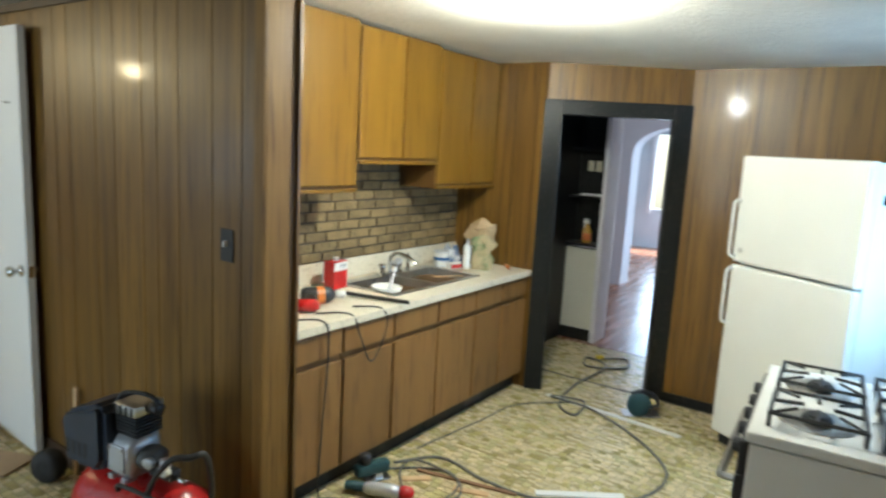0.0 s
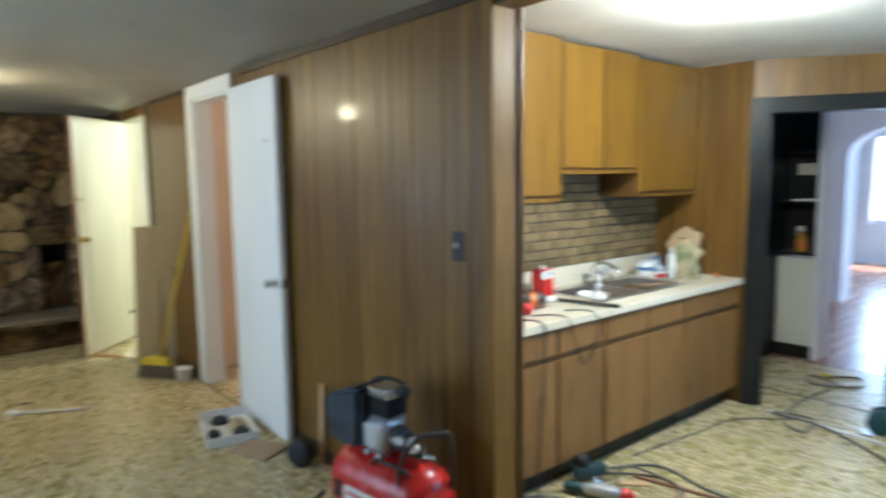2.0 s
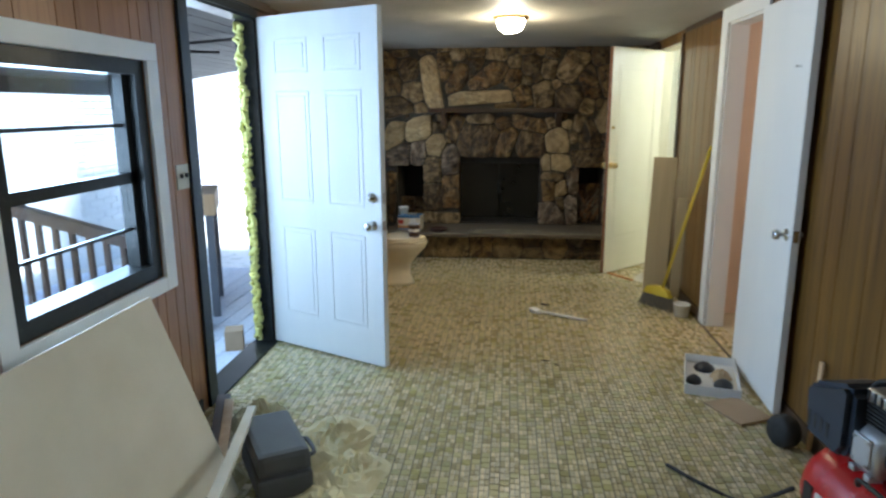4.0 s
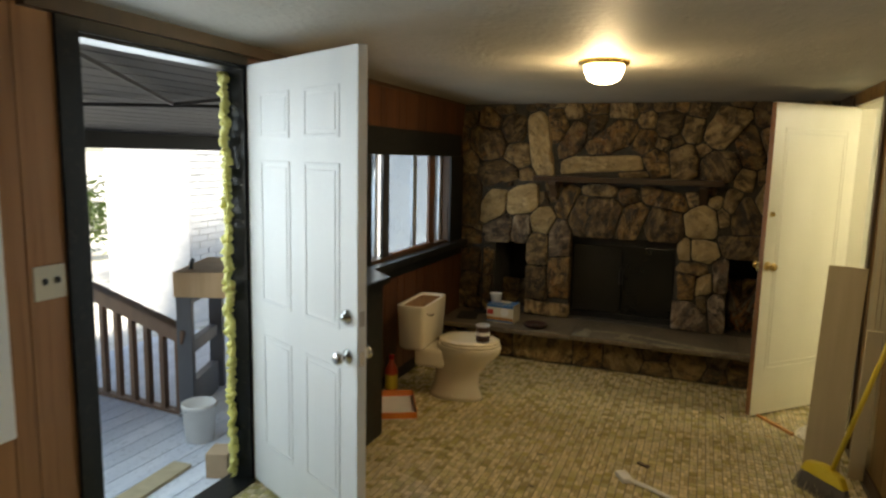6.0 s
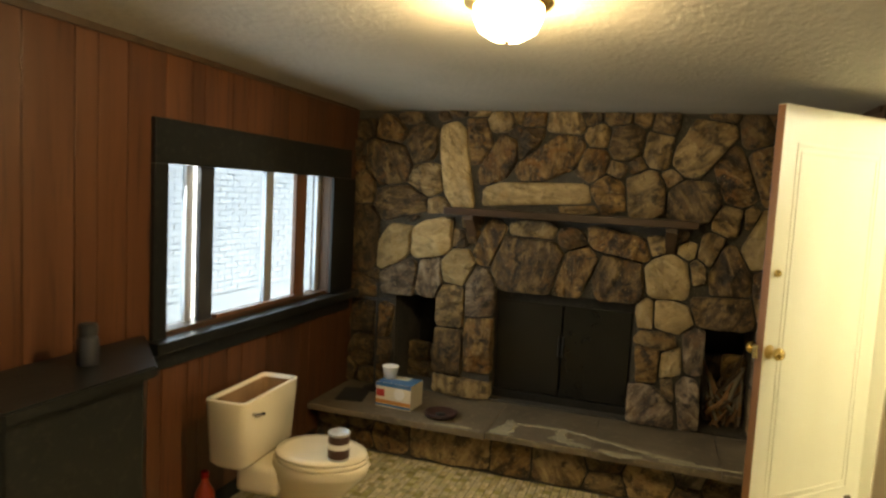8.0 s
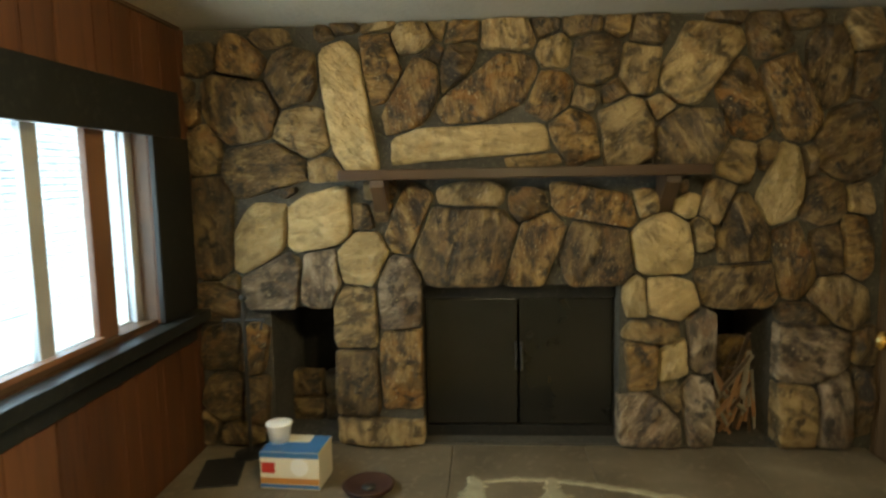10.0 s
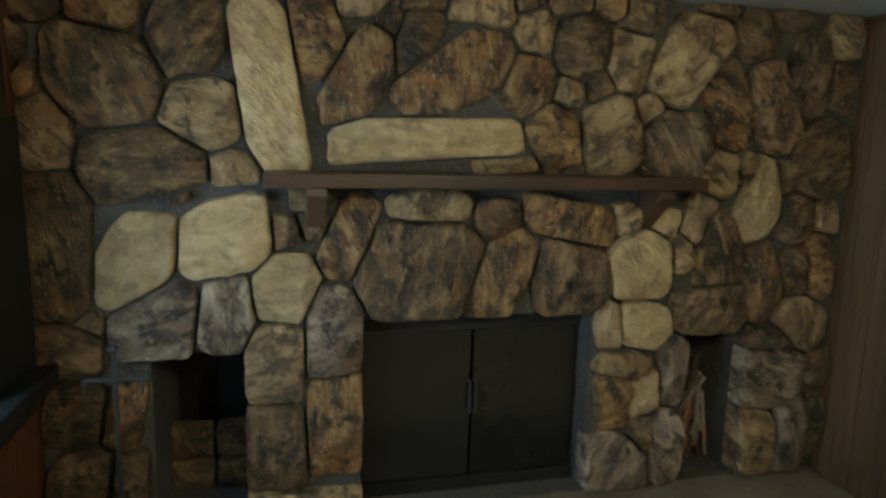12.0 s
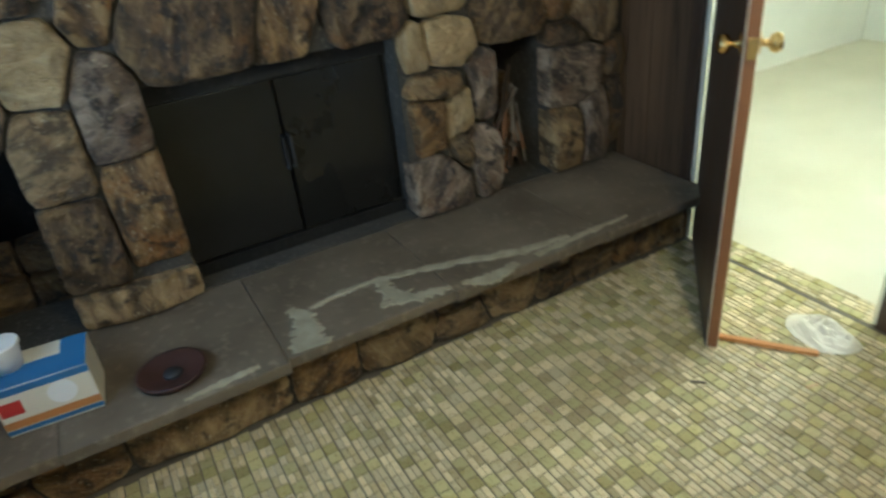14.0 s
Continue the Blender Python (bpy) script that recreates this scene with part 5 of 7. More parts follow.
for bxx in (0.47, 0.74):
    for byy in (SYA + 0.19, SYB - 0.19):
        part("drip_pan", lathe([(0.10, 0.001), (0.095, 0.004), (0.05, 0.003), (0.03, 0.002)], 20, m=pose(bxx, byy, ST)), STEEL, stove, "", True)
        part("burner", lathe([(0.038, 0.003), (0.042, 0.012), (0.036, 0.020), (0.030, 0.021), (0.030, 0.026), (0.01, 0.028)], 16, m=pose(bxx, byy, ST)), IRON, stove)
        g = bmesh.new()
        h = 0.115
        corners = [(bxx - h, byy - h), (bxx + h, byy - h), (bxx + h, byy + h), (bxx - h, byy + h)]
        for k in range(4):
            p, q = corners[k], corners[(k + 1) % 4]
            rod([(*p, ST + 0.040), (*q, ST + 0.040)], 0.006, 6, bm=g)
            rod([(*p, ST + 0.001), (*p, ST + 0.042)], 0.006, 6, bm=g)
            rod([((p[0] + q[0]) / 2, (p[1] + q[1]) / 2, ST + 0.040), (bxx + (p[0] + q[0] - 2 * bxx) * 0.16, byy + (p[1] + q[1] - 2 * byy) * 0.16, ST + 0.047)], 0.006, 6, bm=g)
            rod([(*p, ST + 0.041), (bxx + (p[0] - bxx) * 0.45, byy + (p[1] - byy) * 0.45, ST + 0.047)], 0.005, 6, bm=g)
        part("grate", g, IRON, stove, "black iron burner grate")
for x in (SX + 0.05, 0.9):
    for yv in (SYA + 0.05, SYB - 0.05):
        part("foot", lathe([(0.02, 0), (0.02, 0.051)], 10, m=pose(x, yv, 0)), BLACKPLASTIC, stove)

hood = thing("range_hood", "white metal range hood with a small knob", "range hood")
part("shell", prism([(0.0, 0.0), (0.06, -0.005), (0.06, 0.0), (0.49, 0.0), (0.49, 0.23), (0.27, 0.23), (0.22, 0.125), (0.0, 0.06)], -0.70, 0.0, 0.003, m=pose(0.552, 2.36, 1.485, 90, 0, 0)), ENAMEL, hood)
part("knob", lathe([(0.014, 0), (0.012, 0.02)], 10, m=pose(0.552, 2.42, 1.525, 0, -90, 0)), BLACKPLASTIC, hood)
hcab = thing("wall_cabinet", "walnut wall cabinet with framed glass doors over the hood", "cabinet", pose(0.735, 1.78, 1.722))
part("body", box(0, 0.31, 0, 1.62, 0, 0.45, 0.003), DARKWOOD, hcab)
for k in range(4):
    a = 0.01 + 0.40 * k
    bm = box(-0.02, -0.001, a + 0.004, a + 0.052, 0.01, 0.44, 0.003)
    box(-0.02, -0.001, a + 0.345, a + 0.393, 0.01, 0.44, 0.003, bm=bm), box(-0.02, -0.001, a + 0.052, a + 0.345, 0.01, 0.06, 0.003, bm=bm), box(-0.02, -0.001, a + 0.052, a + 0.345, 0.39, 0.44, 0.003, bm=bm)
    d = part("door", bm, PANEL, hcab)
    part("pane", box(-0.012, -0.008, a + 0.052, a + 0.345, 0.06, 0.39), AMBERGLASS, d, "grey translucent pane")
    part("handle", rod([(-0.02, a + 0.37, 0.20), (-0.04, a + 0.37, 0.21), (-0.04, a + 0.37, 0.27), (-0.02, a + 0.37, 0.28)], 0.005, 6), IRON, d)

for k, (x0, y0, x1, y1, z1, r, mt, nm, lb) in enumerate((
        (0.961, 2.000, 0.701, 2.387, 1.120, 0.011, ORANGEWOOD, "wood_strip", "bare orange pine strip leaning on the stove"),
        (1.013, 2.000, 0.713, 2.393, 1.139, 0.011, CREAMCARD, "wood_strip", "pale painted strip leaning on the stove"),
        (1.031, 2.000, 0.748, 2.378, 1.095, 0.008, ALU, "metal_strip", "grey metal strip leaning on the stove"),
        (1.018, 2.000, 0.753, 2.414, 1.201, 0.012, CREAMCARD, "wood_strip", "pale cream strip leaning on the stove"))):
    d = Vector((x1 - x0, y1 - y0, z1))
    st = thing(nm, lb, "wood strip" if nm[0] == "w" else "metal strip", look((x0, y0, 0.002), (x1, y1, z1)), "strips leaning on the stove")
    part("strip", box(-r, r, -r * 0.45, r * 0.45, -d.length, 0, 0.001), mt, st)
rodm = thing("metal_rod", "thin black rod leaning on the backguard of the stove", "rod")
part("shaft", rod([(0.80, 2.27, 0.60), (0.875, 2.40, 0.862), (0.89, 2.9, 0.90)], 0.008, 6), IRON, rodm)

# lamps
kl = thing("ceiling_light", "lit round flush glass ceiling light in the kitchen", "ceiling light", pose(-0.7, 2.85, kz(2.85)))
part("base", lathe([(0.15, 0.0), (0.15, -0.012), (0.13, -0.02)], 28), BRASS, kl)
part("shade", lathe([(0.135, -0.016), (0.125, -0.04), (0.09, -0.062), (0.03, -0.072)], 28), KBULB, kl, "lit white glass shade", True)
ll = thing("ceiling_light", "lit round milk glass ceiling light with brass rim", "ceiling light", pose(-4.36, 0.48, cz(-4.36)))
part("base", lathe([(0.125, 0.001), (0.125, -0.012), (0.106, -0.022)], 28), BRASS, ll, "brass rim", True)
part("shade", lathe([(0.098, -0.018), (0.096, -0.05), (0.080, -0.085), (0.045, -0.106), (0.012, -0.112)], 28), BULB, ll, "lit milk glass bowl", True)
part("finial", lathe([(0.012, -0.097), (0.010, -0.112), (0.004, -0.118)], 10), BRASS, ll)
for n in (kl, ll):
    for c in n.children:
        if c.name.startswith(("shade", "finial", "base")):
            c.visible_shadow = False

# switches
def switch_plate(m, material, toggles, label):
    s = thing("light_switch", label, "switch", m)
    part("plate", box(-0.035 - 0.023 * (toggles - 1), 0.035 + 0.023 * (toggles - 1), -0.006, 0.0, -0.058, 0.058, 0.003), material, s)
    for k in range(toggles):
        x = (k - (toggles - 1) / 2) * 0.046
        part("toggle", box(x - 0.006, x + 0.006, -0.018, -0.005, -0.004, 0.016, 0.002), PAPERWHITE if material is IRON else BLACKPLASTIC, s)
    return s


switch_plate(pose(-1.322, NORTH - 0.0065, 1.22), IRON, 1, "black switch plate with a white toggle on panelling")
switch_plate(pose(-2.505, SOUTH + 0.0065, 1.20, 0, 0, 180), IVORY, 2, "ivory double switch plate beside the entry door")

# ---- living room things ----


def rumple(bm, amp, scale, seed):
    """Creases a closed shape, leaving its bottom flat."""
    bmesh.ops.triangulate(bm, faces=[f for f in bm.faces if len(f.verts) > 4])
    bmesh.ops.subdivide_edges(bm, edges=bm.edges[:], cuts=2, use_grid_fill=True)
    low = min(v.co.z for v in bm.verts)
    for v in bm.verts:
        if v.co.z > low + 0.002:
            v.co += noise.noise_vector(v.co * scale + Vector((seed, seed * 2.0, 0))) * amp
    return bm


rnd = random.Random(91)
for k in range(38):
    y0, z0 = 1.24 + 0.0155 * (k % 14), 0.290 + 0.02 * (k % 3) + 0.075 * (k // 14)
    lg = thing("firewood_stick", "split pale stick of firewood in the side niche", "firewood", None, "firewood in the niche")
    part("stick", rod([(-6.72 + rnd.uniform(-0.04, 0.06), y0, z0), (-6.78 + rnd.uniform(-0.04, 0.04), min(max(y0 + rnd.choice((-1, 1)) * rnd.uniform(0.10, 0.22), 1.225), 1.45), z0 + rnd.uniform(0.08, 0.26))], rnd.uniform(0.006, 0.013), 6), rnd.choice((BRISTLE, DARKWOOD, RUSTWOOD)), lg)

toilet = thing("toilet", "bone-coloured toilet with an open tank, not yet installed", "toilet", pose(-5.08, -0.46, 0, 0, 0, 3))


def oval(cx, cy, rx, ry, n=24, egg=0.0):
    return [(cx + rx * math.cos(a) * (1 - egg * math.sin(a)), cy + ry * math.sin(a)) for a in (2 * math.pi * k / n for k in range(n))]


def loft(sections, bm=None, caps=(True, True)):
    """Skins closed outlines of equal count, each (points, height)."""
    bm = bm or bmesh.new()
    rings = [[bm.verts.new((x, y, z)) for x, y in pts] for pts, z in sections]
    for a, b in zip(rings, rings[1:]):
        for k in range(len(a)):
            bm.faces.new((a[k], a[(k + 1) % len(a)], b[(k + 1) % len(a)], b[k]))
    if caps[0]:
        bm.faces.new(rings[0])
    if caps[1]:
        bm.faces.new(rings[-1])
    return bm


part("pedestal", loft([(oval(0, -0.03, 0.115, 0.22), 0.0), (oval(0, -0.03, 0.110, 0.215), 0.03), (oval(0, -0.03, 0.085, 0.185), 0.09), (oval(0, -0.02, 0.085, 0.18), 0.18), (oval(0, 0.01, 0.125, 0.225), 0.26), (oval(0, 0.06, 0.175, 0.25, egg=0.08), 0.33), (oval(0, 0.07, 0.185, 0.255, egg=0.08), 0.375), (oval(0, 0.07, 0.18, 0.25, egg=0.08), 0.385)]), PORCELAIN, toilet, "", True)
part("shelf", box(-0.13, 0.13, -0.33, -0.12, 0.22, 0.355, 0.03), PORCELAIN, toilet, "", True)
part("seat", loft([(oval(0, 0.075, 0.188, 0.235, egg=0.08), 0.386), (oval(0, 0.075, 0.192, 0.24, egg=0.08), 0.392), (oval(0, 0.075, 0.192, 0.24, egg=0.08), 0.402), (oval(0, 0.075, 0.186, 0.234, egg=0.08), 0.406)]), PORCELAIN, toilet, "", True)
part("lid", loft([(oval(0, 0.07, 0.186, 0.236, egg=0.08), 0.4075), (oval(0, 0.07, 0.19, 0.24, egg=0.08), 0.413), (oval(0, 0.07, 0.186, 0.236, egg=0.08), 0.423), (oval(0, 0.07, 0.15, 0.19, egg=0.08), 0.428)]), PORCELAIN, toilet, "", True)
bm = bmesh.new()


def rr(w, d, cy, r=0.03):
    return [(sx * (w / 2 - r) + r * math.cos(a), cy + sy * (d / 2 - r) + r * math.sin(a)) for sx, sy, a0 in ((1, 1, 0), (-1, 1, 90), (-1, -1, 180), (1, -1, 270)) for a in (radians(a0), radians(a0 + 45), radians(a0 + 90))]


loft([(rr(0.40, 0.15, -0.32), 0.356), (rr(0.44, 0.18, -0.32), 0.38), (rr(0.48, 0.20, -0.32), 0.655), (rr(0.48, 0.20, -0.32), 0.662), (rr(0.445, 0.165, -0.32, 0.02), 0.662), (rr(0.41, 0.145, -0.32, 0.02), 0.40)], bm=bm)
part("tank_inside", loft([(rr(0.442, 0.162, -0.32, 0.02), 0.645), (rr(0.412, 0.147, -0.32, 0.02), 0.405)], caps=(False, True)), TANKBROWN, toilet, "orange brown inside of the tank")
part("tank", bm, PORCELAIN, toilet, "open porcelain tank without a lid", True)
part("flush_handle", rod([(0.17, -0.222, 0.60), (0.17, -0.202, 0.60), (0.12, -0.198, 0.592)], 0.008, 8), CHROME, toilet, "", True)
for ob in toilet.children:
    if ob.name.split(".")[0] in ("pedestal", "seat", "lid"):
        ob.scale, ob.location = (0.90, 0.88, 1), (0, -0.035, 0)
part("bolt_cap", lathe([(0.014, 0), (0.012, 0.012), (0.004, 0.016)], 10, m=pose(0.088, -0.06, 0.025)), PORCELAIN, toilet)


def can(m, r, h, body, band, label, name="paint_can"):
    c = thing(name, label, "can", m)
    part("body", lathe([(r, 0), (r, h * 0.96), (r * 1.03, h * 0.97), (r * 1.03, h), (r * 0.9, h), (r * 0.88, h * 0.95), (0.004, h * 0.94)], 24), ALU, c, "", True)
    part("label_band", lathe([(r * 1.006, h * 0.08), (r * 1.006, h * 0.9)], 24), body, c)
    part("mark", lathe([(r * 1.012, h * 0.42), (r * 1.012, h * 0.62)], 24), band, c)
    return c


can(toilet.matrix_world @ pose(0.075, 0.14, 0.429), 0.046, 0.118, DARKRED, PAPERWHITE, "small dark red stain can with a white band on the lid")
bottle = thing("bottle", "orange-red cleaner bottle with a red cap by the wall", "bottle", pose(-4.965, -0.965, 0))
part("body", lathe([(0.042, 0), (0.045, 0.01), (0.045, 0.15), (0.040, 0.175), (0.018, 0.215), (0.015, 0.24)], 18), REDORANGE, bottle, "", True)
part("label", lathe([(0.0458, 0.03), (0.0458, 0.13)], 18), YELLOW, bottle, "yellow label")
part("cap", lathe([(0.018, 0.238), (0.018, 0.265), (0.014, 0.268)], 12), RED, bottle)
tray = thing("carton", "shallow orange and white carton lying on the floor", "box", pose(-4.71, -0.80, 0.001, 0, 0, 28))
part("base", box(-0.20, 0.20, -0.12, 0.12, 0, 0.004), PAPERWHITE, tray)
for a, b, c, d in ((-0.20, 0.20, 0.116, 0.12), (-0.20, 0.20, -0.12, -0.116), (0.196, 0.20, -0.116, 0.116), (-0.20, -0.196, -0.116, 0.116)):
    part("side", box(a, b, c, d, 0.004, 0.045), ORANGE, tray, "orange carton side")

HT = 0.277
bulbbox = thing("carton", "white, yellow and blue product carton on the hearth", "box", pose(-6.21, -0.525, HT, 0, 0, 90 - 4))
part("body", box(-0.118, 0.118, -0.085, 0.085, 0, 0.150, 0.002), CREAMCARD, bulbbox)
part("blue_top", box(-0.116, 0.116, -0.083, 0.083, 0.1503, 0.1518), BLUEINK, bulbbox, "blue printed top")
part("top_flap", box(-0.118, 0.05, 0.01, 0.08, 0.152, 0.1535), CREAMCARD, bulbbox)
part("blue_band", box(-0.1185, 0.1185, -0.0862, -0.0855, 0.006, 0.020), BLUEINK, bulbbox)
part("red_mark", box(-0.112, -0.058, -0.0866, -0.0858, 0.065, 0.108), REDINK, bulbbox)
part("pale_disc", lathe([(0.036, 0), (0.036, 0.0006)], 20, m=pose(0.04, -0.0855, 0.092, 90, 0, 0)), PAPERWHITE, bulbbox)
part("blue_band", box(-0.1185, 0.1185, -0.0862, -0.0855, 0.128, 0.1495), BLUEINK, bulbbox)
part("orange_band", box(-0.1183, 0.1183, -0.0860, -0.0853, 0.022, 0.046), ORANGEWOOD, bulbbox)
tub = thing("plastic_tub", "small white plastic tub on the carton", "tub", pose(-6.235, -0.60, HT + 0.1522))
part("body", lathe([(0.038, 0), (0.048, 0.065), (0.048, 0.075), (0.045, 0.075), (0.036, 0.005), (0.004, 0.004)], 20), PAPERWHITE, tub, "", True)
part("rim", lathe([(0.048, 0.066), (0.052, 0.068), (0.052, 0.076), (0.048, 0.077)], 20), PAPERWHITE, tub, "", True)
ash = thing("clay_saucer", "dark brown round dish on the hearth", "dish", pose(-6.13, -0.225, HT))
part("dish", lathe([(0.06, 0), (0.095, 0.014), (0.10, 0.028), (0.09, 0.028), (0.07, 0.012), (0.004, 0.008)], 24), DARKRED, ash, "", True)
part("centre", lathe([(0.03, 0.009), (0.026, 0.018), (0.004, 0.020)], 16), IRON, ash, "", True)
plate = thing("metal_plate", "dark square metal plate on the hearth", "plate", pose(-6.26, -0.86, HT, 0, 0, 12))
part("sheet", box(-0.13, 0.13, -0.085, 0.085, 0, 0.006, 0.002), IRON, plate)
poker = thing("fire_tool_stand", "thin black iron fire tool stand in the corner", "fire tools", pose(-6.44, -0.80, HT))
part("base", lathe([(0.07, 0), (0.07, 0.008), (0.012, 0.014)], 16), IRON, poker)
part("pole", rod([(0, 0, 0.01), (0, 0, 0.68)], 0.008, 8), IRON, poker)
part("crossbar", rod([(0, -0.09, 0.60), (0, 0.09, 0.60)], 0.007, 8), IRON, poker)
part("finial", lathe([(0.004, 0), (0.018, 0.012), (0.018, 0.022), (0.003, 0.035)], 12, m=pose(0, 0, 0.68)), IRON, poker, "", True)
for k in (-0.08, 0.08):
    part("hook", rod([(0, k, 0.60), (0.015, k, 0.585), (0.02, k, 0.56)], 0.005, 6), IRON, poker)

cabinet = thing("bar_cabinet", "black cabinet with an angled end and overhanging top", "cabinet")
part("body", prism([(-3.80, SOUTH + 0.022), (-3.80, -0.70), (-4.30, -0.70), (-4.67, SOUTH + 0.022)], 0.0, 0.915, 0.004), BLACKWOOD, cabinet)
part("top", prism([(-3.77, SOUTH + 0.022), (-3.77, -0.66), (-4.32, -0.66), (-4.655, SOUTH + 0.022)], 0.915, 0.955, 0.006), BLACKWOOD, cabinet, "black overhanging top")
jar = thing("jar", "small black jar on the cabinet", "jar", pose(-4.22, -0.86, 0.956))
part("body", lathe([(0.032, 0), (0.034, 0.01), (0.034, 0.085), (0.028, 0.10)], 16), BLACKPLASTIC, jar, "", True)
part("lid", lathe([(0.030, 0.10), (0.030, 0.135), (0.024, 0.14)], 16), IRON, jar)

for x, y, w, h, tilt, lb in ((-4.86, 1.585, 0.175, 1.115, -1.6, "wide greyish plank leaning by the bedroom door"), (-4.80, 1.79, 0.07, 0.80, -1.0, "short pale plank leaning on the wall")):
    p = thing("plank_board", lb, "plank", pose(x, y, 0.014, tilt, 0, -6), "planks leaning on the wall")
    part("board", box(-0.010, 0.010, 0, w, 0, h, 0.002), PLYWOOD, p)
broom = thing("broom", "yellow plastic broom leaning on the panelled wall", "broom")
part("handle", rod([(-4.50, 1.66, 0.16), (-4.28, 1.872, 1.24)], 0.012, 8), YELLOW, broom, "yellow broom handle", True)
part("head", prism([(-0.13, 0.0), (0.13, 0.0), (0.10, 0.055), (0.02, 0.075), (-0.02, 0.075), (-0.10, 0.055)], -0.022, 0.022, 0.005, m=pose(-4.53, 1.635, 0.10, 90, 0, 38)), YELLOW, broom)
bm = bmesh.new()
rnd = random.Random(31)
for k in range(90):
    u = -0.125 + 0.25 * (k % 30) / 29
    v = (-0.012, 0.0, 0.012)[k // 30]
    p = pose(-4.53, 1.635, 0, 0, 0, 38) @ Vector((u, v, 0.102))
    q = pose(-4.53, 1.635, 0, 0, 0, 38) @ Vector((u * 1.25 + rnd.uniform(-0.006, 0.006), v * 2.4, 0.002))
    rod([p, q], 0.0035, 4, bm=bm)
tagged(part("bristles", bm, BRISTLE, broom, "grey broom bristles"), kind="stuff")
tub2 = thing("plastic_tub", "small white plastic tub on the floor by the door frame", "tub", pose(-4.34, 1.77, 0.0))
part("body", lathe([(0.050, 0), (0.058, 0.085), (0.061, 0.086), (0.061, 0.094), (0.054, 0.094), (0.046, 0.006), (0.004, 0.005)], 20), PAPERWHITE, tub2, "", True)

# debris near the bedroom door and on the floor
tr = thing("wood_strip", "orange wood strip lying by the bedroom door", "wood strip", pose(-5.44, 1.50, 0.003, 0, 0, 35))
part("strip", box(-0.16, 0.16, -0.010, 0.010, 0, 0.014, 0.002), ORANGEWOOD, tr)


def crumple(cx, cy, rx, ry, h, seed, n=16, rings=7):
    """A crumpled sheet lying on the floor."""
    bm = bmesh.new()
    rnd = random.Random(seed)
    prev = None
    c = bm.verts.new((cx, cy, h * 0.7))
    for r in range(1, rings + 1):
        cur = []
        for k in range(n):
            a, s = 2 * math.pi * k / n, r / rings * (1 + 0.3 * noise.noise(Vector((math.cos(2 * math.pi * k / n) * 1.5, math.sin(2 * math.pi * k / n) * 1.5, seed))))
            x, y = cx + rx * s * math.cos(a), cy + ry * s * math.sin(a)
            z = h * max(0.04, (1 - (r / rings) ** 2) * (0.5 + 0.9 * abs(noise.noise(Vector((x * 9, y * 9, seed)))) + 0.6 * rnd.random()))
            cur.append(bm.verts.new((x, y, max(z, 0.003))))
        for k in range(n):
            if prev:
                bm.faces.new((prev[k], prev[(k + 1) % n], cur[(k + 1) % n], cur[k]))
            else:
                bm.faces.new((c, cur[k], cur[(k + 1) % n]))
        prev = cur
    return bm


debris = thing("plastic_sheet", "crumpled pale plastic sheet near the bedroom door", "plastic sheet")
part("sheet", crumple(-5.37, 1.70, 0.13, 0.08, 0.045, 3), CREAMCARD, debris)
handle = thing("paint_roller_handle", "white plastic handle lying on the floor", "handle")
part("grip", rod(cable([(-4.31, 0.70, 0.016), (-4.26, 0.80, 0.018), (-4.17, 0.98, 0.012), (-4.14, 1.06, 0.010)]), 0.011, 8, radii=None), PAPERWHITE, handle, "", True)
part("head", box(-0.05, 0.05, -0.03, 0.03, 0, 0.03, 0.010, m=pose(-4.32, 0.70, 0.001, 0, 0, 30)), PAPERWHITE, handle)
chip = thing("wood_scrap", "small dark scrap of wood on the floor", "scrap", pose(-4.52, 0.78, 0.001, 0, 0, 60))
part("scrap", box(-0.035, 0.035, -0.012, 0.012, 0, 0.010, 0.002), DARKWOOD, chip)
rnd = random.Random(77)
for k in range(26):
    x, y = rnd.uniform(-5.7, -3.3), rnd.uniform(0.2, 1.7)
    s = thing("wood_chip", "tiny splinter of wood on the floor", "scrap", pose(x, y, 0.001, 0, 0, rnd.uniform(0, 180)), "splinters on the floor")
    part("splinter", box(-rnd.uniform(0.008, 0.03), rnd.uniform(0.008, 0.03), -0.004, 0.004, 0, 0.004), rnd.choice((PINE, DARKWOOD, CARD)), s)

# compressor by the panelled wall
comp = thing("air_compressor", "red portable air compressor with navy shroud and rubber wheels", "compressor", pose(-1.412, 1.60, 0.049, 0, 0, 8) @ Matrix.Diagonal((0.88, 0.88, 0.975, 1)))
part("tank", lathe([(0.02, -0.30), (0.10, -0.285), (0.145, -0.23), (0.15, -0.18), (0.15, 0.18), (0.145, 0.23), (0.10, 0.285), (0.02, 0.30)], 24, m=pose(0, 0, 0.27, 0, 90, 0)), RED, comp, "glossy red air tank", True)
part("tank_label", box(-0.13, 0.12, -0.154, -0.1435, 0.225, 0.295, 0.002), PAPERWHITE, comp, "white label with unreadable print")
part("label_mark", box(-0.20, -0.15, -0.1535, -0.142, 0.235, 0.30, 0.002), BLACKPLASTIC, comp)
part("label_bar", box(-0.11, 0.05, -0.1555, -0.1542, 0.262, 0.275), REDINK, comp)
part("motor_shroud", prism([(-0.285, 0.35), (-0.10, 0.335), (-0.062, 0.40), (-0.062, 0.66), (-0.10, 0.685), (-0.29, 0.60), (-0.31, 0.56)], -0.11, 0.11, 0.022, m=pose(0, -0.01, 0, 90, 0, 0)), NAVY, comp, "dark navy wedge-shaped motor shroud")
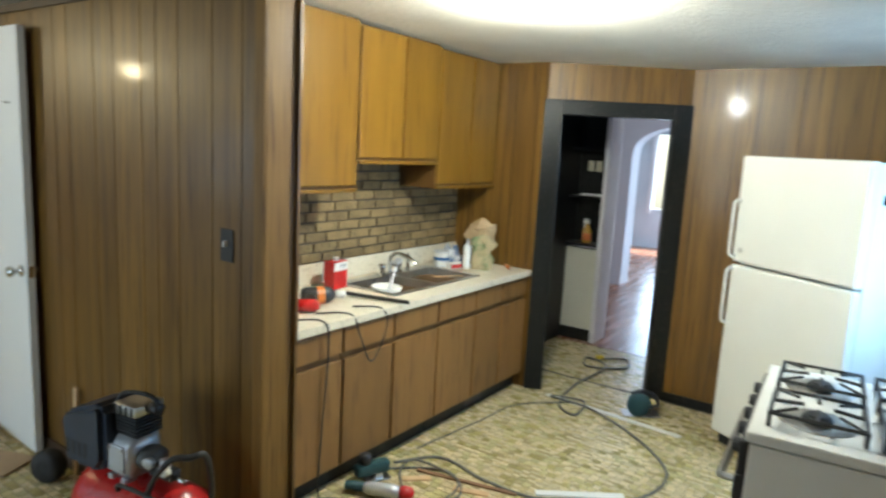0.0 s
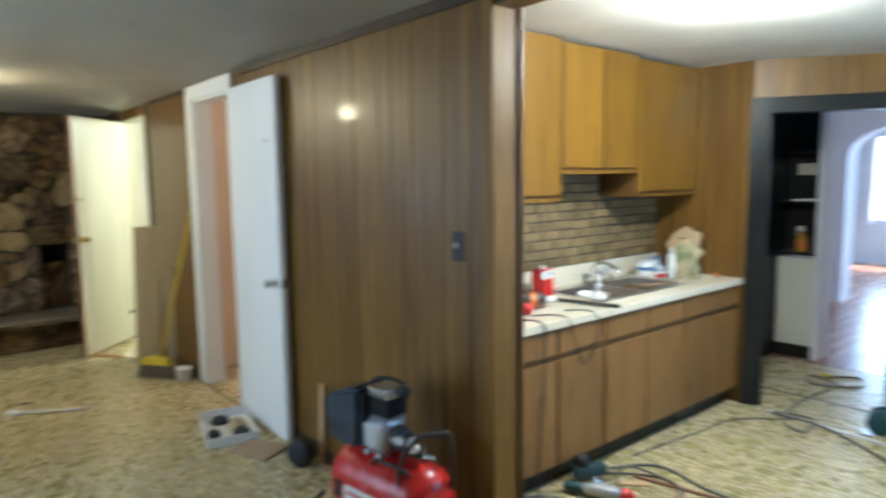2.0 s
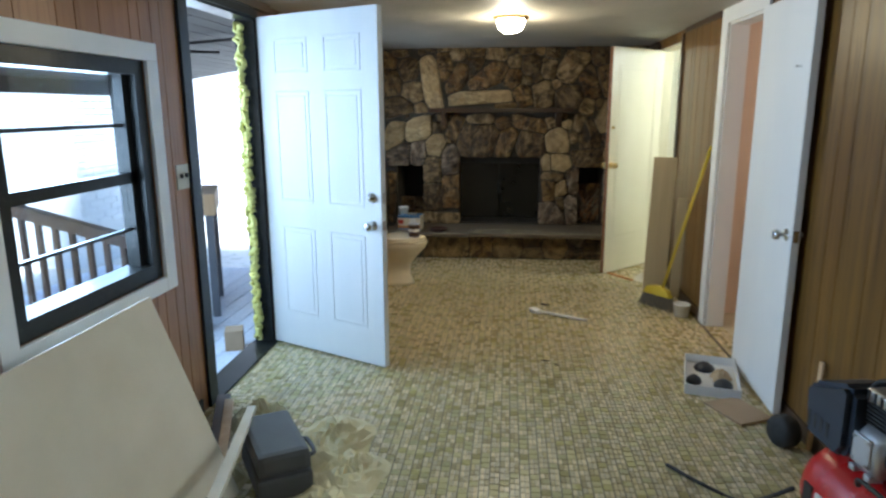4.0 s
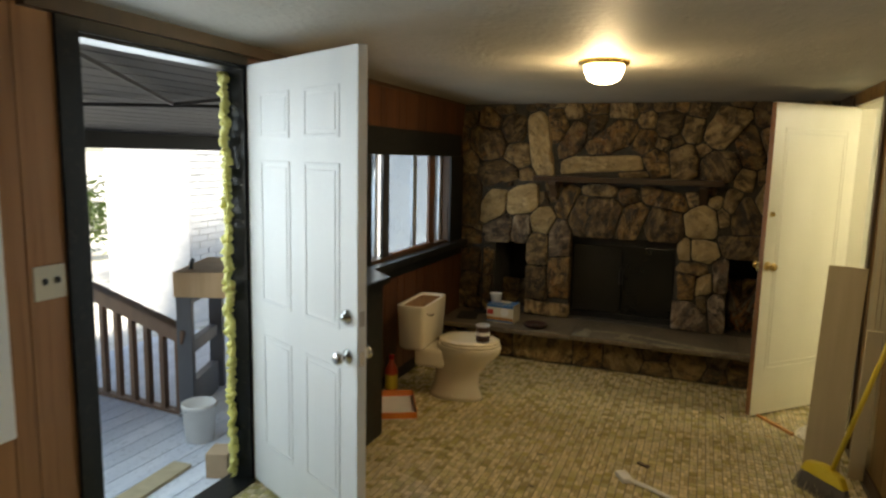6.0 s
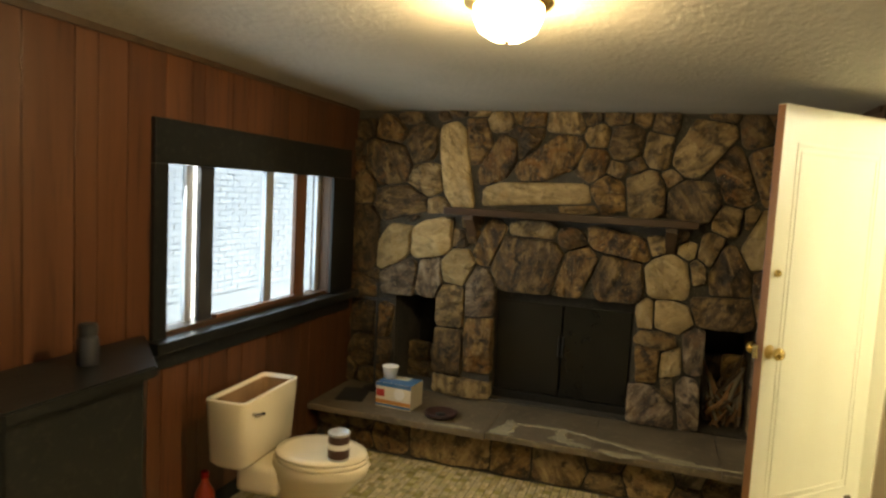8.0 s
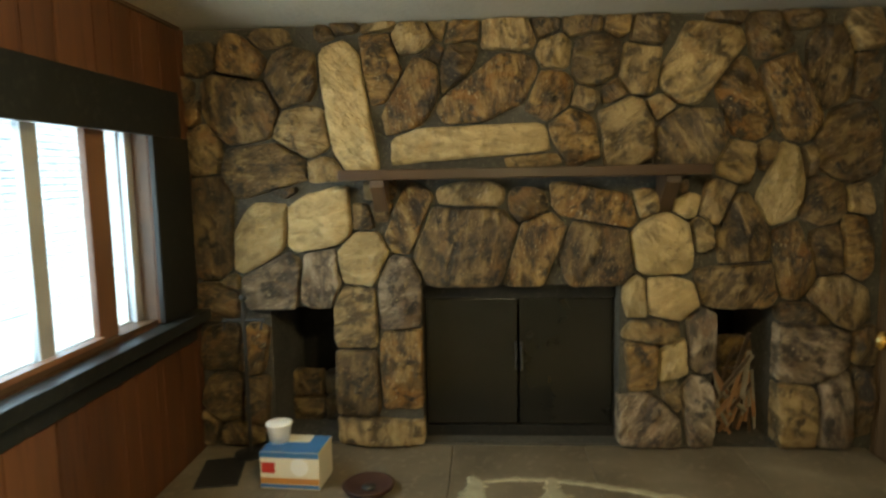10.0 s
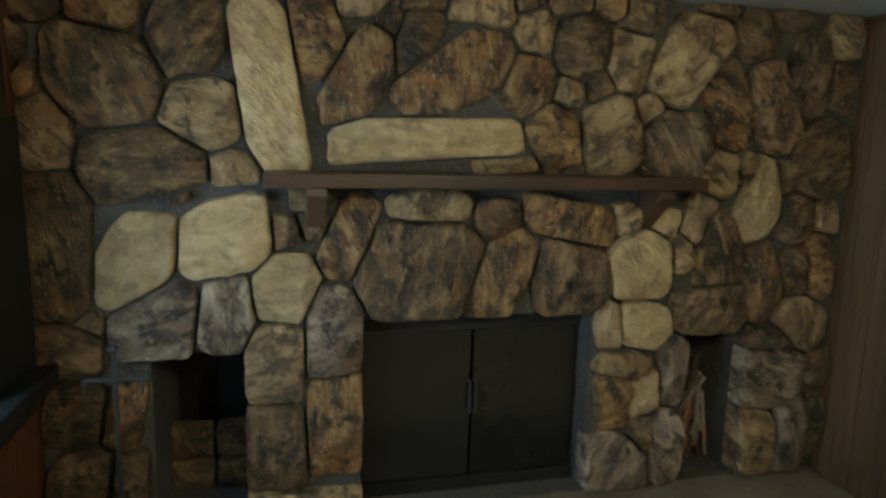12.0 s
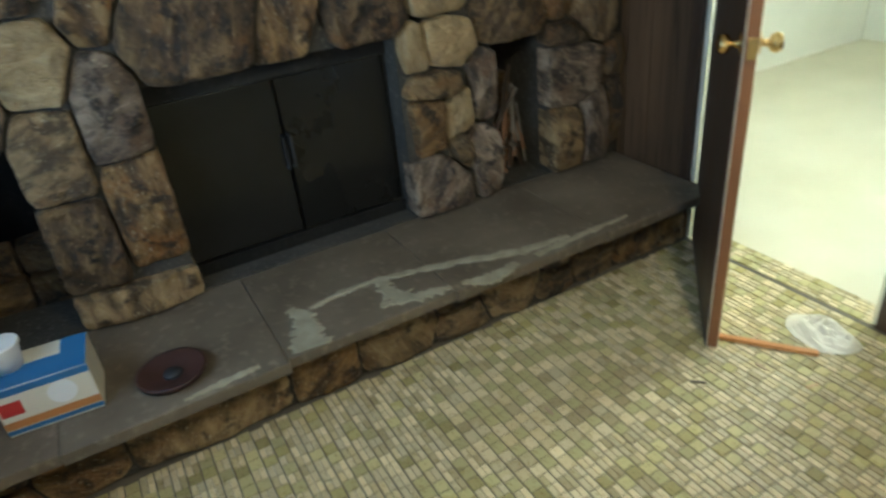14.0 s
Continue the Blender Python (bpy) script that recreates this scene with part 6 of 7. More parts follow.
for k in range(4):
    part("shroud_slot", box(-0.27 + 0.035 * k, -0.255 + 0.035 * k, -0.1215, -0.1195, 0.40, 0.47), BLACKPLASTIC, comp)
part("crankcase", loft([(rr(0.10, 0.13, -0.02, 0.02), 0.345), (rr(0.115, 0.15, -0.02, 0.025), 0.39), (rr(0.115, 0.15, -0.02, 0.025), 0.49), (rr(0.10, 0.12, -0.01, 0.02), 0.535)]), ALU, comp, "light grey cast metal crankcase", True)
part("crank_cover", box(-0.05, 0.035, -0.103, -0.094, 0.375, 0.505, 0.008), ALU, comp, "bolted square crankcase cover")
for x, z in ((-0.04, 0.39), (0.025, 0.39), (-0.04, 0.49), (0.025, 0.49)):
    part("bolt", lathe([(0.007, 0), (0.006, 0.005)], 8, m=pose(x, -0.103, z, 90, 0, 0)), STEEL, comp)
for x in (-0.045, 0.03):
    part("motor_foot", box(x - 0.014, x + 0.014, -0.10, -0.05, 0.325, 0.352, 0.004), ALU, comp)
part("motor_end", lathe([(0.055, 0), (0.06, 0.02), (0.055, 0.05), (0.03, 0.06)], 18, m=pose(0.05, -0.01, 0.43, 0, 90, 0)), CASEGREY, comp, "dull grey motor end", True)
for k in range(6):
    part("cooling_fin", box(-0.06, 0.06, -0.065, 0.055, 0.540 + 0.017 * k, 0.547 + 0.017 * k, 0.002), IRON, comp)
part("cylinder", box(-0.042, 0.042, -0.048, 0.04, 0.53, 0.64), IRON, comp)
part("cylinder_head", box(-0.06, 0.065, -0.07, 0.06, 0.638, 0.695, 0.012), STEEL, comp, "dull grey cylinder head", True)
for x in (-0.045, -0.015, 0.015, 0.045):
    part("head_rib", box(x - 0.004, x + 0.004, -0.074, -0.069, 0.645, 0.690), IRON, comp)
part("carry_handle", rod(cable([(-0.10, -0.03, 0.62), (-0.07, -0.02, 0.71), (0.02, -0.01, 0.735), (0.085, 0.0, 0.72), (0.10, 0.0, 0.69)]), 0.010, 8), RUBBER, comp, "black carry handle", True)
part("filter", lathe([(0.026, 0), (0.026, 0.045), (0.018, 0.05)], 14, m=pose(0.065, 0.0, 0.675, 0, 90, 0)), BLACKPLASTIC, comp, "", True)
part("manifold", box(0.10, 0.22, -0.05, 0.0, 0.37, 0.42, 0.008), IRON, comp)
for k, (x, z) in enumerate(((0.12, 0.44), (0.20, 0.43))):
    part("gauge", lathe([(0.026, 0), (0.026, 0.02), (0.02, 0.022)], 16, m=pose(x, -0.05, z, 90, 0, 0)), PAPERWHITE if k else ALU, comp, "round pressure gauge", True)
part("regulator_knob", lathe([(0.022, 0), (0.020, 0.035), (0.012, 0.04)], 12, m=pose(0.165, -0.025, 0.42)), ALU, comp, "", True)
part("outlet", lathe([(0.012, 0), (0.012, 0.05), (0.008, 0.055)], 10, m=pose(0.22, -0.03, 0.39, 0, 90, 0)), CHROME, comp, "", True)
part("tow_handle", rod(cable([(0.19, -0.11, 0.25), (0.17, -0.11, 0.42), (0.27, -0.10, 0.56), (0.33, -0.06, 0.575), (0.345, 0.0, 0.56), (0.31, 0.06, 0.40), (0.25, 0.08, 0.25)]), 0.011, 8), IRON, comp, "bent black steel handle", True)
part("guard_rail", rod(cable([(0.02, -0.115, 0.30), (0.05, -0.13, 0.345), (0.20, -0.13, 0.345), (0.22, -0.10, 0.30)]), 0.009, 6), IRON, comp, "", True)
for yv in (-0.13, 0.13):
    w = part("wheel", lathe([(0.03, -0.02), (0.105, -0.022), (0.112, -0.01), (0.112, 0.01), (0.105, 0.022), (0.03, 0.02)], 20, m=pose(-0.22, yv, 0.062, 90, 0, 0)), RUBBER, comp, "black rubber wheel", True)
    part("hub", lathe([(0.03, 0), (0.028, 0.024), (0.008, 0.026)], 12, m=pose(-0.22, yv, 0.062, 90, 0, 0)), ALU, w)
part("leg", box(0.15, 0.20, -0.08, 0.08, -0.05, 0.11, 0.006), RUBBER, comp)
for ob in comp.children:
    if ob.name.split(".")[0] in ("motor_shroud", "shroud_slot", "crankcase", "crank_cover", "bolt", "motor_foot", "motor_end", "cooling_fin", "cylinder", "cylinder_head", "head_rib", "carry_handle", "filter", "manifold", "gauge", "regulator_knob", "outlet", "guard_rail"):
        ob.location.z, ob.scale.z = 0.190 + 0.71 * ob.location.z, 0.71
ball = thing("rubber_wheel", "loose black rubber wheel lying by the door", "wheel", pose(-2.43, 1.745, 0.075, 0, 0, 20))
part("tyre", lathe([(0.02, -0.035), (0.065, -0.04), (0.075, -0.02), (0.075, 0.02), (0.065, 0.04), (0.02, 0.035)], 20, m=pose(0, 0, 0, 90, 0, 0)), RUBBER, ball, "", True)
part("hub", lathe([(0.022, -0.037), (0.022, 0.037)], 12, m=pose(0, 0, 0, 90, 0, 0)), IRON, ball)
strip = thing("wood_strip", "pale thin strip standing between door and wall", "wood strip", pose(-2.40, 1.845, 0, -2, 0, 0))
part("strip", box(-0.016, 0.016, -0.005, 0.005, 0.001, 0.42, 0.001), PINE, strip)

bin_tray = thing("tool_tray", "shallow white carton with dark tool parts on the floor", "tray", pose(-3.16, 1.64, 0.0, 0, 0, -14))
part("base", box(-0.24, 0.24, -0.14, 0.14, 0.001, 0.006), PAPERWHITE, bin_tray)
for a, b, c, d in ((-0.24, 0.24, 0.135, 0.14), (-0.24, 0.24, -0.14, -0.135), (0.235, 0.24, -0.135, 0.135), (-0.24, -0.235, -0.135, 0.135)):
    part("side", box(a, b, c, d, 0.006, 0.055), PAPERWHITE, bin_tray)
for x, y, s in ((-0.13, -0.03, 0.055), (0.08, -0.09, 0.04), (0.10, 0.06, 0.05)):
    t = thing("tool_part", "dark round tool part in the carton", "tool", bin_tray.matrix_world @ pose(x, y, 0.0065), "tool parts in the carton")
    part("disc", lathe([(s, 0), (s * 1.05, 0.012), (s * 0.8, 0.03), (s * 0.3, 0.045)], 14), BLACKPLASTIC, t, "", True)
pb = thing("paper_bag", "crumpled kraft paper in the carton", "paper", bin_tray.matrix_world @ pose(-0.01, 0.05, 0.0065))
part("sheet", crumple(0, 0, 0.09, 0.06, 0.05, 9), KRAFT, pb)
cb = thing("cardboard_sheet", "flat piece of brown cardboard on the floor", "cardboard", pose(-2.76, 1.66, 0.001, 0, 0, 24))
part("sheet", box(-0.13, 0.13, -0.10, 0.10, 0, 0.012, 0.001), CARD, cb)
hose = thing("air_hose", "thin black hose lying beside the compressor", "hose")
part("tube", rod(cable([(-1.75, 1.50, 0.20), (-1.95, 1.42, 0.010), (-2.05, 1.30, 0.010), (-2.2, 1.18, 0.010)]), 0.008, 6), RUBBER, hose, "", True)

# junk along the outer wall
panel = thing("white_board", "large white panel leaning on the outer wall", "panel", pose(-1.62, -0.58, 0.004, 0, 0, 0) @ pose(0, 0, 0, -22 + 42, 0, 0))
part("sheet", box(-0.22, 1.1, -0.008, 0.008, 0, 0.86, 0.002), CREAMCARD, panel)
for (a, b, c, d, w, h, mt, lb) in ((-2.62, -0.98, -1.25, -0.45, 0.035, 0.06, DARKWOOD, "long dark stained board on the junk by the wall"), (-2.55, -0.92, -1.2, -0.40, 0.022, 0.07, PINE, "long bare pine strip on the junk by the wall"), (-2.22, -0.66, -1.1, -0.36, 0.020, 0.20, CREAMCARD, "long cream strip propped over the tool case")):
    ln = math.hypot(c - a, d - b)
    bd = thing("board", lb, "board", pose(a, b, h - 0.03, 0, -8 if h > 0.1 else -3, math.degrees(math.atan2(d - b, c - a))), "boards by the outer wall")
    part("board", box(0, ln, -w, w, 0, 0.022, 0.003), mt, bd)
case = thing("tool_case", "grey black plastic tool case on the floor", "tool case", pose(-1.98, -0.47, 0.001, 0, 0, 32))
part("base", box(-0.20, 0.20, -0.11, 0.11, 0, 0.10, 0.015), CASEGREY, case)
part("lid", box(-0.195, 0.195, -0.105, 0.105, 0.103, 0.20, 0.025), CASEGREY, case)
for x in (-0.11, 0.11):
    part("latch", box(x - 0.02, x + 0.02, 0.109, 0.118, 0.07, 0.13, 0.003), BLACKPLASTIC, case)
part("handle", rod(cable([(-0.07, 0.105, 0.10), (-0.06, 0.15, 0.10), (0.06, 0.15, 0.10), (0.07, 0.105, 0.10)]), 0.010, 8), BLACKPLASTIC, case, "", True)
for k, (cx, cy, rx, ry, h) in enumerate(((-2.25, -0.30, 0.28, 0.20, 0.07), (-2.0, -0.16, 0.22, 0.16, 0.06), (-2.45, -0.72, 0.16, 0.14, 0.09), (-1.72, -0.22, 0.22, 0.14, 0.06), (-1.85, -0.72, 0.2, 0.15, 0.08))):
    c = thing("drop_cloth", "crumpled yellowed drop cloth on the floor", "cloth", None, "drop cloths by the tool case")
    part("cloth", crumple(cx, cy, rx, ry, h, 20 + k, 22, 9), RAG, c)

# ---- on the worktop ----
W = CT + 0.0015
tin = can(pose(-1.86, 3.95, W), 0.050, 0.105, PAPERWHITE, BLUEINK, "white and blue quart paint can on the worktop")
rc = thing("thinner_can", "red and white rectangular solvent can on the worktop", "can", pose(-1.86, 2.965, W, 0, 0, 8))
part("body", box(-0.035, 0.035, -0.06, 0.06, 0, 0.15, 0.004), RED, rc)
part("label", box(0.0352, 0.036, -0.058, 0.058, 0.10, 0.145), PAPERWHITE, rc, "white label with dark unreadable marks")
word = bpy.data.curves.new("word", "FONT")
word.body, word.size, word.extrude = "TSP", 0.034, 0.0004
word.materials.append(BLACKPLASTIC)
ob = new("word", word)
ob.parent, ob.matrix_local = rc, pose(0.0364, -0.012, 0.110, 90, 0, 90)
part("cap", lathe([(0.014, 0.15), (0.014, 0.168)], 10), PAPERWHITE, rc)
bag = thing("paper_bag", "crumpled green and brown bag on the worktop", "bag", pose(-1.63, 4.08, W, 0, 0, 20))
part("bag", rumple(loft([(rr(0.12, 0.10, 0, 0.02), 0), (rr(0.14, 0.11, 0.01, 0.02), 0.06), (rr(0.11, 0.09, 0.0, 0.03), 0.13), (rr(0.15, 0.09, 0.02, 0.03), 0.18), (rr(0.06, 0.03, 0.03, 0.01), 0.21)]), 0.035, 14, 3), GREENBAG, bag)
bag2 = thing("paper_bag", "brown kraft bag slumped beside the green bag", "bag", pose(-1.74, 4.22, W, 0, 0, -20))
part("bag", rumple(loft([(rr(0.14, 0.12, 0, 0.02), 0), (rr(0.17, 0.14, 0.01, 0.03), 0.12), (rr(0.19, 0.14, 0.02, 0.03), 0.22), (rr(0.16, 0.11, 0.0, 0.03), 0.28), (rr(0.06, 0.05, 0.02, 0.02), 0.30)]), 0.045, 13, 7), KRAFT, bag2)
bag3 = thing("plastic_bag", "blue and white plastic bag behind the cans", "bag", pose(-1.90, 4.12, W))
part("bag", crumple(0, 0, 0.10, 0.08, 0.11, 41), BLUEBAG, bag3)
sml = thing("carton", "small red and white carton on the worktop", "box", pose(-1.755, 3.985, W, 0, 0, -20))
part("body", box(-0.03, 0.03, -0.07, 0.07, 0, 0.035, 0.002), PAPERWHITE, sml)
part("red_face", box(0.0303, 0.031, -0.068, 0.068, 0.004, 0.03), REDINK, sml)
tube = thing("caulk_tube", "white caulk tube leaning on the bag", "tube", pose(-1.67, 3.96, W + 0.01, -20, 0, 30))
part("body", lathe([(0.024, 0), (0.024, 0.15), (0.010, 0.16), (0.006, 0.20)], 14), PAPERWHITE, tube, "", True)
scr = thing("screwdriver", "orange handled tool at the back of the worktop", "screwdriver", pose(-1.56, 4.29, W + 0.012, 90, 0, 40))
part("grip", lathe([(0.010, 0), (0.013, 0.03), (0.012, 0.10), (0.006, 0.11)], 10), ORANGE, scr, "", True)
part("blade", rod([(0, 0, 0.10), (0, 0, 0.20)], 0.004, 6), STEEL, scr)
bowl = thing("bowl", "white bowl with a long grey brush in the sink", "bowl", pose(-1.68, 3.18, CT - 0.06))
part("bowl", lathe([(0.04, 0), (0.07, 0.02), (0.085, 0.07), (0.079, 0.07), (0.064, 0.024), (0.004, 0.01)], 22), PAPERWHITE, bowl, "", True)
part("stand", lathe([(0.05, -0.088), (0.045, 0.002)], 12), STEEL, bowl)
brush = thing("dish_brush", "grey long handled brush standing in the bowl", "brush")
part("handle", rod([(-1.68, 3.19, CT - 0.04), (-1.72, 3.32, CT + 0.12)], 0.008, 6), ALU, brush)
part("head", box(-0.02, 0.02, -0.03, 0.03, 0, 0.02, 0.005, m=pose(-1.72, 3.32, CT + 0.115, 30, 0, 0)), ALU, brush)
stick = thing("paint_stick", "bare wooden stir stick across the sink rim", "stick", pose(-1.60, 3.66, CT + 0.012, 0, 0, 60))
part("stick", box(-0.10, 0.10, -0.012, 0.012, 0, 0.004, 0.001), PINE, stick)
pry = thing("pry_bar", "dark rusty pry bar overhanging the worktop edge", "pry bar")
part("bar", rod([(-1.72, 2.86, W + 0.016), (-1.345, 2.955, W + 0.014)], 0.011, 6), IRON, pry)
part("claw", box(-0.05, 0.03, -0.015, 0.015, 0, 0.010, 0.003, m=pose(-1.74, 2.855, W + 0.012, 0, 0, 14)), RUSTY, pry)
drill = thing("power_drill", "black and orange corded power drill on the worktop", "drill", pose(-1.66, 2.66, W + 0.043, 0, 0, 60))
part("motor", lathe([(0.030, -0.09), (0.042, -0.075), (0.042, 0.03), (0.034, 0.05), (0.02, 0.07)], 16, m=pose(0, 0, 0, 0, 90, 0)), BLACKPLASTIC, drill, "", True)
part("collar", lathe([(0.043, -0.02), (0.043, 0.015)], 16, m=pose(0, 0, 0, 0, 90, 0)), ORANGE, drill)
part("chuck", lathe([(0.018, 0.07), (0.020, 0.11), (0.012, 0.125)], 12, m=pose(0, 0, 0, 0, 90, 0)), PAPERWHITE, drill, "", True)
part("grip", box(-0.085, -0.045, -0.14, -0.02, -0.02, 0.018, 0.010), BLACKPLASTIC, drill)
rt = thing("power_tool", "small red power tool on the worktop", "power tool", pose(-1.60, 2.50, W + 0.03))
part("body", lathe([(0.02, -0.05), (0.03, -0.04), (0.03, 0.05), (0.015, 0.07)], 14, m=pose(0, 0, 0, 0, 90, 40)), RED, rt, "", True)
for pts, lb in (([(-1.50, 2.32, W + 0.012), (-1.39, 2.42, W + 0.010), (-1.378, 2.44, 0.70), (-1.385, 2.42, 0.35), (-1.38, 2.40, 0.05), (-1.30, 2.38, 0.008)], "black cord hanging over the cabinet front"),
                ([(-1.52, 2.50, W + 0.008), (-1.40, 2.60, W + 0.008), (-1.376, 2.64, 0.72), (-1.376, 2.72, 0.58), (-1.376, 2.80, 0.66), (-1.376, 2.83, 0.76), (-1.40, 2.80, W + 0.006), (-1.50, 2.72, W + 0.006)], "black cord looped over the worktop edge")):
    c = thing("drill_cable", lb, "cord")
    part("cord", rod(cable(pts), 0.004, 6), RUBBER, c, "", True)

# ---- on the kitchen floor ----
for pts, r, lb in (([(-1.20, 5.3, 0.008), (-1.05, 5.42, 0.008), (-0.98, 5.2, 0.008), (-1.22, 5.05, 0.008), (-1.3, 5.25, 0.008), (-1.10, 5.12, 0.01), (-1.12, 4.6, 0.008), (-1.05, 4.2, 0.008), (-0.9, 4.1, 0.008), (-0.95, 4.35, 0.008), (-1.15, 4.28, 0.01), (-0.85, 4.25, 0.012), (-0.45, 4.0, 0.008), (-0.22, 3.7, 0.008), (-0.28, 3.35, 0.008), (-0.6, 3.08, 0.008), (-0.9, 3.05, 0.008), (-1.2, 3.1, 0.008), (-1.35, 2.9, 0.008)], 0.008, "long grey extension cord snaking over the kitchen floor"),
                   ([(-1.25, 2.62, 0.02), (-1.35, 2.8, 0.008), (-1.1, 3.0, 0.010), (-0.92, 2.85, 0.008), (-1.05, 2.68, 0.008), (-1.25, 2.82, 0.012), (-1.28, 2.98, 0.016), (-1.0, 2.95, 0.018), (-0.96, 2.75, 0.010), (-1.12, 2.55, 0.008), (-1.35, 2.45, 0.008), (-1.42, 2.30, 0.008), (-1.2, 2.25, 0.008), (-1.0, 2.45, 0.008)], 0.006, "tangled dark tool cord on the kitchen floor"),
                   ([(-0.98, 4.30, 0.008), (-1.25, 4.0, 0.008), (-1.3, 3.6, 0.008), (-1.36, 3.1, 0.008)], 0.004, "thin black cord along the cabinets")):
    c = thing("extension_cord", lb, "cord")
    part("cord", rod(cable(pts, 10), r, 6), CORDGREY, c, "", True)
plug = thing("cord_plug", "yellow plug end of the extension cord", "plug", pose(-1.22, 5.30, 0.002, 0, 0, 40))
part("plug", box(-0.03, 0.03, -0.016, 0.016, 0, 0.03, 0.006), YELLOW, plug)
saw = thing("circular_saw", "dark teal circular saw on the kitchen floor", "circular saw", pose(-0.60, 4.42, 0.004, 0, 0, 35) @ Matrix.Scale(0.82, 4))
part("shoe_plate", box(-0.14, 0.14, -0.07, 0.07, 0.0, 0.006, 0.001), STEEL, saw)
part("blade_guard", lathe([(0.02, -0.018), (0.085, -0.02), (0.092, -0.01), (0.092, 0.01), (0.085, 0.02), (0.02, 0.018)], 24, m=pose(-0.03, -0.05, 0.09, 90, 0, 0)), TEAL, saw, "", True)
part("motor", lathe([(0.045, 0), (0.05, 0.02), (0.05, 0.10), (0.035, 0.12)], 18, m=pose(-0.03, -0.03, 0.09, -90, 0, 0)), TEAL, saw, "", True)
part("handle", rod(cable([(-0.08, -0.01, 0.16), (0.0, -0.01, 0.185), (0.09, -0.01, 0.15), (0.13, -0.01, 0.08), (0.06, -0.01, 0.06)]), 0.017, 8), BLACKPLASTIC, saw, "black rubber grip", True)
for a, b, c, d, w, mt, lb in ((-1.19, 4.30, -0.30, 4.235, 0.016, PAPERWHITE, "long white moulding strip on the kitchen floor"), (-0.66, 3.11, -0.32, 3.36, 0.022, PAPERWHITE, "short white moulding strip on the kitchen floor"), (-1.22, 2.92, -0.72, 3.04, 0.012, RUSTWOOD, "brown wood lath on the kitchen floor"), (-0.98, 2.89, -0.82, 2.95, 0.018, PINE, "orange pine offcut on the kitchen floor"), (-0.80, 2.89, -0.66, 3.02, 0.012, RUSTWOOD, "short brown lath on the kitchen floor"), (-1.22, 2.80, -1.12, 2.90, 0.02, PINE, "small pine offcut on the kitchen floor")):
    s = thing("wood_strip", lb, "wood strip", pose((a + c) / 2, (b + d) / 2, 0.001, 0, 0, math.degrees(math.atan2(d - b, c - a))), "strips on the kitchen floor")
    ln = math.hypot(c - a, d - b) / 2
    part("strip", box(-ln, ln, -w, w, 0, 0.010, 0.002), mt, s)
gr = thing("angle_grinder", "grey angle grinder with a red nose on the kitchen floor", "grinder", pose(-1.17, 2.63, 0.036, 0, 0, 25))
part("body", lathe([(0.022, -0.11), (0.030, -0.09), (0.032, 0.03), (0.026, 0.06)], 16, m=pose(0, 0, 0, 0, 90, 0)), ALU, gr, "", True)
part("nose", lathe([(0.028, 0.06), (0.034, 0.075), (0.030, 0.115), (0.012, 0.125)], 16, m=pose(0, 0, 0, 0, 90, 0)), RED, gr, "red front housing", True)
part("rear_grip", lathe([(0.016, -0.20), (0.022, -0.19), (0.022, -0.11)], 12, m=pose(0, 0, 0, 0, 90, 0)), TEAL, gr, "", True)
jig = thing("jigsaw", "dark green tool lying against the toe kick", "power tool", pose(-1.33, 2.72, 0.001, 0, 0, 70))
part("body", box(-0.10, 0.08, -0.03, 0.03, 0.03, 0.09, 0.02), TEAL, jig)
part("foot", box(-0.04, 0.08, -0.035, 0.035, 0, 0.006), STEEL, jig)
part("post", box(0.0, 0.04, -0.02, 0.02, 0.006, 0.035), STEEL, jig)
part("bulge", lathe([(0.02, 0), (0.032, 0.02), (0.028, 0.05), (0.01, 0.06)], 14, m=pose(-0.05, 0, 0.085)), BLACKPLASTIC, jig, "", True)
vent = thing("floor_register", "small grey vent on the toe kick", "vent", pose(CF - 0.0445, 3.80, 0.05))
part("plate", box(0, 0.006, -0.10, 0.10, -0.03, 0.03, 0.002), ALUDARK, vent)

# shelves beyond the kitchen door
for z in (0.846, 1.253, 1.65):
    structure("shelf", box(-1.757, -1.475, 5.66, 5.858, z - 0.022, z, 0.003), BLACKWOOD, "black built-in shelf board")
spray = thing("spray_bottle", "amber spray bottle with a white trigger on the shelf", "spray bottle", pose(-1.60, 5.74, 0.847))
part("body", lathe([(0.038, 0), (0.040, 0.01), (0.040, 0.10), (0.018, 0.15), (0.014, 0.165)], 16), AMBER, spray, "", True)
part("label", lathe([(0.0405, 0.025), (0.0405, 0.085)], 16), ORANGE, spray)
part("trigger", box(-0.035, 0.015, -0.012, 0.012, 0.165, 0.205, 0.006), PAPERWHITE, spray)
part("lever", rod([(-0.02, 0, 0.17), (-0.04, 0, 0.13)], 0.005, 6), PAPERWHITE, spray)
for yv in (5.735, 5.77):
    sw = thing("outlet_plate", "yellowed outlet plate at the back of the shelf", "outlet", pose(-1.66 + (0.07 if yv > 5.75 else 0), 5.858, 1.50), "outlets over the shelf")
    part("plate", box(-0.027, 0.027, -0.005, 0, -0.045, 0.045, 0.002), IVORY, sw)
pap = thing("paper_stack", "few pale papers lying on the middle shelf", "papers", pose(-1.58, 5.74, 1.254, 0, 0, 10))
part("sheets", box(-0.09, 0.09, -0.06, 0.06, 0, 0.012, 0.001), PAPERWHITE, pap)

# ---- porch and yard ----
structure("ground", box(-400, 400, -700, SOUTH - 0.5, -0.75, -0.55), GRAVEL, "pale trampled gravel and dry grass yard")
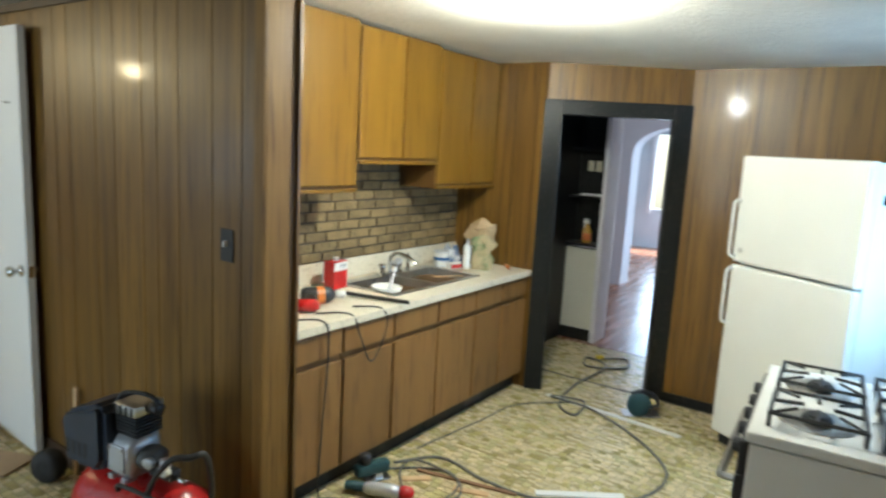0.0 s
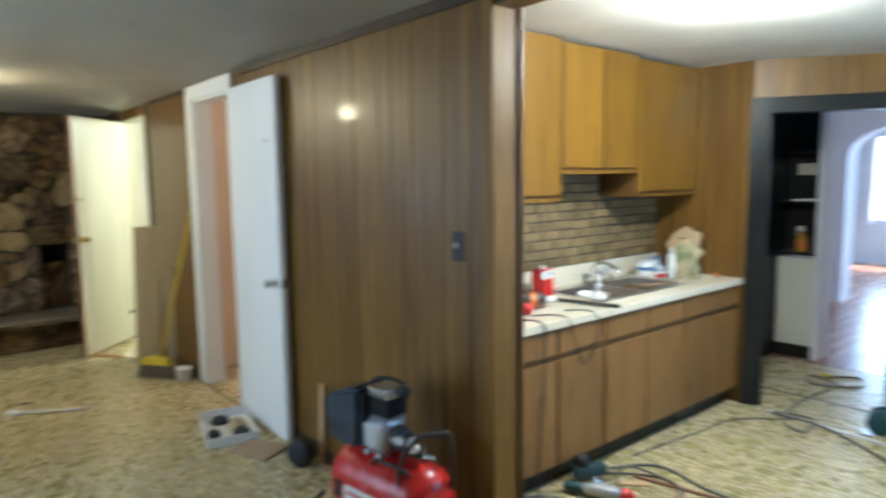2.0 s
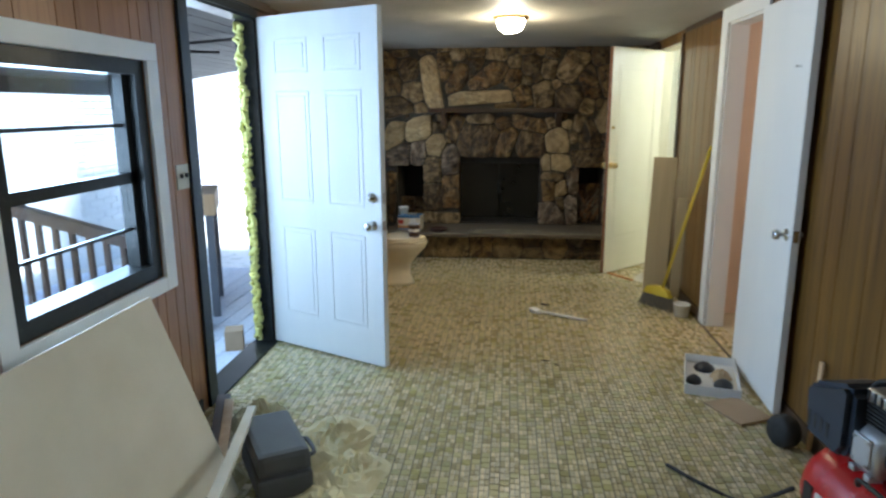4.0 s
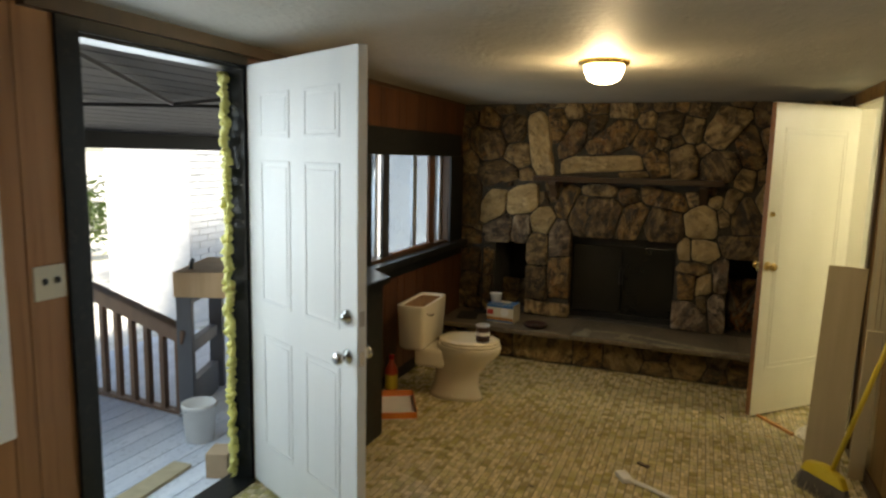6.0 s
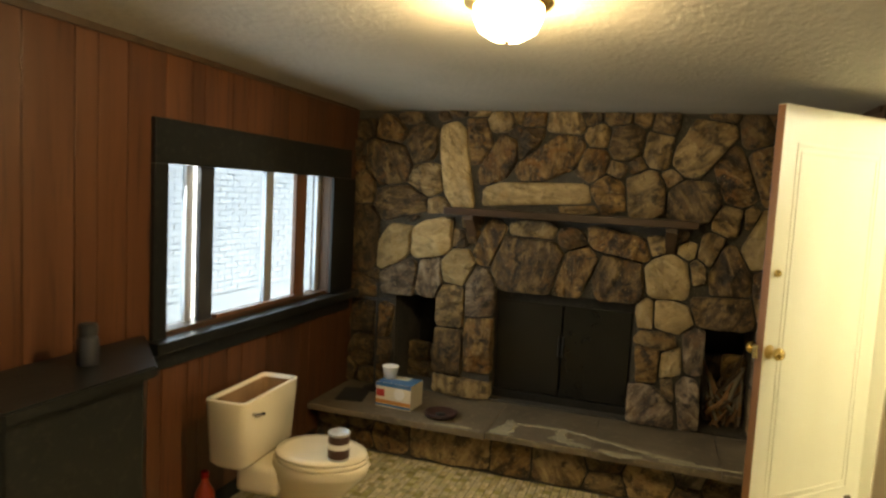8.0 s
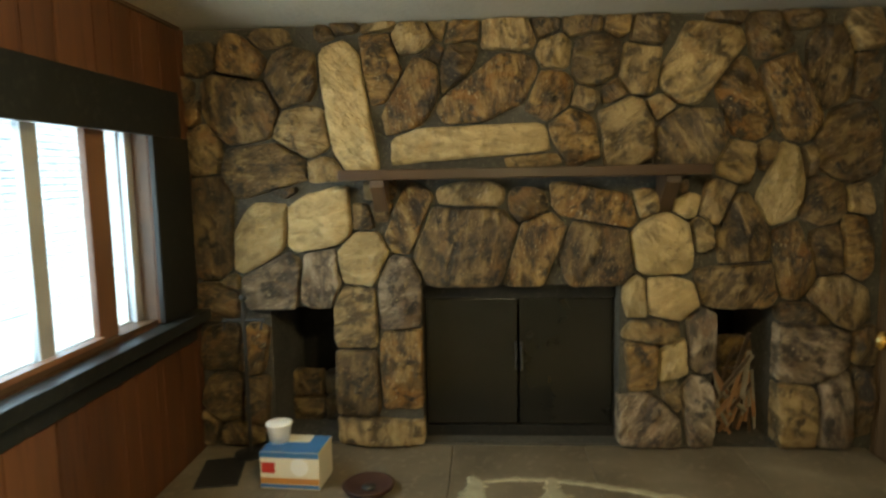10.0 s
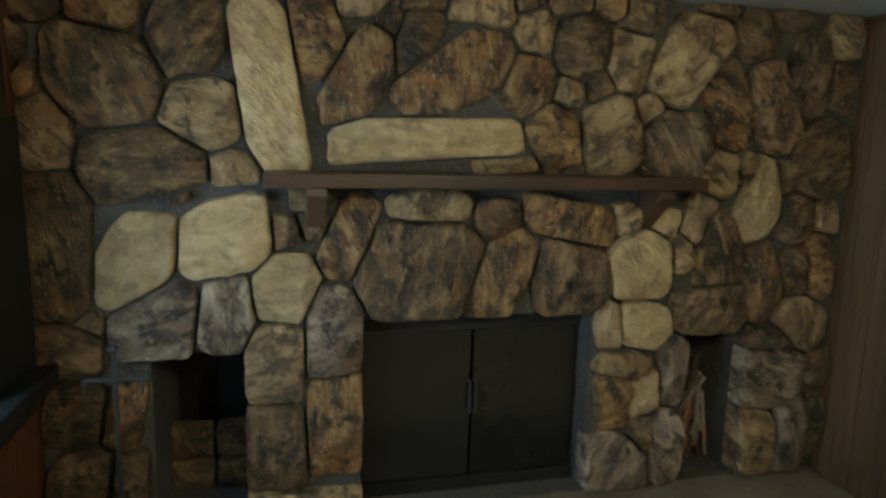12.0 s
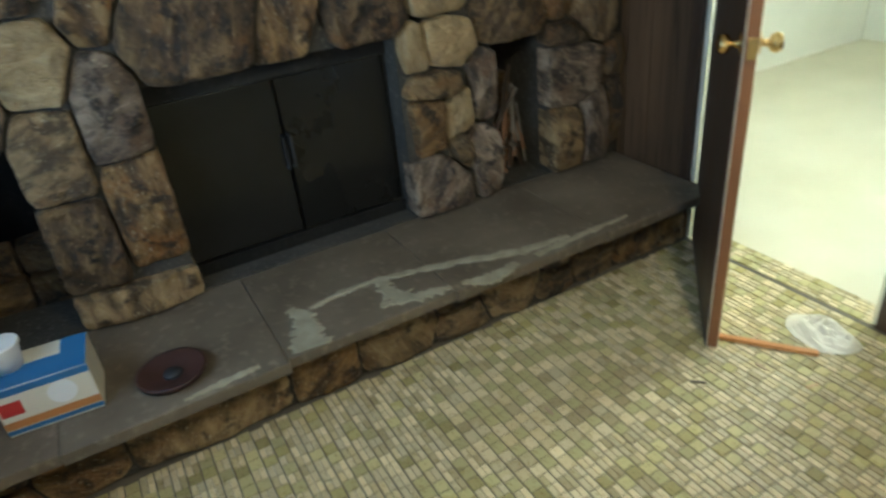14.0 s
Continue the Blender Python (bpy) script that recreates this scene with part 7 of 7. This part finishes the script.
deck = structure("porch_deck", box(-6.0, 2.5, -3.75, SOUTH - 0.12, -0.20, -0.158), DECK, "weathered blue-grey painted porch deck, daylight glare put into its colour")
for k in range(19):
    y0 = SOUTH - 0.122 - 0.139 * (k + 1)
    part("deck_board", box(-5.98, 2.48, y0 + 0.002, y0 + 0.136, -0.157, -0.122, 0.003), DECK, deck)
porch = thing("porch_roof", "dark board porch roof sloping down to a beam", "porch roof")
A0, Z0, A1, Z1 = SOUTH - 0.13, 2.23, -3.9, 1.80
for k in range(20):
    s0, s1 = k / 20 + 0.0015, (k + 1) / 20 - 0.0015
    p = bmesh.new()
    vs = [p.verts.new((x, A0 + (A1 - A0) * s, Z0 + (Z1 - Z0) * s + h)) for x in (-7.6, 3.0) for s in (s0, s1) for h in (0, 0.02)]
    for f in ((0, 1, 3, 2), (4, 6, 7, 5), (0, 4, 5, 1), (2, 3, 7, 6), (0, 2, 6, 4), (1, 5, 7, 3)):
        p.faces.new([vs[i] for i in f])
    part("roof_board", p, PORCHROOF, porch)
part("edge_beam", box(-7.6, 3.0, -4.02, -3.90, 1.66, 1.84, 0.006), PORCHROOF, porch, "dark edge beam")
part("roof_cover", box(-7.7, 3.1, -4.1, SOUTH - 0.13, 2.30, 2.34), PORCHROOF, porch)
for a, b in (((-2.3, -1.25, 2.17), (-4.6, -2.5, 1.97)), ((-3.0, -3.2, 1.87), (-5.6, -2.2, 2.02)), ((-5.4, -1.3, 2.16), (-4.6, -2.5, 1.97))):
    part("roof_brace", rod([a, b], 0.016, 4), PORCHROOF, porch)
for x in (-7.2, -0.9, 2.4):
    part("post", box(x - 0.05, x + 0.05, -4.0, -3.9, -0.6, 1.67, 0.004), RAILWOOD, porch, "brown porch post")
rail = thing("porch_railing", "brown wooden stair railing with square balusters", "railing")
P, Q = Vector((-4.36, -3.45, 0.73)), Vector((-4.275, -2.13, 0.425))
part("top_rail", prism([(-0.045, -0.05), (0.045, -0.05), (0.045, 0.05), (-0.045, 0.05)], -(P - Q).length, 0, 0.006, m=look(Q, P)), RAILWOOD, rail)
part("bottom_rail", box(-0.03, 0.03, 0, 1.34, -0.03, 0.03, 0.004, m=pose(-4.36, -3.45, -0.12, -0.5, 0, -3.7)), RAILWOOD, rail)
for k in range(9):
    s = (k + 0.4) / 9
    b = P.lerp(Q, s)
    part("baluster", box(b.x - 0.02, b.x + 0.02, b.y - 0.02, b.y + 0.02, -0.122, b.z, 0.003), RAILWOOD, rail)
gate = thing("porch_planter_stand", "grey painted wooden frame with a bare wood top box", "stand", pose(-4.29, -2.15, -0.121, 0, 0, 22))
for x in (-0.0, -0.55):
    part("post", box(x - 0.05 if x else 0.0, x if x else 0.05, -0.05, 0.05, 0, 0.82, 0.004), GREYPAINT, gate)
    part("back_post", box(x - 0.05 if x else 0.0, x if x else 0.05, 0.30, 0.36, 0, 0.82, 0.004), GREYPAINT, gate)
for z0, z1 in ((0.0, 0.22), (0.42, 0.50), (0.76, 0.82)):
    part("rail", box(-0.5, 0.0, -0.03, 0.03, z0, z1, 0.003), GREYPAINT, gate)
for x in (-0.08, -0.2, -0.33, -0.45):
    part("slat", box(x - 0.03, x + 0.03, 0.30, 0.33, 0.2, 0.8, 0.003), PINE, gate)
part("box_top", box(-0.6, 0.06, -0.06, 0.38, 0.822, 0.99, 0.006), PINE, gate, "bare wood box on top")
part("knob", rod([(-0.05, 0.02, 0.99), (-0.06, 0.02, 1.03), (-0.09, 0.02, 1.05)], 0.014, 6), IRON, gate)
pail = thing("bucket", "white plastic bucket on the porch deck", "bucket", pose(-4.02, -1.82, -0.121))
part("body", lathe([(0.085, 0), (0.10, 0.21), (0.105, 0.212), (0.105, 0.235), (0.096, 0.235), (0.08, 0.01), (0.004, 0.008)], 22), PAPERWHITE, pail, "", True)
part("bail", rod(cable([(-0.105, 0, 0.21), (-0.07, -0.09, 0.17), (0.07, -0.09, 0.17), (0.105, 0, 0.21)]), 0.003, 5), STEEL, pail)
cbx = thing("carton", "torn brown carton on the porch", "box", pose(-3.72, -1.40, -0.121, 0, 0, 20))
part("body", box(-0.07, 0.07, -0.06, 0.06, 0, 0.14, 0.003), CARD, cbx)
mat_ = thing("doormat", "pale strip of board across the porch deck", "board", pose(-3.2, -1.62, -0.121, 0, 0, 4))
part("board", box(-0.5, 0.5, -0.06, 0.06, 0, 0.02, 0.003), PLYWOOD, mat_)
foam = thing("spray_foam", "bead of lumpy yellow spray foam along the hinge jamb", "foam")
rnd = random.Random(55)
for lane in range(2):
    z = 0.03
    while z < 1.98:
        n = rnd.randint(7, 16)
        pts = [(-3.515 + 0.030 * lane + rnd.uniform(-0.012, 0.012), SOUTH - 0.095 + rnd.uniform(-0.015, 0.015) + 0.03 * lane, min(z + 0.0145 * k, 2.0)) for k in range(n)]
        part("foam_bead", rod(pts, 0.012, 7, radii=[0.006] + [rnd.uniform(0.010, 0.023) for _ in pts[2:]] + [0.007]), FOAM, foam, "", True)
        z += 0.0145 * (n - 1)
neigh = thing("neighbour_house", "pale brick wall of the neighbouring house", "house")
part("wall", box(-22, -7.4, -6.4, -5.0, -0.6, 4.2), SIDING, neigh)
bm = bmesh.new()
rnd = random.Random(3)
for r in range(30):
    x = -14.0 - (0.15 if r % 2 else 0)
    while x < -7.5:
        box(x, min(x + 0.28, -7.41), -4.999, -4.985 + rnd.uniform(0, 0.006), 0.0 + r * 0.085, 0.07 + r * 0.085, bm=bm)
        x += 0.30
tagged(part("brick_course", bm, SIDING, neigh), kind="stuff")
part("eave", box(-22.3, -7.2, -6.6, -4.6, 4.2, 4.35), PORCHROOF, neigh)


def shrub(name, label, place, height, spread, count, seed, trunk=0.08):
    t = thing(name, label, "tree" if name == "tree" else "shrub", pose(*place))
    rnd = random.Random(seed)
    tips = []
    part("trunk", rod(cable([(0, 0, -0.05), (0.05, 0.03, height * 0.3), (0.0, 0.1, height * 0.6), (0.1, 0.05, height * 0.85)]), trunk, 8, radii=None), BARK, t, "", True)
    bm = bmesh.new()
    for k in range(14):
        a, z = rnd.uniform(0, 6.28), height * rnd.uniform(0.2, 0.7)
        tip = Vector((spread * math.cos(a) * rnd.uniform(0.4, 1), spread * math.sin(a) * rnd.uniform(0.4, 1), z + height * rnd.uniform(0.05, 0.3)))
        rod([(0.03, 0.05, z), tip * 0.5 + Vector((0, 0, z * 0.55)), tip], trunk * 0.3, 5, bm=bm)
        tips.append(tip)
    part("limbs", bm, BARK, t)
    bm = bmesh.new()
    for k in range(count):
        c = rnd.choice(tips) + Vector((rnd.gauss(0, 1), rnd.gauss(0, 1), rnd.gauss(0, 0.8))) * spread * 0.27
        u = Vector((rnd.gauss(0, 1), rnd.gauss(0, 1), rnd.gauss(0, 1))).normalized()
        w = u.orthogonal().normalized()
        s = rnd.uniform(0.05, 0.10) * (1 + height * 0.12)
        q = [bm.verts.new(c + d) for d in (u * s, w * s * 0.45, -u * s, -w * s * 0.45)]
        bm.faces.new(q)
    tagged(part("leaves", bm, LEAF, t), kind="stuff")
    return t


shrub("shrub", "leafy green shrub in the yard", (-10.2, -10.9, -0.55), 1.35, 1.0, 3200, 2, 0.04)
shrub("tree", "green yard tree in full leaf", (-13.5, -19.0, -0.55), 6.0, 2.4, 3600, 3, 0.15)
shrub("shrub", "low green shrub in the yard", (-4.5, -24.0, -0.55), 3.0, 2.0, 2400, 4)
shrub("tree", "green tree beyond the yard", (3.5, -24.0, -0.55), 7.0, 3.0, 3600, 6, 0.2)

# ---- mosaic floor ----
def mosaic(regions, pitch=0.042, seed=3):
    """Rows of vinyl pieces along x: pale strips and olive squares with dark joints."""
    rnd = random.Random(seed)
    pale, olive, single = [], [], []
    for x0, x1, y0, y1 in regions:
        rows = int((y1 - y0) / pitch)
        for r in range(rows):
            y = y0 + r * pitch
            x = x0 - rnd.uniform(0, 0.04)
            while x < x1:
                sq = rnd.random() < 0.34
                w = 0.042 if sq else rnd.choice((0.040, 0.042, 0.050))
                a, b = max(x, x0), min(x + w, x1)
                if b - a > 0.012:
                    near = -5.92 < a < -5.45 and 0.45 < y < 1.05
                    if near and len(single) < 290:
                        single.append((a, b, y, y + pitch, sq))
                    elif sq:
                        olive.append((a, b, y, y + pitch))
                    else:
                        h = y + pitch / 2
                        pale.append((a, b, y, h + 0.0016)), pale.append((a, b, h - 0.0016, y + pitch))
                x += w
    return pale, olive, single


def pieces_mesh(name, rects, seed):
    rnd = np.random.RandomState(seed)
    q = np.array(rects)
    n = len(q)
    g, bev = 0.0021, 0.0012
    z = rnd.uniform(-0.0006, 0.0006, n)
    v = np.zeros((n, 8, 3))
    for k, (i, j) in enumerate(((0, 2), (1, 2), (1, 3), (0, 3))):
        sx, sy = (1 if i == 0 else -1), (1 if j == 2 else -1)
        v[:, k] = np.stack([q[:, i] + sx * g * 0.75, q[:, j] + sy * g, np.full(n, -0.0035)], 1)
        v[:, k + 4] = np.stack([q[:, i] + sx * (g * 0.75 + bev), q[:, j] + sy * (g + bev), z], 1)
    f = np.array([(4, 5, 6, 7), (0, 1, 5, 4), (1, 2, 6, 5), (2, 3, 7, 6), (3, 0, 4, 7)])
    faces = (np.arange(n)[:, None, None] * 8 + f[None]).reshape(-1, 4)
    me = bpy.data.meshes.new(name)
    me.from_pydata(v.reshape(-1, 3).tolist(), [], faces.tolist())
    return me


pale, olive, single = mosaic([(-6.10, 1.04, -1.045, 1.88), (-2.0, 1.04, 1.88, 4.77), (-1.76, -0.45, 4.77, 5.61), (-6.10, -5.31, 1.874, 2.002), (-4.11, -3.45, 1.874, 2.002)])
for nm, rects, mt in (("mosaic_pieces", pale, TILE), ("mosaic_squares", olive, OLIVE)):
    me = pieces_mesh(nm, rects, 4)
    me.materials.append(mt)
    ob = new(nm, me)
    ob.parent = floor
    tagged(ob, "small tan and olive vinyl mosaic pieces", "", "", "stuff")
shared = {}
for a, b, c, d, sq in single:
    w = round(b - a, 3)
    if (w, sq) not in shared:
        me = pieces_mesh("tile", [(-w / 2, w / 2, -0.021, 0.021)], 1)
        me.materials.append(OLIVE if sq else TILEPART)
        shared[(w, sq)] = me
    ob = new("tile", shared[(w, sq)])
    ob.parent = floor
    ob.location = ((a + b) / 2, (c + d) / 2, 0)
